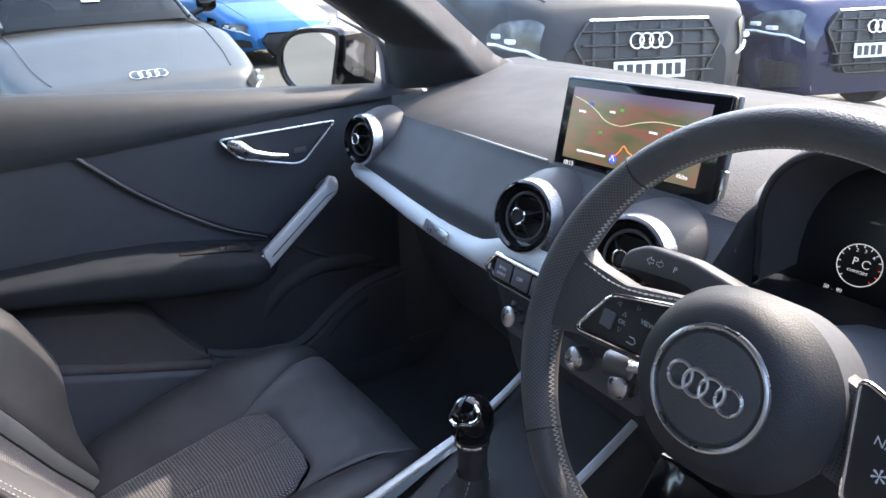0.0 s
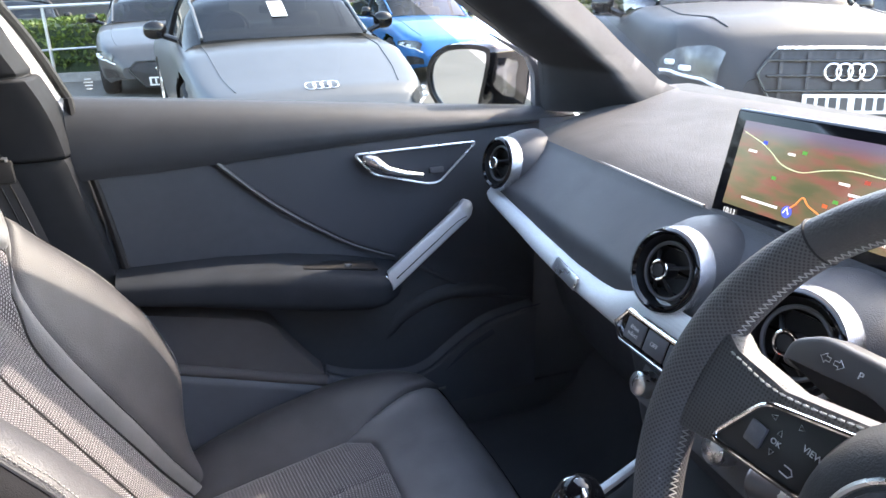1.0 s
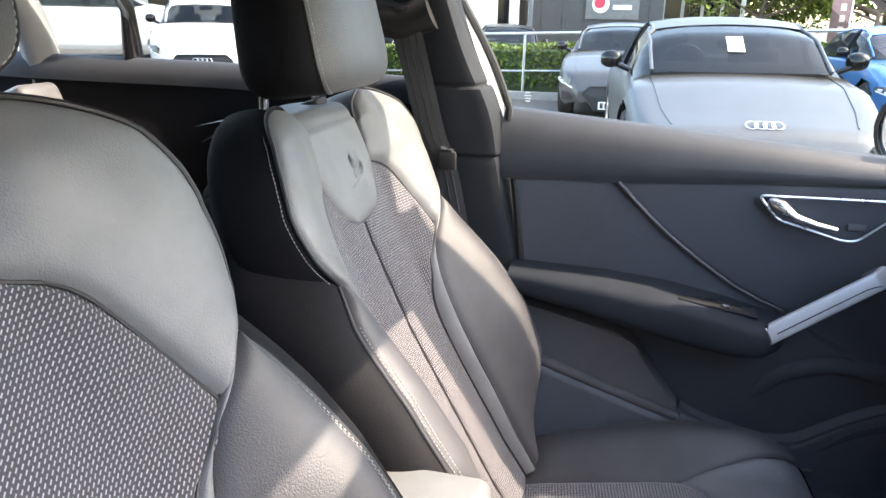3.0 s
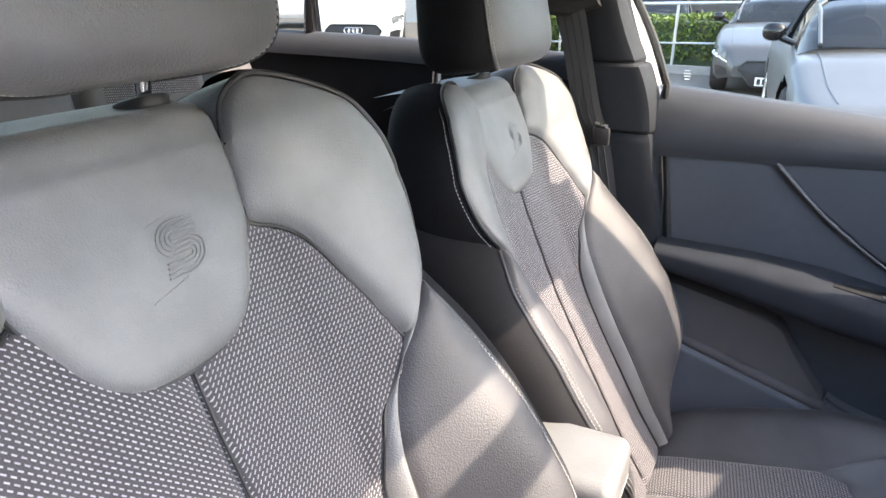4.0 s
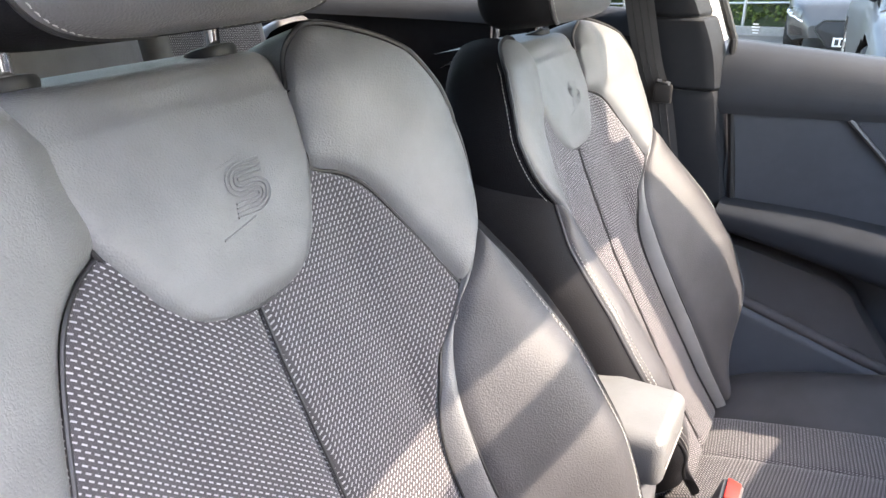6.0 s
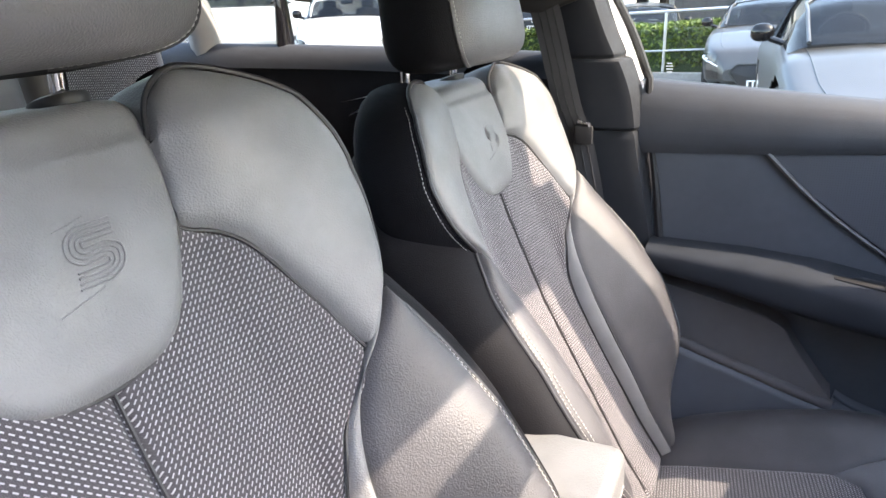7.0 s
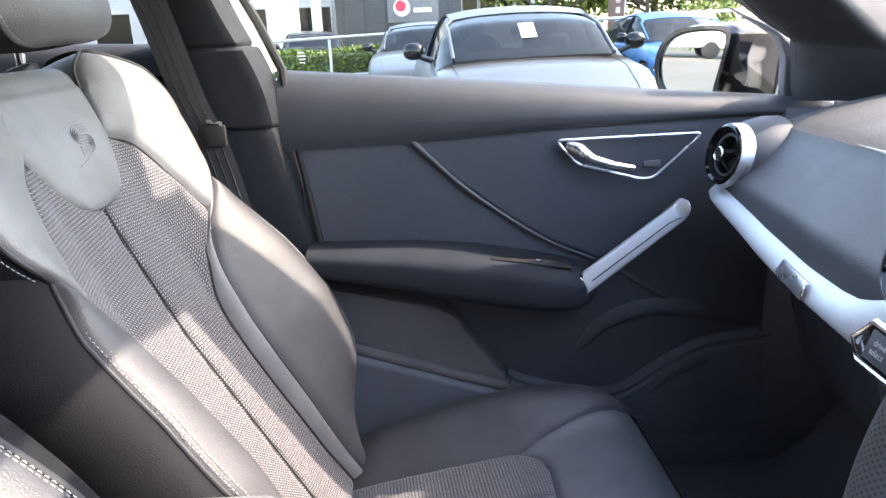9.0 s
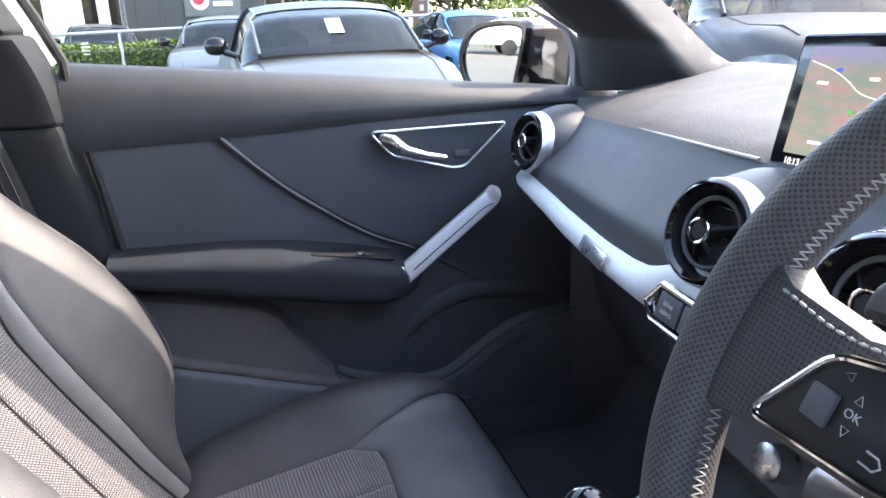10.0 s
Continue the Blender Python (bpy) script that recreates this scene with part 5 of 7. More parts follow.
part("cluster_sill", box(0.50, 0.64, -0.535, -0.235, 0.82, 0.905, 0.008), VENT_DARK, hood, "dark panel below the dials")
part("hood", grid(hood_shell, 48, 10), HARD, hood, "dark inner face of the instrument hood", smooth=60)
part("hood_top", grid(hood_top, 48, 16, flip=True), SOFT_TOP, hood, "grained hood top", smooth=60)
part("hood_edge", tube([(HC.x - 0.048 * max(0.0, arch(t, 1, 1)[1]), HC.y + arch(t, 0.153, 0.139)[0], HC.z + arch(t, 0.153, 0.139)[1]) for t in np.linspace(-0.2, math.pi + 0.2, 40)], 0.004, 8), SOFT_TOP, hood)
DASH_AT = [(z, x) for x, z in DASH_FACE[::-1]] + [(z, x) for x, z in DASH_TOP[::-1][1:4]]
for side in (1, -1):
    def flank(u, v, side=side):
        z = 0.845 + 0.165 * v
        sn = max(0.0, (z - HC.z) / 0.139) ** (1 / 0.85)
        edge = Vector((HC.x - 0.048 * sn**0.85, HC.y + side * 0.155 * math.sqrt(1 - sn * sn) ** 0.75, z))
        far = HC.y + side * 0.172
        x = lerp(DASH_AT, z - lift_at(far))
        dash = Vector((x + lerp(DASH_SHIFT, far) * smooth01(1.0, 0.66, x) + 0.002, far, z))
        p = edge.lerp(dash, u)
        return (p.x, p.y - side * 0.010 * math.sin(math.pi * u), p.z)
    part("hood_flank", grid(flank, 12, 24, flip=side < 0), SOFT, hood, "grained flank of the instrument hood", smooth=60)
dials = part("dial_screen", geo_of(box(-0.150, 0.150, -0.085, 0.105, -0.01, 0.0, 0.004)), plain("dial_glass", (0.016, 0.017, 0.019), 0.34, coat=0.4), hood, "black dial screen", at=basis((0.668, -0.385, 0.955), (0, -1, 0), (-0.97, 0, 0.2)))
GLOWHITE = glow_material("dial_print", (0.75, 0.77, 0.8), 0.055)
GLOWRED = glow_material("dial_red", (0.8, 0.05, 0.04), 0.07)
for cx in (-0.073, 0.073):
    part("dial_ring", tube([(cx + 0.023 * math.cos(a), -0.025 + 0.023 * math.sin(a), 0.0006) for a in np.linspace(0, 2 * math.pi, 41)[:-1]], 0.0006, 6, True), GLOWHITE, dials)
    for k in range(13):
        a = radians(225 - 22.5 * k)
        part("tick", tube([(cx + 0.0195 * math.cos(a), -0.025 + 0.0195 * math.sin(a), 0.0008), (cx + 0.0222 * math.cos(a), -0.025 + 0.0222 * math.sin(a), 0.0008)], 0.0006, 4), GLOWHITE if k < 10 else GLOWRED, dials)
words("dial_letter", "P", 0.012, GLOWHITE, dials, pose(-0.078, -0.022, 0.0006))
part("dial_arrow", tube([(-0.066 + 0.0042 * math.cos(a), -0.0225 + 0.0042 * math.sin(a), 0.0008) for a in np.linspace(0.5, 5.6, 16)], 0.0005, 4), GLOWHITE, dials)
for text, a in (("2", 112), ("3", 82), ("4", 45)):
    words("dial_number", text, 0.0055, GLOWHITE, dials, pose(-0.073 + 0.0165 * math.cos(radians(a)), -0.025 + 0.0165 * math.sin(radians(a)), 0.0006))
words("dial_word", "COMFORT", 0.0045, GLOWHITE, dials, pose(-0.073, -0.0325, 0.0006))
words("dial_scale", "50  .  90", 0.006, GLOWHITE, dials, pose(-0.092, -0.058, 0.0006))
part("car_picture", box(-0.050, -0.030, 0.028, 0.058, 0.0002, 0.0008, 0.0), glow_material("car_glow", (0.6, 0.45, 0.5), 0.08), dials, "glowing outline of a car")

# ---- steering wheel ----
WC = Vector((0.3152, -0.3926, 0.957))
WHEEL = thing("steering_wheel", "black leather steering wheel with white cross stitching", "steering wheel", at=basis(WC, (0, -1, 0), (-0.935, 0, 0.355)) @ pose(0, 0, 0, 0, 0, -3))
R = 0.188
WHEEL_FLAT = basis(WC, (0, -1, 0), (-0.935, 0, 0.355))


def rim_at(a, k, side=0.0):
    """A place on the rim: a turns clockwise from the top seen from the driver; k turns round the rim's section."""
    thick = 0.0165 + 0.0025 * math.exp(-((math.sin(a) ** 2 - 1) / 0.25) ** 2)
    flat = 1.0 - 0.05 * smooth01(-0.75, -1.0, math.cos(a))
    c = Vector((math.sin(a), math.cos(a) * flat, 0))
    return c * (R + thick * 0.92 * math.cos(k)) + Vector((0, 0, thick * math.sin(k)))


def rim_piece(a0, a1, mat, n):
    def f(u, v):
        a = a0 + (a1 - a0) * u
        return tuple(rim_at(a, 2 * math.pi * v)), ((a * R + v * 0.105) * 0.7071, (a * R - v * 0.105) * 0.7071)
    return part("rim", grid(f, n, 20, close_v=True), mat, WHEEL, "", smooth=60)


RIM_PLAIN = leather_material("wheel_leather", (0.078, 0.076, 0.078), 0.42, 600.0, 0.4)
rim_piece(radians(-50), radians(50), RIM_PLAIN, 40).name = "rim_top"
for s in (1, -1):
    rim_piece(s * radians(50), s * radians(130), RIM_PERF, 40)
rim_piece(radians(130), radians(230), RIM_PLAIN, 40).name = "rim_foot"
zig = []
for i in range(520):
    a = 2 * math.pi * i / 520
    k0, k1 = (math.pi * 0.91, math.pi * 1.02) if i % 2 else (math.pi * 1.02, math.pi * 0.91)
    zig.append(tube([rim_at(a, k0) * 1.0, rim_at(a + 0.007, (k0 + k1) / 2) * 0.9995, rim_at(a + 0.0121, k1)], 0.0005, 4))
part("cross_stitching", joined(*zig)[:2], THREAD, WHEEL, "white cross stitching inside the rim")
for s in (1, -1):
    for a in (50, 130):
        a = radians(a * s)
        part("rim_seam", tube([rim_at(a, k) * 1.002 for k in np.linspace(0, 2 * math.pi, 25)[:-1]], 0.001, 5, True), RUBBER, WHEEL)


# airbag hub
HUB = (0.004, 0.006)


def hub_line(th):
    return 1.0 + 0.06 * math.cos(2 * th)


def hub(u, v):
    th = 2 * math.pi * u
    r, z = (float(np.interp(v, (0, 0.35, 0.55, 0.62, 0.7, 0.8, 1.0), row)) for row in ((0.0, 0.030, 0.046, 0.051, 0.0555, 0.0605, 0.069), (0.0512, 0.0506, 0.0488, 0.0468, 0.0430, 0.0365, 0.018)))
    w = 1 + (hub_line(th) - 1) * v
    return (HUB[0] + r * w * math.cos(th), HUB[1] + r * w * math.sin(th) * 1.06, z)


part("airbag_cover", grid(hub, 64, 28, close_u=True, flip=True), leather_material("hub_skin", (0.034, 0.034, 0.036), 0.6, 900.0, 0.22), WHEEL, "round grained airbag cover", smooth=70)
def hub_side(u, v):
    th = 2 * math.pi * u
    r = 0.069 * hub_line(th) * (1 - 0.1 * v)
    return (HUB[0] + r * math.cos(th), HUB[1] + r * math.sin(th) * 1.06, 0.018 - 0.06 * v)
part("hub_side", grid(hub_side, 48, 4, close_u=True), HARD, WHEEL)
part("emblem_disc", moved(lathe([(0.0, 0.0), (0.0355, -0.0008), (0.037, -0.003)], 48), pose(HUB[0], HUB[1], 0.0518)), RIM_PLAIN, WHEEL, "dark emblem disc")
part("emblem_ring", tube([(HUB[0] + 0.0405 * math.cos(a), HUB[1] + 0.0405 * math.sin(a), 0.0500) for a in np.linspace(0, 2 * math.pi, 65)[:-1]], 0.0021, 8, True), SATIN, WHEEL, "silver ring")
for k in range(4):
    part("emblem_ring", tube([(HUB[0] + (k - 1.5) * 0.0124 + 0.0089 * math.cos(a), HUB[1] + 0.0089 * math.sin(a), 0.0535 + 0.0003 * (k % 2)) for a in np.linspace(0, 2 * math.pi, 37)[:-1]], 0.0014, 8, True), SATIN, WHEEL, "linked silver ring")
# spokes and their button pads
PAD_BLACK = plain("satin_black", (0.015, 0.015, 0.017), 0.38)
for s in (-1, 1):
    arm = [(x * -s, y) for x, y in ((-0.03, 0.052), (-0.112, 0.034), (-0.155, 0.038), (-0.178, 0.050), (-0.179, -0.046), (-0.168, -0.032), (-0.140, -0.025), (-0.064, -0.017), (-0.03, -0.02))]
    part("spoke", prism(arm, 0.022, 0.004), SPOKE_PERF, WHEEL, "leather covered spoke", at=pose(0, 0, 0.009))
    if s < 0:
        part("spoke_stitching", stitches([(x, y, 0.0096) for x, y in spline([(-0.158, 0.034), (-0.112, 0.0305), (-0.045, 0.046)], 24)], lambda p: Vector((0, 0, 1)), 0.004, 0.0015, 0.0009), THREAD, WHEEL)
    pad = [(-0.043, 0.042), (-0.112, 0.024), (-0.135, -0.016), (-0.064, -0.008)]
    if s > 0:
        pad = [(0.074, 0.052), (0.116, 0.040), (0.128, -0.02), (0.092, -0.022)]
    line = rounded(pad, 0.008)
    p = part("button_pad", prism(line, 0.006, 0.001), PAD_BLACK, WHEEL, "black button pad with a silver edge", at=pose(0, 0, 0.0205))
    part("pad_edge", tube([(x, y, 0.0005) for x, y in line], 0.0017, 8, True), CHROME, p, "silver edge")
    if s < 0:
        for text, x, y, size in (("VIEW", -0.072, 0.016, 0.0055), ("OK", -0.094, 0.008, 0.005)):
            words("pad_print", text, size, PRINT, p, pose(x, y, 0.0006))
        part("roller", box(-0.113, -0.101, -0.002, 0.012, 0.0, 0.003, 0.001), HARD, p)
        for x, y, turn in ((-0.102, 0.0205, 180), (-0.084, 0.0245, 0), (-0.094, 0.0145, 90), (-0.094, 0.0015, -90)):
            tri = [(0.002, 0, 0), (-0.0015, 0.0017, 0), (-0.0015, -0.0017, 0)]
            part("arrow", tube([pose(x, y, 0.0008, 0, 0, turn) @ Vector(q) for q in tri], 0.0003, 4, True), PRINT, p)
        part("back_arrow", tube([(-0.083, 0.001, 0.0008), (-0.078, 0.001, 0.0008), (-0.076, -0.0015, 0.0008), (-0.078, -0.004, 0.0008), (-0.084, -0.004, 0.0008)], 0.0005, 4), PRINT, p)
    else:
        words("pad_print", "NAV", 0.008, PRINT, p, pose(0.102, 0.022, 0.0006))
        words("pad_print", "*", 0.02, PRINT, p, pose(0.104, 0.0, 0.0006))
part("lower_spoke", prism([(-0.030, -0.07), (0.030, -0.07), (0.038, -R * 0.93), (-0.038, -R * 0.93)], 0.014, 0.003), GLOSS, WHEEL, "dark lower spoke", at=pose(0, 0, 0.008))

# stalks behind the wheel
for name, label, pts, rad in (
    ("indicator_stalk", "satin black indicator stalk with printed symbols", [tuple(WHEEL_FLAT @ Vector(q)) for q in ((0.03, 0.020, -0.10), (-0.06, 0.052, -0.078), (-0.12, 0.056, -0.066), (-0.163, 0.048, -0.06))], [0.015, 0.0175, 0.0165, 0.011]),
    ("speed_stalk", "short speed control stalk with a silver tip", [tuple(WHEEL_FLAT @ Vector(q)) for q in ((-0.03, -0.02, -0.06), (-0.08, -0.028, -0.055), (-0.11, -0.034, -0.05), (-0.128, -0.04, -0.05))], [0.008, 0.008, 0.0085, 0.008]),
):
    st = thing(name, label, "stalk")
    if "ind" in name:
        blade = rounded([(-0.168, 0.038), (-0.166, 0.058), (-0.145, 0.070), (-0.10, 0.071), (-0.045, 0.062), (0.0, 0.030), (0.0, 0.0), (-0.045, 0.030), (-0.10, 0.044)], 0.008)
        part("blade", prism(blade, 0.024, 0.005, 3), plain("stalk_plastic", (0.050, 0.049, 0.050), 0.45), st, "flat dark stalk blade", at=WHEEL_FLAT @ pose(0, 0, -0.052))
    else:
        part("shaft", tube(spline(pts, 14), list(np.interp(np.linspace(0, 1, 14), np.linspace(0, 1, 4), rad)), 20, flat=0.62), HARD if "ind" in name else SATIN, st, smooth=60)
    if "ind" in name:
        m = WHEEL_FLAT @ pose(-0.132, 0.057, -0.0516)
        for x in (-0.004, 0.006):
            s = 1 if x > 0 else -1
            part("arrow_print", tube([m @ Vector((x + s * a, b, 0)) for a, b in ((0.004, 0.0), (0.0, 0.0035), (0.0, 0.0015), (-0.0035, 0.0015), (-0.0035, -0.0015), (0.0, -0.0015), (0.0, -0.0035))], 0.0004, 4, True), PRINT, st)
        words("letter_print", "P", 0.007, PRINT, st, m @ pose(0.022, 0, 0))
    if "speed" in name:
        part("tip", moved(lathe([(0.0, 0.012), (0.010, 0.012), (0.012, 0.009), (0.012, -0.012), (0.0, -0.012)], 24), WHEEL_FLAT @ basis((-0.132, -0.041, -0.05), (0, 1, 0), (-0.9, -0.2, 0.3))), plain("dark_satin", (0.16, 0.16, 0.17), 0.35, 0.7), st, "dark satin tip")
column = thing("steering_column", "dark plastic steering column shroud", "column")
part("shroud", tube([(0.37, -0.392, 0.925), (0.45, -0.392, 0.895), (0.56, -0.385, 0.85)], [0.055, 0.065, 0.08], 20, flat=0.8), HARD, column, smooth=60)
ign = thing("start_button", "round start button with a chrome ring", "button", at=basis((0.475, -0.185, 0.845), (0, -1, 0), (-0.95, 0.0, 0.3)))
part("cap", lathe([(0.0, 0.004), (0.013, 0.004), (0.015, 0.0), (0.015, -0.02)], 24), GLOSS, ign)
part("ring", tube([(0.017 * math.cos(a), 0.017 * math.sin(a), 0.001) for a in np.linspace(0, 2 * math.pi, 33)[:-1]], 0.0015, 8, True), CHROME, ign)

# ---- console between the seats ----
CONSOLE = thing("centre_console", "black centre console with silver edge strips", "console")


def console_top(u, v):
    x = -0.45 + 1.0 * u
    w = lerp([(-0.45, 0.085), (0.1, 0.10), (0.35, 0.12), (0.55, 0.15)], x)
    th = math.pi * v
    z = lerp([(-0.45, 0.50), (0.05, 0.55), (0.25, 0.60), (0.45, 0.66), (0.55, 0.72)], x)
    c, s = math.cos(th), math.sin(th)
    y = -0.07 + 0.85 * w * math.copysign(abs(c) ** 0.25, c)
    return (x, y, 0.30 + (z - 0.30) * s**0.25)


part("body", grid(console_top, 30, 24), plain("console_plastic", (0.040, 0.041, 0.045), 0.6, grain=0.25, grain_scale=700), CONSOLE, "dark plastic tunnel body", smooth=60)
for s in (1, -1):
    pts = spline([(0.10, -0.07 + s * 0.082, 0.575), (0.24, -0.07 + s * 0.084, 0.612), (0.36, -0.07 + s * 0.087, 0.638), (0.48, -0.07 + s * 0.090, 0.69), (0.56, -0.07 + s * 0.094, 0.74)], 24)
    part("edge_strip", tube(pts, 0.0065, 8, flat=0.7), SILVER, CONSOLE, "silver edge strip")
part("shift_plate", geo_of(box(0.20, 0.40, -0.105, 0.035, 0.575, 0.612, 0.008)), GLOSS, CONSOLE, "gloss black plate round the lever", at=Matrix.Translation((0.3, 0, 0.595)) @ pose(0, 0, 0, 0, -14, 0) @ Matrix.Translation((-0.3, 0, -0.595)))
part("start_knob", moved(lathe([(0.0, 0.016), (0.011, 0.016), (0.013, 0.0)], 24), pose(0.40, -0.07, 0.622)), CHROME, CONSOLE)
part("cup_well", geo_of(box(0.02, 0.15, -0.10, 0.03, 0.535, 0.560, 0.006)), GLOSS, CONSOLE, "black cup holder tray")
part("frame_line", tube([(0.20, 0.036, 0.585), (0.40, 0.036, 0.632)], 0.003, 8), SATIN, CONSOLE)

GEAR = thing("gear_lever", "gear lever with a gloss black knob and leather boot", "gear lever")
GC = Vector((0.338, -0.052, 0.728))
def knob(u, v):
    th, ph = 2 * math.pi * u, math.pi * v
    return (GC.x + 0.028 * math.sin(ph) ** 0.8 * math.cos(th), GC.y + 0.026 * math.sin(ph) ** 0.8 * math.sin(th), GC.z + 0.034 * math.cos(ph) - 0.008)
part("knob", grid(knob, 32, 20, close_u=True, flip=True), GLOSS, GEAR, "gloss black knob")
def knob_loop(a):
    """The chrome outline of the cap, leaning back on the knob's upper face."""
    r = 1 + 0.12 * math.cos(3 * a)
    return Vector((-0.004, -0.004, 0.0)) + Vector((-0.55, -0.15, 0.82)).normalized() * 0.0215 + Vector((0.25, -0.97, 0.0)) * 0.0175 * r * math.cos(a) + Vector((0.80, 0.2, 0.56)) * 0.0165 * r * math.sin(a)
part("knob_band", tube([GC + Vector((0, 0, -0.004)) + knob_loop(a) for a in np.linspace(0, 2 * math.pi, 41)[:-1]], 0.0026, 8, True), CHROME, GEAR, "chrome band")
part("knob_collar", moved(lathe([(0.0205, 0.004), (0.0225, 0.0), (0.0205, -0.004)], 28), Matrix.Translation(GC + Vector((0, 0, -0.036)))), CHROME, GEAR, "chrome collar")
part("neck", moved(lathe([(0.022, -0.03), (0.019, -0.05), (0.018, -0.085), (0.02, -0.095)], 24), Matrix.Translation(GC)), LEATHER_BOLSTER, GEAR, "leather covered neck")
def boot(u, v):
    th = 2 * math.pi * u
    r = lerp([(0, 0.021), (0.3, 0.026), (0.7, 0.045), (1, 0.060)], v) * (1 + 0.10 * math.sin(th * 4 + v * 3) * v)
    return (GC.x - 0.02 * v + r * math.cos(th), GC.y + 0.9 * r * math.sin(th), GC.z - 0.085 - 0.055 * v)
part("boot", grid(boot, 48, 14, close_u=True), LEATHER_BOLSTER, GEAR, "wrinkled leather boot")
for k in range(4):
    a = 0.8 + k * math.pi / 2
    part("stitching", stitches([(GC.x - 0.02 * v + (lerp([(0, 0.021), (0.3, 0.026), (0.7, 0.045), (1, 0.060)], v) * 1.05) * math.cos(a), GC.y + 0.95 * lerp([(0, 0.021), (0.3, 0.026), (0.7, 0.045), (1, 0.060)], v) * math.sin(a), GC.z - 0.085 - 0.055 * v) for v in np.linspace(0, 1, 14)], lambda p: Vector((0, 0, 1)), 0.0045, 0.002, 0.0008), THREAD, GEAR)

ARM = part("armrest", box(-0.17, 0.17, -0.060, 0.060, -0.035, 0.035, 0.016, 4), LEATHER_LIT, CONSOLE, "grey sunlit leather armrest pad", at=pose(-0.222, 0.017, 0.688))
part("stitching", stitches([(x, 0.0605, -0.008) for x in np.linspace(-0.15, 0.15, 30)], lambda p: Vector((0, 1, 0)), 0.0045, 0.0022, 0.0008), THREAD, ARM)
part("stitching", stitches([(0.1705, y, -0.008) for y in np.linspace(-0.045, 0.045, 16)], lambda p: Vector((1, 0, 0)), 0.0045, 0.0022, 0.0008), THREAD, ARM)
part("base", box(-0.16, 0.15, -0.05, 0.05, -0.15, -0.034, 0.01), HARD, ARM)

BUCKLE = thing("seat_belt_buckle", "black seat belt buckle with a red button", "buckle", at=pose(0.008, 0.088, 0.553, 0, 15, 0))
part("case", box(-0.014, 0.014, -0.024, 0.024, -0.05, 0.03, 0.005), HARD, BUCKLE)
part("button", box(-0.009, 0.009, -0.02, 0.02, 0.028, 0.034, 0.002), plain("red_button", (0.55, 0.04, 0.03), 0.4), BUCKLE, "red release button")

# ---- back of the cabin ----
# Rear door trim below the ledge: cabin shade put into a near-black colour.
REAR_SHADED = leather_material("shaded_rear_trim", (0.011, 0.011, 0.013), 0.9, 620.0, 0.4, 0.15)
REAR_GLASS = glass_material("tinted_pane", (0.31, 0.325, 0.31))
REAR = thing("rear_bench", "black leather rear bench with three headrests", "bench")


def rear_back(u, v):
    y = -0.62 + 1.24 * u
    bol = 0.03 * (math.cos(u * math.pi * 6) * 0.5 + 0.5)
    h = v * 0.62
    return (-0.93 - 0.42 * h + bol * math.sin(math.pi * min(1, v * 1.05)), y, 0.46 + 0.9 * h - 0.05 * v**8)


part("backrest", grid(rear_back, 60, 24), LEATHER_HEAD, REAR, "black leather rear backrest")
part("seat_pad", box(-0.96, -0.48, -0.62, 0.62, 0.40, 0.52, 0.05, 4), LEATHER_HEAD, REAR, "black leather rear cushion")
part("back_top", box(-1.32, -1.13, -0.62, 0.52, 0.90, 1.02, 0.03, 3), LEATHER_HEAD, REAR, "rounded top of the rear backrest")
part("bolster", moved(geo_of(box(-0.07, 0.07, -0.05, 0.06, -0.32, 0.10, 0.02, 3)), pose(-1.12, 0.60, 0.97, 0, -22, 0)), LEATHER_HEAD, REAR, "leather side bolster of the rear bench")
for y, wide, mat in ((-0.35, 0.15, FABRIC), (0.035, 0.155, LEATHER_HEAD), (0.36, 0.155, FABRIC)):
    hr = part("headrest", moved(geo_of(box(-0.05, 0.05, -wide, wide, -0.09, 0.13, 0.035, 4)), pose(-1.14, y, 1.07, 0, -10, 0)), LEATHER_HEAD, REAR, "rear headrest")
    if mat is FABRIC:
        def face(u, v, y=y, wide=wide):
            a, h = (2 * u - 1) * (wide - 0.035), -0.06 + 0.16 * v
            p = pose(-1.14, y, 1.07, 0, -10, 0) @ Vector((0.051 + 0.004 * math.sin(math.pi * u) * math.sin(math.pi * v), a, h))
            return tuple(p), (a, h)
        part("cloth_face", grid(face, 16, 16), FABRIC, hr, "dark cloth with pale woven dashes")
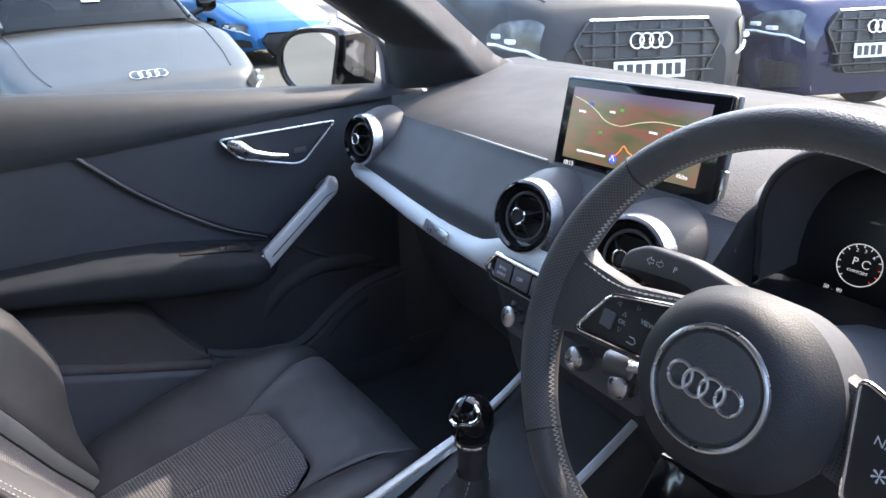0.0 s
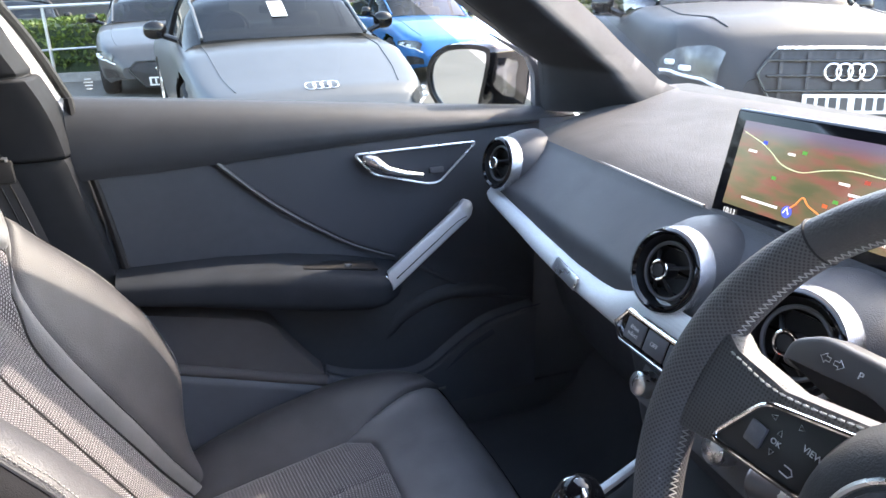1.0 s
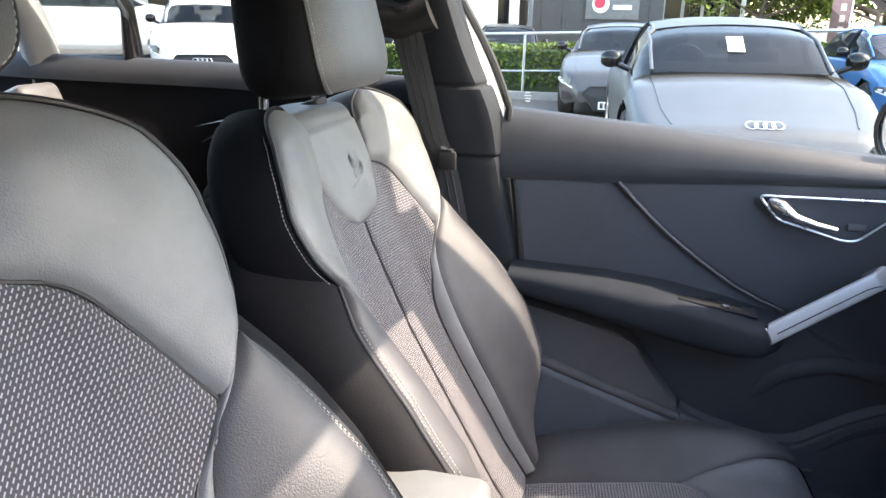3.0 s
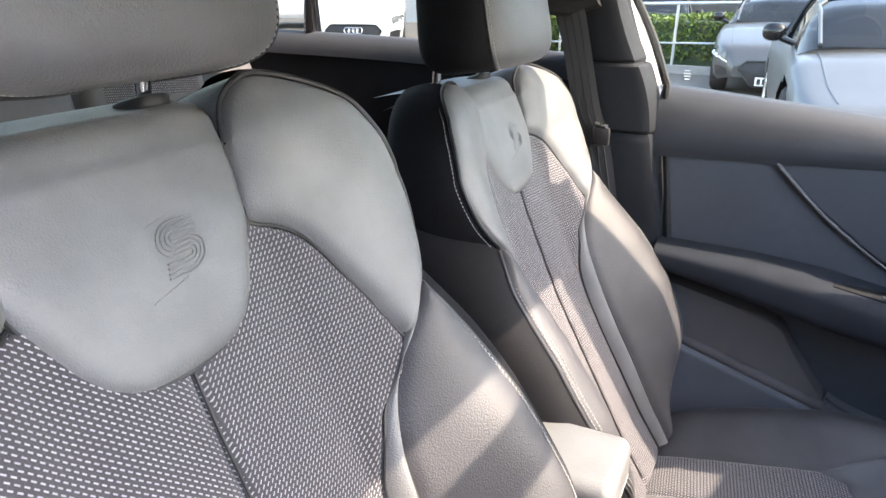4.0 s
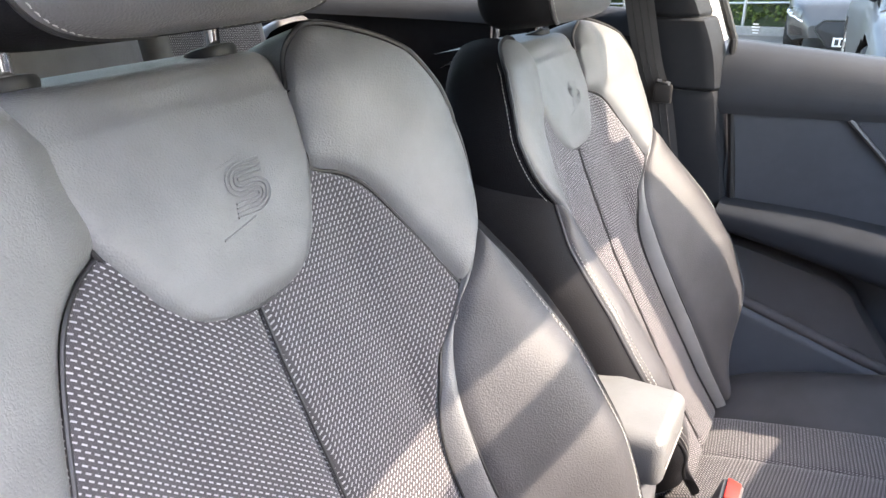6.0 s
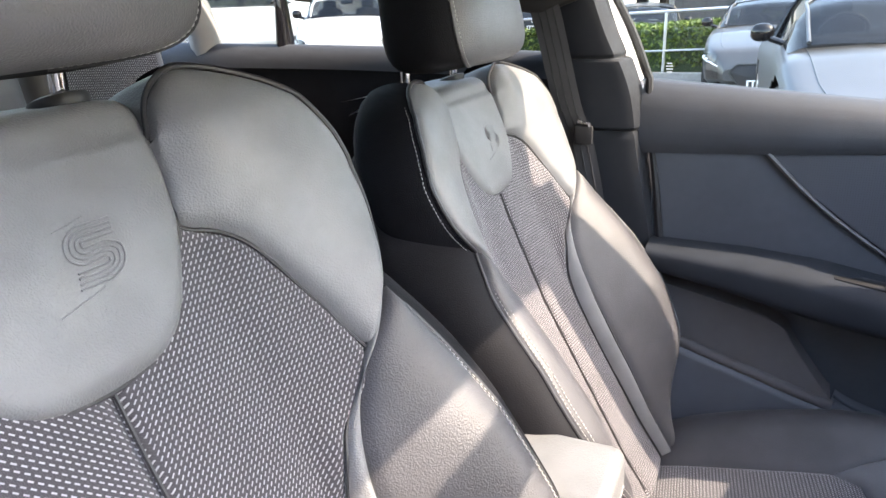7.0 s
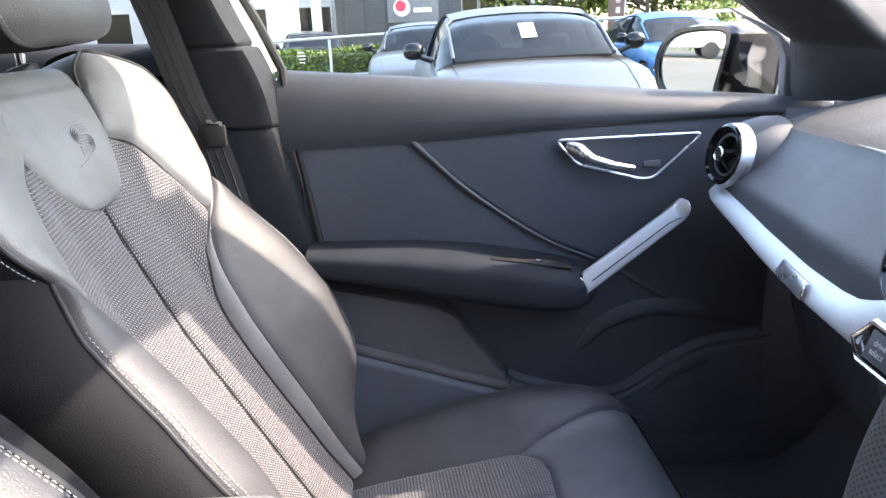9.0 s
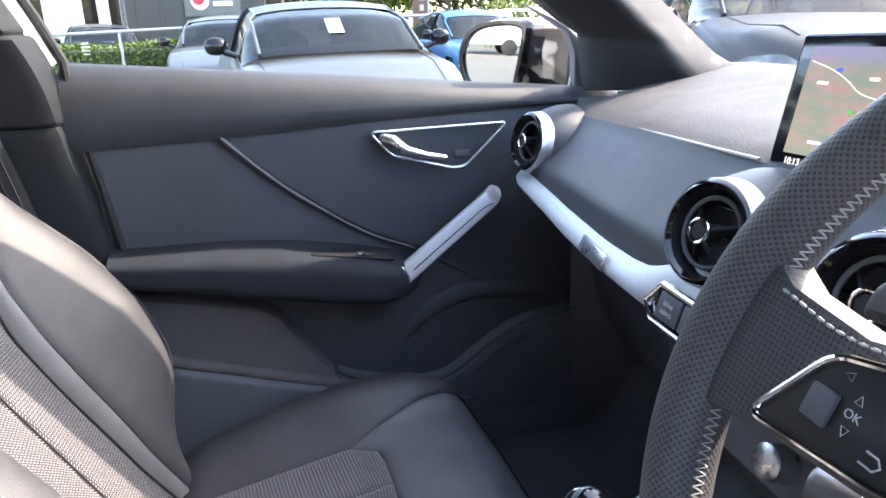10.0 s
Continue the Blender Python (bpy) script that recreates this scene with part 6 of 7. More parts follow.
for side, word in ((1, "left"), (-1, "right")):
    rd = thing("rear_door", "closed rear door, cabin shade put into its dark trim", "car door", "rear doors")
    def rear_belt(u, v, side=side):
        x = -0.30 - 0.95 * u
        sec = [(0.742, 1.066), (0.748, 1.060), (0.752, 1.02), (0.748, 0.96), (0.742, 0.6), (0.735, 0.34)]
        k = v * (len(sec) - 1)
        i = min(len(sec) - 2, int(k))
        y, z = (sec[i][n] + (sec[i + 1][n] - sec[i][n]) * (k - i) for n in (0, 1))
        return (x, (y - 0.10 * smooth01(-0.7, -1.25, x)) * side, z + 0.034 * u - 0.006)

    def rear_ledge(u, v, side=side):
        x = -0.30 - 0.95 * u
        y, z = spline([(0.80, 1.106), (0.785, 1.114), (0.762, 1.112), (0.748, 1.100), (0.742, 1.082), (0.742, 1.064)], 13)[int(round(v * 12))]
        return (x, (y - 0.10 * smooth01(-0.7, -1.25, x)) * side, z + 0.034 * u - 0.006)
    part("belt_trim", grid(rear_ledge, 24, 12, flip=side < 0), DOOR_SOFT, rd, "grained ledge below the rear window", smooth=60)
    part("trim", grid(rear_belt, 24, 28, flip=side < 0), REAR_SHADED, rd, smooth=60)
    part("arm", tube([(-0.40, 0.70 * side, 0.74), (-0.6, 0.685 * side, 0.735), (-0.8, 0.70 * side, 0.75)], 0.03, 10), HARD, rd)
    part("divider", tube([(-0.968, 0.745 * side, 1.09), (-0.955, 0.725 * side, 1.23), (-0.985, 0.64 * side, 1.38)], [0.034, 0.021, 0.018], 8, flat=0.5), GLOSS, rd, "black window divider")
    def rear_glass(u, v, side=side):
        x = -0.30 - 0.92 * u
        return (x - 0.10 * v, (0.79 - 0.19 * v**1.3 - 0.08 * smooth01(0.5, 1, u)) * side, 1.09 + 0.30 * v)
    pane = tagged(part("window_rear_" + word, grid(rear_glass, 8, 8, flip=side > 0), REAR_GLASS), "clear rear side window", "window", kind="structure")
    pane.visible_shadow = False
    tagged(part("rear_pillar_" + word, tube(spline([(-1.16, 0.70 * side, 1.02), (-1.15, 0.67 * side, 1.2), (-1.20, 0.58 * side, 1.40)], 12), 0.036, 10), plain("rear_pillar_trim", (0.30, 0.30, 0.29), 0.8, spec=0.2) if side > 0 else bpy.data.materials["rear_pillar_trim"]), "pale grey rear pillar trim", "pillar", kind="structure")
pane = tagged(part("rear_window", grid(lambda u, v: (-1.46 + 0.12 * v, -0.52 + 1.04 * u, 1.02 + 0.36 * v), 6, 6), REAR_GLASS), "clear rear window of the tailgate", "window", kind="structure")
pane.visible_shadow = False

# ---- outside: ground, parked cars, fence, hedge, buildings, trees ----
SLOPE = 0.030                               # along the fence
RISE = [(-20, -0.2), (-9, -0.03), (0, 0.0), (1.5, 0.03), (2.5, 0.02), (3.7, -0.01), (6.1, -0.07), (20, -0.3)]


def ground_z(x, y):
    """The car park falls gently away from the passenger side; a raised bay lies behind it."""
    bay = (0.12 + 0.14 * smooth01(11.0, 14.0, y)) - (lerp(RISE, x) - 0.016 * min(25.0, y))
    return lerp(RISE, x) - 0.016 * max(-25.0, min(25.0, y)) + bay * smooth01(-3.6, -5.0, x) * smooth01(5.0, 8.0, y) * smooth01(22.0, 17.0, y)


def ground(u, v):
    x = -400 * math.copysign(abs(2 * u - 1) ** 3, 1 - 2 * u)
    y = 400 * math.copysign(abs(2 * v - 1) ** 3, 2 * v - 1)
    return (x, y, ground_z(x, y))


tagged(part("ground", grid(ground, 160, 120), ASPHALT, smooth=0), "pale sunlit asphalt of the car park", "ground", kind="structure")

# Unseen wall, added to block sky and ground light at the driver's door.
LIGHT_BLOCK = plain("light_block_dark", (0.05, 0.052, 0.056), 0.8, spread=0.15)
tagged(part("light_block_wall", box(-9.0, 2.0, -1.85, -1.55, -0.3, 1.8, 0.02), LIGHT_BLOCK), "unseen dark plain wall added to block light beside the parked car", "wall", kind="structure")


def on_ground(x, y, heading):
    """A pose on the sloping ground with local x along the heading (degrees from +x)."""
    up = Vector((ground_z(x - 1, y) - ground_z(x + 1, y), ground_z(x, y - 1) - ground_z(x, y + 1), 2.0))
    return basis((x, y, ground_z(x, y)), (math.cos(radians(heading)), math.sin(radians(heading)), 0), up)


TINT = glass_material("car_glass", (0.20, 0.23, 0.24), 1.45)
LAMP = plain("headlamp_glass", (0.10, 0.105, 0.11), 0.2, 0.3, spread=0.7)
LAMP_LINE = plain("running_light", (0.85, 0.87, 0.9), 0.2, 0.2)
PLATE = plain("plate_white", (0.78, 0.78, 0.74), 0.4)
PLATE_INK = plain("plate_ink", (0.02, 0.02, 0.02), 0.5)
GRILLE = dotted_material("grille_mesh", (0.016, 0.016, 0.018), 0.04, 0.8, (0.30, 0.42))
TYRE = plain("tyre", (0.022, 0.022, 0.024), 0.8)
CABIN = plain("car_cabin", (0.03, 0.03, 0.033), 0.8)
RED_LAMP = plain("tail_lamp", (0.5, 0.02, 0.02), 0.2)


class Shape:
    """The outline of a parked car: half widths and heights along its length."""

    def __init__(self, L, W, H, kind):
        self.L, self.W, self.H = L, W, H
        h = L / 2
        suv = kind == "suv"
        nose = 0.97 if suv else (0.57 if kind == "coupe" else 0.64)
        cowl = 1.14 if suv else (0.90 if kind == "coupe" else 0.93)
        belt = 1.08 if suv else 0.95
        tail = 1.02 if suv else 0.92
        self.deck = [(-h, tail - 0.22), (-h + 0.06, tail - 0.04), (-h + 0.25, tail), (-h + 0.7, belt), (h - 1.55, belt + 0.0), (h - 1.25, cowl), (h - 0.8, cowl - 0.06), (h - 0.35, nose + 0.10), (h - 0.10, nose + 0.015), (h - 0.02, nose - 0.10), (h, nose - 0.22)]
        self.half = [(-h, 0.36 * W), (-h + 0.08, 0.44 * W), (-h + 0.4, 0.49 * W), (h - 1.4, 0.5 * W), (h - 0.8, 0.495 * W), (h - 0.42, 0.475 * W), (h - 0.2, 0.44 * W), (h - 0.08, 0.39 * W), (h, 0.31 * W)]
        self.low = [(-h, 0.34), (-h + 0.2, 0.24), (0, 0.19), (h - 0.3, 0.20), (h, 0.26)]
        if kind == "coupe":
            self.top = [(-h + 0.45, 0.97), (-h + 1.0, H - 0.13), (-0.35, H), (0.10, H - 0.015), (h - 1.52, H - 0.15), (h - 1.06, 0.925)]
        elif suv:
            self.top = [(-h + 0.12, 1.15), (-h + 0.45, H - 0.08), (-0.5, H), (0.15, H - 0.02), (h - 1.75, H - 0.15), (h - 1.28, 1.13)]
        else:
            self.top = [(-h + 0.35, 0.99), (-h + 0.95, H - 0.10), (-0.4, H), (0.10, H - 0.02), (h - 1.75, H - 0.14), (h - 1.28, 0.96)]

    def body(self, x, k):
        """k from 0 at the sill to 1 on the centre line of the deck."""
        w, d, lo = lerp(self.half, x), lerp(self.deck, x), lerp(self.low, x)
        sec = [(0.0, 0.90, 0.0), (0.12, 0.965, 0.10), (0.30, 1.0, 0.42), (0.42, 1.0, 0.62), (0.50, 0.985, 0.80), (0.57, 0.95, 0.93), (0.64, 0.88, 0.985), (0.74, 0.66, 1.01), (0.86, 0.35, 1.03), (1.0, 0.0, 1.035)]
        y = float(np.interp(k, [s[0] for s in sec], [s[1] for s in sec])) * w
        z = lo + (d - lo) * float(np.interp(k, [s[0] for s in sec], [s[2] for s in sec]))
        return Vector((x, y, z))

    def cabin(self, x, k, grow=0.0):
        """k from 0 at the belt to 1 on the roof's centre line."""
        base = lerp(self.deck, x) - 0.015
        top = max(base, lerp([(a, b) for a, b in self.top], x))
        wb = lerp(self.half, x) * 0.90
        rise = (top - base)
        sec = [(0.0, 1.0, 0.0), (0.35, 0.90, 0.50), (0.62, 0.79, 0.82), (0.70, 0.70, 0.895), (0.80, 0.50, 0.955), (0.90, 0.25, 0.99), (1.0, 0.0, 1.0)]
        f = min(1.0, rise / 0.35)
        yy = float(np.interp(k, [s[0] for s in sec], [s[1] for s in sec]))
        y = wb * (yy if k > 0.9 else (1 - f) * (1 - 0.3 * k) + f * yy) if k < 1 else 0.0
        return Vector((x, y + (grow if k < 1 else 0), base + rise * float(np.interp(k, [s[0] for s in sec], [s[2] for s in sec])) + grow))


def both_sides(fn, nu, nv):
    a = grid(lambda u, v: tuple(fn(u, v)), nu, nv, flip=True)
    b = grid(lambda u, v: (fn(u, v).x, -fn(u, v).y, fn(u, v).z), nu, nv, flip=False)
    return joined(a, b)


def parked_car(name, label, paint, L, W, H, kind, at, paper=False, group="parked cars", badge_on_bonnet=False, simple=False, lights=(0.0, 0.0)):
    car = thing(name, label, "car", group, at=at)
    s, h = Shape(L, W, H, kind), L / 2
    wheels = (h - 0.86, -h + 0.82)
    r = 0.36 if kind == "suv" else 0.325
    body = both_sides(lambda u, v: s.body(-h + L * u, v), 64, 26)
    keep = [q for q in body[1] if not any((sum(body[0][i][0] for i in q) / 4 - wx) ** 2 + (sum(body[0][i][2] for i in q) / 4 - r) ** 2 < (r + 0.045) ** 2 and abs(sum(body[0][i][1] for i in q)) / 4 > 0.55 * W / 2 for wx in wheels)]
    n = len(body[0])
    cap = [tuple(s.body(h, k / 12)) for k in range(13)]
    cap = cap + [(x, -y, z) for x, y, z in cap[::-1]]
    b = part("body", (body[0] + cap, keep + [tuple(range(n, n + len(cap)))]), paint, car, "painted body", smooth=45)
    # roof skin and glass
    x0, x1 = s.top[0][0], s.top[-1][0]
    ra, rb = s.top[1][0] + 0.05, s.top[3][0] + 0.22
    part("roof", both_sides(lambda u, v: s.cabin(ra + (rb - ra) * u, 0.66 + 0.34 * v, 0.008), 20, 8), paint, car, "painted roof", smooth=60)
    g = part("window_glass", both_sides(lambda u, v: s.cabin(x0 + (x1 - x0) * u, v), 40, 16), TINT, car, "tinted window glass", smooth=60)
    g.visible_shadow = False
    for sy in (1, -1):
        pts = [s.cabin(x, 0.66, 0.006) for x in np.linspace(x0 + 0.05, rb, 20)]
        pts += [s.cabin(x, 0.60 + 0.0 * x, 0.006) for x in np.linspace(rb + 0.05, x1 - 0.03, 10)]
        part("roof_pillar", tube([(p.x, p.y * sy, p.z) for p in pts], 0.015, 8), paint, car, smooth=60)
        mid = -0.05
        part("door_pillar", tube([(p.x, p.y * sy, p.z) for p in (s.cabin(mid, k, 0.004) for k in np.linspace(0, 0.66, 6))], 0.03, 6, flat=0.5), GLOSS, car)
        # mirror
        mx = x1 - (0.42 if kind != "coupe" else 0.40)
        base = s.cabin(mx, 0.0)
        mm = part("mirror", moved(grid(lambda u, v: (0.062 * math.cos(2 * math.pi * u) * math.sin(math.pi * v) - 0.03, 0.088 * math.cos(math.pi * v), 0.072 * math.sin(2 * math.pi * u) * math.sin(math.pi * v) ** 0.7), 20, 12, close_u=True), pose(base.x + 0.02, sy * (base.y + 0.155), base.z + 0.085)), GLOSS, car, "black door mirror", smooth=70)
        part("mirror_foot", tube([(base.x + 0.02, sy * (base.y + 0.0), base.z), (base.x + 0.02, sy * (base.y + 0.10), base.z + 0.04)], 0.024, 8), GLOSS, car)
        # lamps follow the body
        lx0, lx1 = h - 0.50, h - 0.06
        part("headlight", grid(lambda u, v, sy=sy: (lambda p: (p.x + 0.008, sy * (p.y + 0.006), p.z + 0.004))(s.body(lx0 + (lx1 - lx0) * u, (0.40 + 0.03 * u) + (0.05 + 0.09 * u) * v)), 14, 6, flip=sy < 0), LAMP, car, "clear headlight", smooth=60)
        part("running_light", tube([(lambda p: (p.x + 0.014, sy * (p.y + 0.008), p.z))(s.body(x, 0.425 + 0.02 * (x - lx0))) for x in np.linspace(lx0 + 0.05, lx1 + 0.02, 12)], 0.010, 6), LAMP_LINE, car)
        for k in range(2):
            p = s.body(h - 0.36 + 0.14 * k, 0.455)
            part("lamp_unit", box(p.x - 0.045, p.x + 0.05, sy * p.y - 0.03, sy * p.y + 0.03, p.z - 0.018, p.z + 0.016, 0.01), LAMP_LINE, car, "bright lamp unit")
        part("tail_light", grid(lambda u, v, sy=sy: (lambda p: (p.x - 0.008, sy * (p.y + 0.006), p.z))(s.body(-h + 0.02 + 0.30 * u, 0.42 + 0.12 * v)), 8, 4, flip=sy < 0), RED_LAMP, car, "red tail light")
        part("crease", tube([(lambda p: (p.x, sy * p.y, p.z + 0.002))(s.body(x, 0.70)) for x in np.linspace(h - 1.2, h - 0.2, 14)], 0.006, 6), paint, car)
        part("intake", grid(lambda u, v, sy=sy: (lambda p: (p.x + 0.012, sy * (p.y + 0.004), p.z))(s.body(h - 0.28 + 0.24 * u, 0.13 + 0.15 * v)), 8, 5, flip=sy < 0), GRILLE, car, "dark lower intake")
        for wx in wheels:
            w = part("wheel", moved(lathe([(r * 0.66, 0.10), (r * 0.9, 0.11), (r, 0.08), (r, -0.08), (r * 0.9, -0.11), (r * 0.66, -0.1)], 28), basis((wx, sy * (W / 2 - 0.13), r), (1, 0, 0), (0, sy, 0))), TYRE, car, "black tyre", smooth=50)
            m = basis((wx, sy * (W / 2 - 0.13), r), (1, 0, 0), (0, sy, 0))
            part("rim", moved(joined(lathe([(r * 0.58, 0.08), (r * 0.68, 0.105), (r * 0.70, 0.08)], 28), lathe([(0.0, 0.085), (0.055, 0.085), (0.06, 0.05)], 16), *[tube([(0.05 * math.cos(a), 0.05 * math.sin(a), 0.07), (r * 0.6 * math.cos(a), r * 0.6 * math.sin(a), 0.09)], 0.022, 6, flat=0.6) for a in np.linspace(0, 2 * math.pi, 11)[:-1]]), m), SATIN, w, "spoked alloy rim", smooth=50)
            part("hub_shade", moved(lathe([(0.0, 0.02), (r * 0.66, 0.02)], 24), m), RUBBER, w)
    # front: grille, plate, badge
    nz = lerp(s.deck, h) + (0.10 if kind == "suv" else 0.06)
    gz = nz - (0.18 if kind == "suv" else 0.17)
    gw, gh = 0.27 * W, (0.24 if kind == "suv" else 0.17)
    tilt = basis((h + 0.02, 0, gz), (0, 1, 0), (1, 0, 0.12))
    part("grille", moved(geo_of(prism(rounded([(-gw, gh * 0.4), (-gw * 0.8, gh), (gw * 0.8, gh), (gw, gh * 0.4), (gw * 0.62, -gh), (-gw * 0.62, -gh)], 0.03), 0.10, 0.01)), tilt), GRILLE, car, "dark mesh grille")
    part("grille_frame", moved(tube([(x, y, 0.006) for x, y in rounded([(-gw, gh * 0.4), (-gw * 0.8, gh), (gw * 0.8, gh), (gw, gh * 0.4), (gw * 0.62, -gh), (-gw * 0.62, -gh)], 0.03)], 0.009, 6, True), tilt), GLOSS, car)
    part("grille_rim", moved(tube([(-gw * 0.8, gh, 0.008), (0, gh + 0.004, 0.008), (gw * 0.8, gh, 0.008)], 0.010, 6), tilt), SATIN if kind == "suv" else GLOSS, car)
    if kind == "suv":
        for k in range(5):
            part("grille_bar", moved(geo_of(box(-gw * 0.9, gw * 0.9, -0.008 + (k - 2) * gh * 0.36, 0.008 + (k - 2) * gh * 0.36, 0.0, 0.02, 0.003)), tilt), GLOSS, car)
        for k in range(6):
            x = (k - 2.5) * gw * 0.30
            part("grille_slat", moved(geo_of(box(x - 0.011, x + 0.011, -gh * 0.85, gh * 0.90, 0.012, 0.019, 0.003)), tilt), GRILLE, car)
    if badge_on_bonnet:
        p = s.body(h - 0.16, 1.0)
        q = s.body(h - 0.30, 1.0)
        part("badge", moved(rings_badge(0.038, 0.055, 0.0045), basis((p.x + 0.0, 0, p.z + 0.012), (0, 1, 0), (0.55, 0, 0.83))), CHROME, car, "four linked chrome rings")
    else:
        part("badge", moved(rings_badge(0.047, 0.068, 0.0075), tilt @ pose(0, gh * 0.45, 0.028)), CHROME, car, "four linked chrome rings")
    pl = part("number_plate", moved(geo_of(box(-0.26, 0.26, -0.056, 0.056, 0.02, 0.028, 0.003)), tilt @ pose(0, -gh * (0.3 if kind == "suv" else 0.55), 0.0)), PLATE, car, "white number plate with dark bars")
    for k in range(7):
        part("plate_bar", moved(geo_of(box(-0.235 + 0.066 * k + (0.02 if k > 3 else 0), -0.19 + 0.066 * k + (0.02 if k > 3 else 0), -0.037, 0.037, 0.028, 0.0295)), tilt @ pose(0, -gh * (0.3 if kind == "suv" else 0.55), 0.0)), PLATE_INK, pl)
    # inside
    part("cabin_floor", both_sides(lambda u, v: (lambda p: Vector((p.x, p.y * 0.97, p.z - 0.03)))(s.body(x0 + 0.1 + (x1 - x0 - 0.1) * u, 0.58 + 0.42 * v)), 10, 6), CABIN, car)
    if not simple:
        part("dash", geo_of(box(x1 - 0.55, x1 - 0.10, -W * 0.38, W * 0.38, 0.80, 0.97 if kind != "suv" else 1.12, 0.05, 3)), CABIN, car, "dark dashboard")
        part("wheel_inside", moved(tube([(0.18 * math.cos(a), 0.18 * math.sin(a), 0) for a in np.linspace(0, 2 * math.pi, 33)[:-1]], 0.016, 8, True), basis((x1 - 0.68, -0.36, 0.96), (0, 1, 0), (-0.9, 0, 0.4))), HARD, car, "steering wheel")
        for sy in (0.36, -0.36):
            part("seat", geo_of(box(-0.25, -0.10, sy - 0.23, sy + 0.23, 0.7, 1.10, 0.06, 3)), HARD, car, "dark front seat")
            part("head_pad", geo_of(box(-0.26, -0.16, sy - 0.12, sy + 0.12, 1.06, 1.24, 0.04, 3)), HARD, car)
        p = s.cabin(x1 - 0.42, 1.0)
        part("inner_mirror", geo_of(box(p.x - 0.10, p.x - 0.05, -0.11, 0.11, p.z - 0.085, p.z - 0.02, 0.015)), HARD, car)
    if paper:
        q0, q1 = s.cabin(x1 - 0.40, 1.0, 0.012), s.cabin(x1 - 0.24, 1.0, 0.012)
        part("price_card", box(-0.065, 0.065, -0.11, 0.11, 0.0, 0.003, 0.001), plain("card", (0.85, 0.86, 0.84), 0.7), car, "white price card on the windscreen", at=basis((q0 + q1) / 2, (0, 1, 0), (q0 - q1).cross(Vector((0, 1, 0)))))
    return car


SILVER_PAINT = paint_material("silver_paint", (0.115, 0.120, 0.128), 0.35, 0.42, 0.25)
GREY_PAINT = paint_material("grey_paint", (0.075, 0.078, 0.082), 0.3, 0.35)
BLUE_PAINT = paint_material("blue_paint", (0.02, 0.16, 0.42), 0.4, 0.3)
SLATE_PAINT = paint_material("slate_paint", (0.030, 0.032, 0.035), 0.0, 0.5, 0.03)
SLATE_PAINT.node_tree.nodes["Principled BSDF"].inputs["Specular IOR Level"].default_value = 0.2
NAVY_PAINT = paint_material("navy_paint", (0.012, 0.016, 0.05), 0.4, 0.25)
DARK_PAINT = paint_material("dark_paint", (0.03, 0.033, 0.038), 0.4, 0.3)
parked_car("coupe", "silver coupe with a price card in its windscreen", SILVER_PAINT, 4.18, 1.80, 1.36, "coupe", on_ground(0.91, 6.34, -86.5), True, badge_on_bonnet=True)
parked_car("grey_saloon", "dark grey saloon parked by the fence", GREY_PAINT, 4.70, 1.85, 1.40, "saloon", on_ground(0.10, 12.2, -91))
parked_car("blue_hatchback", "bright blue hatchback facing the aisle", BLUE_PAINT, 4.25, 1.80, 1.43, "saloon", on_ground(4.15, 11.6, -88))
parked_car("grey_suv", "slate grey sport utility car with a large grille", SLATE_PAINT, 5.06, 1.97, 1.74, "suv", on_ground(4.525, 4.82, -110))
parked_car("navy_suv", "dark navy sport utility car", NAVY_PAINT, 4.7, 1.90, 1.66, "suv", on_ground(6.90, 4.34, -110))
parked_car("white_hatchback", "white hatchback facing the aisle", WHITE_PAINT, 4.05, 1.74, 1.43, "saloon", Matrix.Translation((-7.35, 11.38, 0.12)) @ pose(0, 0, 0, 0, 0, -62))
parked_car("white_suv", "white sport utility car on the raised bay", WHITE_PAINT, 4.6, 1.86, 1.62, "suv", Matrix.Translation((-11.45, 13.6, 0.26)) @ pose(0, 0, 0, 0, 0, 33))
parked_car("silver_saloon", "silver saloon behind the white cars", SILVER_PAINT, 4.6, 1.82, 1.42, "saloon", on_ground(-16.0, 13.2, 35), simple=True)
parked_car("dark_saloon", "dark saloon behind the fence", DARK_PAINT, 4.5, 1.8, 1.42, "saloon", on_ground(-3.0, 19.0, -80), simple=True)
parked_car("dark_hatchback", "dark hatchback behind the fence", DARK_PAINT, 4.2, 1.78, 1.45, "saloon", on_ground(-5.6, 19.2, -85), simple=True)

# kerb, hedge and fence
KERB = plain("kerb_stone", (0.30, 0.28, 0.26), 0.9, spread=0.2)
tagged(part("kerb", box(-5.2, 14, 12.72, 12.92, -0.9, -0.07, 0.02), KERB), "grey stone kerb below the hedge", "kerb", kind="structure")
FENCE_STEEL = plain("galvanised_steel", (0.55, 0.56, 0.57), 0.4, 0.7)
fence = thing("fence", "galvanised steel rail fence in front of the hedge", "fence")
for z in (0.36, 1.03):
    part("rail", tube([(x, 12.82, z + SLOPE * x) for x in np.linspace(-5.0, 12, 10)], 0.028 if z > 1 else 0.018, 8), FENCE_STEEL, fence)
for k in range(8):
    x = -1.70 + 2.1 * (k - 1)
    part("post", tube([(x, 12.82, -0.25 + SLOPE * x), (x, 12.82, 1.03 + SLOPE * x)], 0.026, 8), FENCE_STEEL, fence)


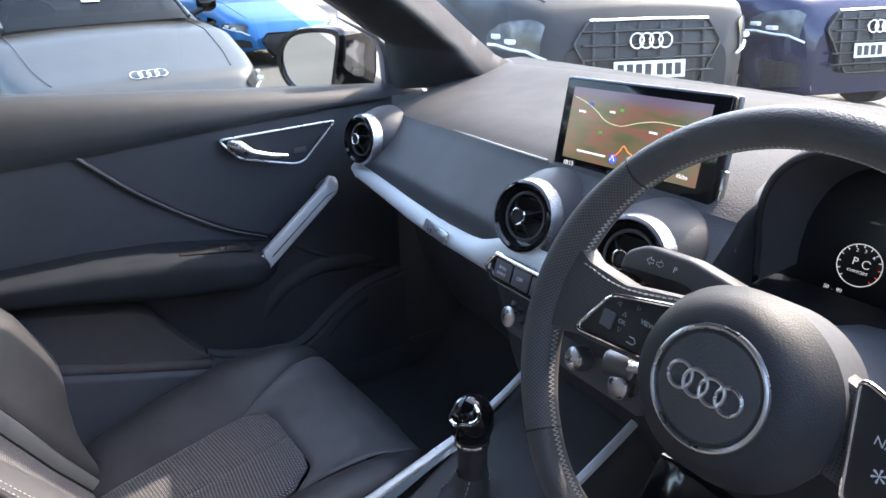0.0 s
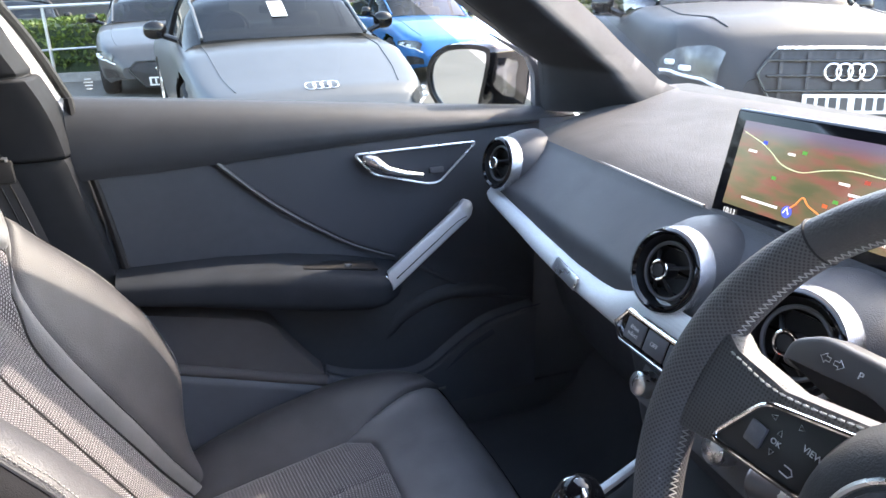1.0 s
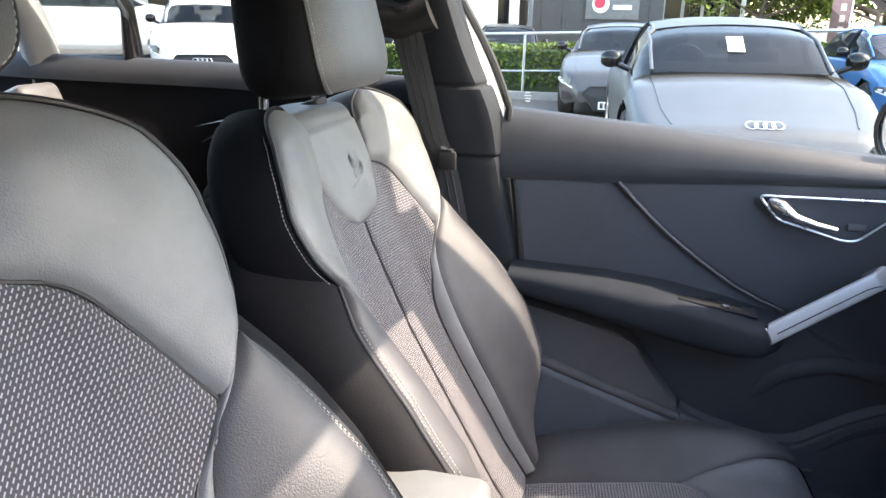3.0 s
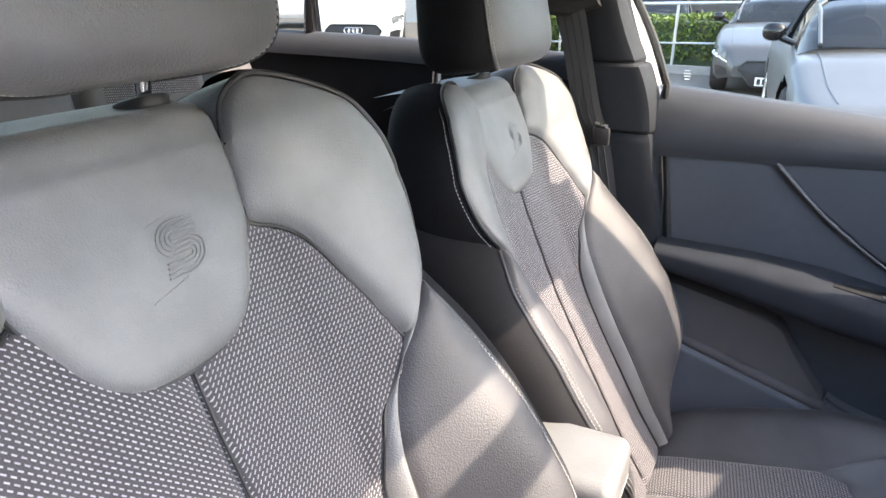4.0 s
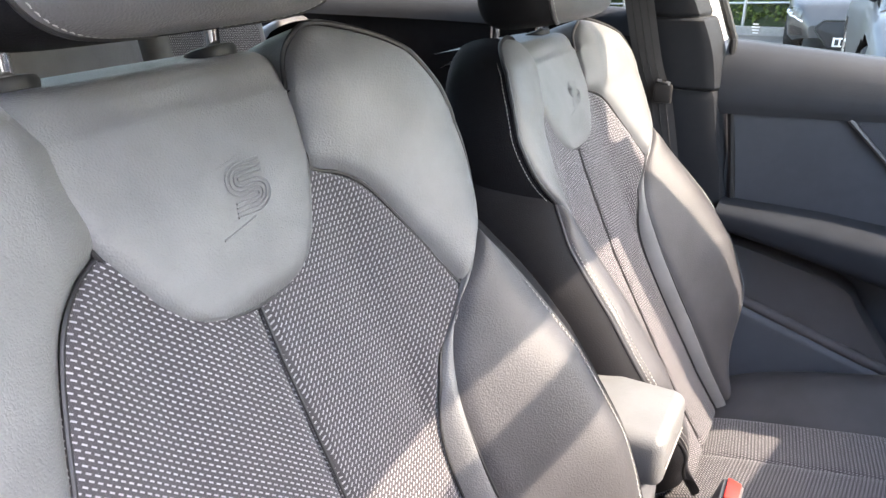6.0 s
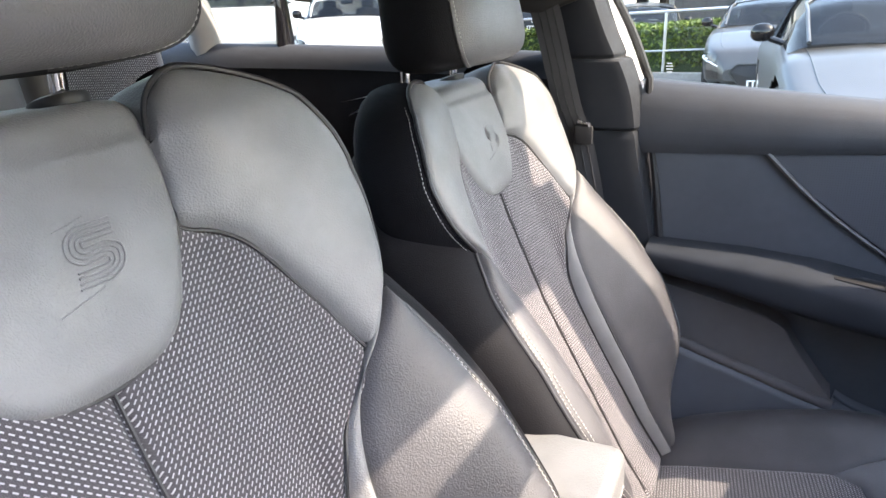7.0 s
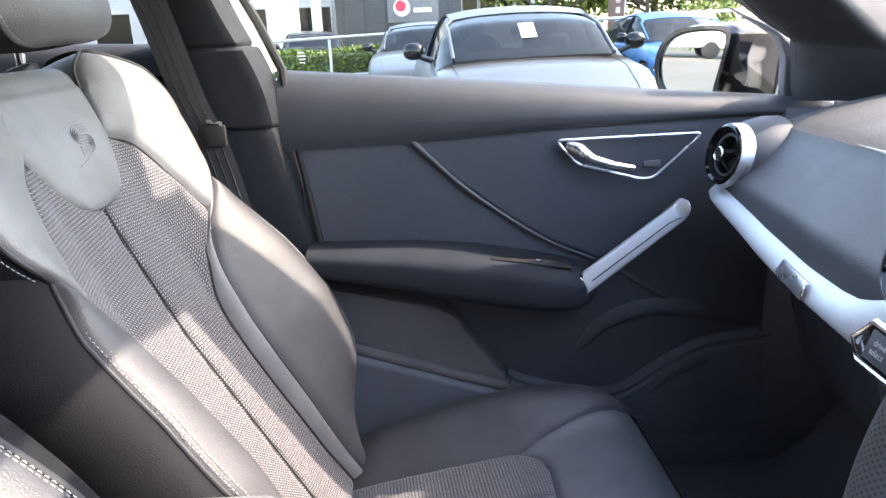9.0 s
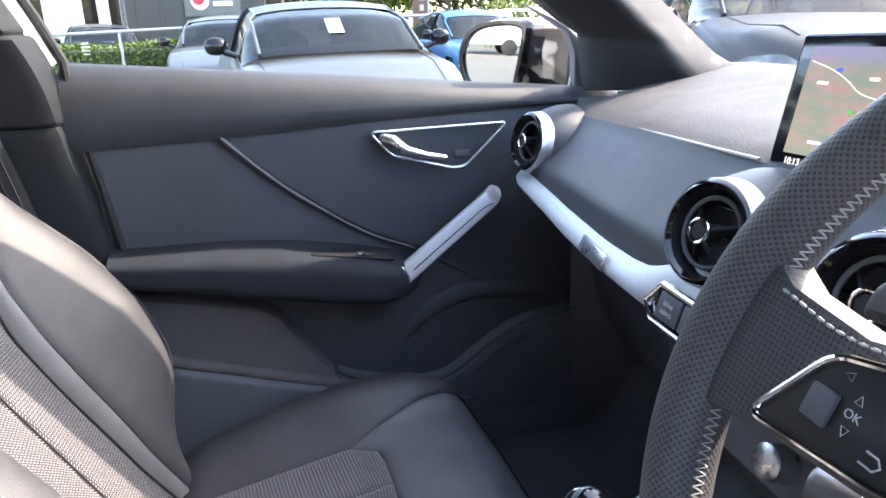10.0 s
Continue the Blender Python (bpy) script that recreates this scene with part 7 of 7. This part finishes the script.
def leaves(name, label, category, places, size, mat, seed, parent=None):
    """Many small leaf blades at the places."""
    rnd = random.Random(seed)
    verts, faces = [], []
    for p in places:
        a, b = (Vector((rnd.gauss(0, 1), rnd.gauss(0, 1), rnd.gauss(0, 1))).normalized() for _ in range(2))
        b = (b - a * a.dot(b)).normalized()
        k = size * rnd.uniform(0.6, 1.3)
        n = len(verts)
        c = Vector(p)
        verts += [tuple(c - a * k), tuple(c + b * k * 0.5), tuple(c + a * k), tuple(c - b * k * 0.5)]
        faces.append((n, n + 1, n + 2, n + 3))
    ob = part(name, (verts, faces), mat, parent, "" if parent else label, smooth=0)
    return ob if parent else tagged(ob, label, category, kind="stuff")


LEAF = leaf_material("hedge_leaf", (0.035, 0.075, 0.012), (0.16, 0.22, 0.03))
LEAF2 = leaf_material("tree_leaf", (0.06, 0.11, 0.015), (0.24, 0.28, 0.05))
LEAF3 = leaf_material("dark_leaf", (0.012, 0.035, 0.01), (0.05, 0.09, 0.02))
rnd = random.Random(5)
hedge_pts = []
for _ in range(11000):
    x = rnd.uniform(-5, 6)
    top = 0.80 + 0.06 * noise.noise(Vector((x * 1.3, 0, 0))) + SLOPE * x
    face = rnd.random()
    y, z = (13.05 + 0.05 * noise.noise(Vector((x * 2, 3, 0))) + rnd.uniform(0, 0.10), rnd.uniform(0.05 + SLOPE * x, top)) if face < 0.6 else (rnd.uniform(13.05, 14.1), top + rnd.uniform(-0.06, 0.03))
    hedge_pts.append((x, y, z))
leaves("hedge", "clipped green hedge with yellow-green tips", "hedge", hedge_pts, 0.045, LEAF, 7)
tagged(part("hedge_core", box(-5, 6, 13.15, 14.05, -0.5, 0.66, 0.05), LEAF3), "solid dark core inside the clipped hedge", "hedge", kind="stuff")


def tree(x, y, height, spread, seed, mat, dense=7500):
    t = thing("tree", "leafy broad tree behind the car park", "tree", "trees", at=pose(x, y, ground_z(x, y)))
    rnd = random.Random(seed)
    limbs = []
    trunk = [(0.15 * noise.noise(Vector((k * 0.7, seed, 0))), 0.15 * noise.noise(Vector((seed, k * 0.7, 0))), height * 0.75 * k / 8) for k in range(9)]
    part("trunk", tube(trunk, [0.16 * height / 6 * (1 - 0.09 * k) for k in range(9)], 9), BARK, t, "brown bark trunk")
    blobs = []
    for k in range(11):
        a, h0 = rnd.uniform(0, 6.28), height * rnd.uniform(0.25, 0.7)
        ln = spread * rnd.uniform(0.45, 0.95)
        tip = (math.cos(a) * ln, math.sin(a) * ln, h0 + height * rnd.uniform(0.1, 0.3))
        limbs.append(tube([(0, 0, h0), (tip[0] * 0.5, tip[1] * 0.5, h0 + (tip[2] - h0) * 0.4), tip], [0.06, 0.04, 0.015], 6))
        blobs.append((tip, spread * rnd.uniform(0.28, 0.5)))
    blobs.append(((0, 0, height * 0.85), spread * 0.5))
    part("limbs", joined(*limbs)[:2], BARK, t)
    pts = []
    for _ in range(dense):
        c, r = rnd.choice(blobs)
        d = Vector((rnd.gauss(0, 1), rnd.gauss(0, 1), rnd.gauss(0, 0.8))).normalized() * r * rnd.random() ** 0.35
        pts.append((c[0] + d.x, c[1] + d.y, c[2] + d.z))
    leaves("crown", "", "", pts, 0.13 * height / 6, mat, seed + 1, t)
    return t


BARK = plain("bark", (0.12, 0.09, 0.065), 0.9, spread=0.3)
for k, (x, y, hh, sp, m) in enumerate(((5.2, 30, 5.5, 3.0, LEAF2), (9.0, 29, 5.0, 3.0, LEAF2), (13.0, 31, 6.5, 3.4, LEAF3), (17.5, 28, 6.0, 3.6, LEAF2), (22.5, 25, 6.5, 3.5, LEAF2), (27.0, 18, 7.0, 3.6, LEAF3), (-41, 16.5, 5.5, 3.2, LEAF2), (-44, 21, 6.5, 3.6, LEAF3), (-39, 24, 5.0, 3.0, LEAF2), (10.8, 34, 9.0, 4.0, LEAF3), (3.2, 35, 7.5, 3.6, LEAF2), (30, 8, 7.0, 3.6, LEAF2))):
    tree(x, y, hh, sp, 11 + k, m)

# low planting seen in the mirror
rnd = random.Random(9)
leaves("flower_bed", "low green and yellow planting by the aisle", "planting", [(-36 + rnd.uniform(-3, 3), 14.4 + rnd.uniform(-2.5, 2.5), -0.45 + rnd.uniform(0.0, 0.8)) for _ in range(2500)], 0.06, LEAF, 3)
con = thing("conifer", "slim pointed conifer in the planting", "tree", at=pose(-36, 14.0, -0.45))
part("trunk", tube([(0, 0, 0), (0, 0, 2.0)], [0.06, 0.02], 8), BARK, con)
leaves("crown", "", "", [(math.cos(a) * r, math.sin(a) * r, z) for a, z, r in ((rnd.uniform(0, 6.28), z, (0.42 - 0.17 * z) * rnd.random() ** 0.5) for z in (rnd.uniform(0.2, 2.35) for _ in range(1600)))], 0.06, LEAF2, 4, con)

# buildings beyond the fence
CLAD = plain("dark_cladding", (0.055, 0.06, 0.068), 0.5, spread=0.1)
PALE = plain("pale_render", (0.72, 0.70, 0.67), 0.8, spread=0.05)
show = thing("showroom", "dark clad showroom with a round sign", "building")
part("wall", box(-3.3, 1.4, 27, 34, -1, 6.5, 0.02), CLAD, show, "dark metal cladding")
for k in range(6):
    part("panel_joint", box(-3.0 + 0.78 * k, -2.985 + 0.78 * k, 26.985, 27.0, -1, 6.5), RUBBER, show)
sign = part("sign_board", box(-1.35, 0.55, 26.9, 26.98, 1.28, 2.6, 0.01), plain("sign_grey", (0.16, 0.17, 0.18), 0.5), show, "grey sign board with a red disc")
part("sign_disc", moved(lathe([(0.0, 0.02), (0.30, 0.02), (0.31, 0.0)], 40), basis((-0.82, 26.9, 1.80), (1, 0, 0), (0, -1, 0))), plain("sign_white", (0.8, 0.8, 0.8), 0.5), sign)
part("sign_mark", moved(lathe([(0.0, 0.03), (0.20, 0.03), (0.21, 0.0)], 40), basis((-0.86, 26.9, 1.86), (1, 0, 0), (0, -1, 0))), plain("sign_red", (0.55, 0.04, 0.08), 0.5), sign)
part("sign_bar", box(-0.38, 0.28, 26.87, 26.9, 1.62, 1.78), bpy.data.materials["sign_white"], sign, "white bar in place of the name")
house = thing("office_building", "pale office building with tall windows", "building")
part("wall", box(-22, -3.35, 29, 36, -1, 8, 0.02), PALE, house, "pale rendered wall")
for k in range(9):
    for z in (0.1, 2.7, 5.3):
        w = part("window", box(-21.2 + 2.0 * k, -19.7 + 2.0 * k, 28.97, 29.0, z, z + 1.9), GLOSS, house, "dark office window")
        part("frame", tube([(-21.2 + 2.0 * k, 28.96, z), (-19.7 + 2.0 * k, 28.96, z), (-19.7 + 2.0 * k, 28.96, z + 1.9), (-21.2 + 2.0 * k, 28.96, z + 1.9)], 0.04, 6, True), PALE, w)
for x0, x1, y in ((-5.35, -4.32, 24.5), (-4.05, -3.75, 26.0)):
    col = thing("column", "white square column of the canopy", "column", "canopy columns")
    part("shaft", box(x0, x1, y, y + 0.6, -1, 7.0, 0.02), PALE, col)
hall = thing("sales_hall", "glazed hall beyond the showroom", "building")
part("wall", box(1.45, 4.6, 30, 36, -1, 5.5, 0.02), PALE, hall)
for k in range(4):
    part("window", box(1.6 + 0.74 * k, 2.2 + 0.74 * k, 29.97, 30.0, 0.4, 4.2), GLOSS, hall, "tall dark window")
flag = thing("banner", "brown upright banner on a pole", "banner", at=pose(6.45, 24, 0.18))
part("pole", tube([(0.28, 0, 0), (0.28, 0, 4.2)], 0.03, 8), FENCE_STEEL, flag)
part("cloth", box(-0.28, 0.26, -0.005, 0.005, 0.55, 4.1, 0.002), plain("banner_cloth", (0.16, 0.10, 0.09), 0.8), flag)
for k in range(9):
    part("print_bar", box(-0.03, 0.12, -0.008, -0.005, 0.8 + 0.33 * k, 1.0 + 0.33 * k), plain("banner_print", (0.5, 0.42, 0.38), 0.8) if k == 0 else bpy.data.materials["banner_print"], flag)
van = thing("white_van", "white delivery van across the car park", "van", at=on_ground(-26, 13, 60))
part("box", box(-2.6, 1.6, -1.0, 1.0, 0.4, 2.4, 0.1, 3), WHITE_PAINT, van)
part("cab", box(1.5, 2.7, -0.95, 0.95, 0.4, 1.8, 0.15, 3), WHITE_PAINT, van)
part("windscreen", box(2.35, 2.73, -0.8, 0.8, 1.2, 1.65, 0.05), GLOSS, van)
for x in (-1.7, 1.9):
    for s in (1, -1):
        part("wheel", moved(lathe([(0.0, 0.1), (0.3, 0.11), (0.34, 0.08), (0.34, -0.1)], 20), basis((x, s * 0.9, 0.34), (1, 0, 0), (0, s, 0))), TYRE, van)
far = []
rnd = random.Random(21)
for _ in range(50000):
    a = rnd.uniform(0, 2 * math.pi)
    r = rnd.uniform(70, 85)
    top = 7 + 3 * noise.noise(Vector((math.cos(a) * 6, math.sin(a) * 6, 0)))
    far.append((math.cos(a) * r, math.sin(a) * r, rnd.uniform(-1, 1) * 0.3 + top * rnd.random() ** 0.7))
leaves("far_woods", "distant band of trees round the car park", "woods", far, 0.24, LEAF3, 22)
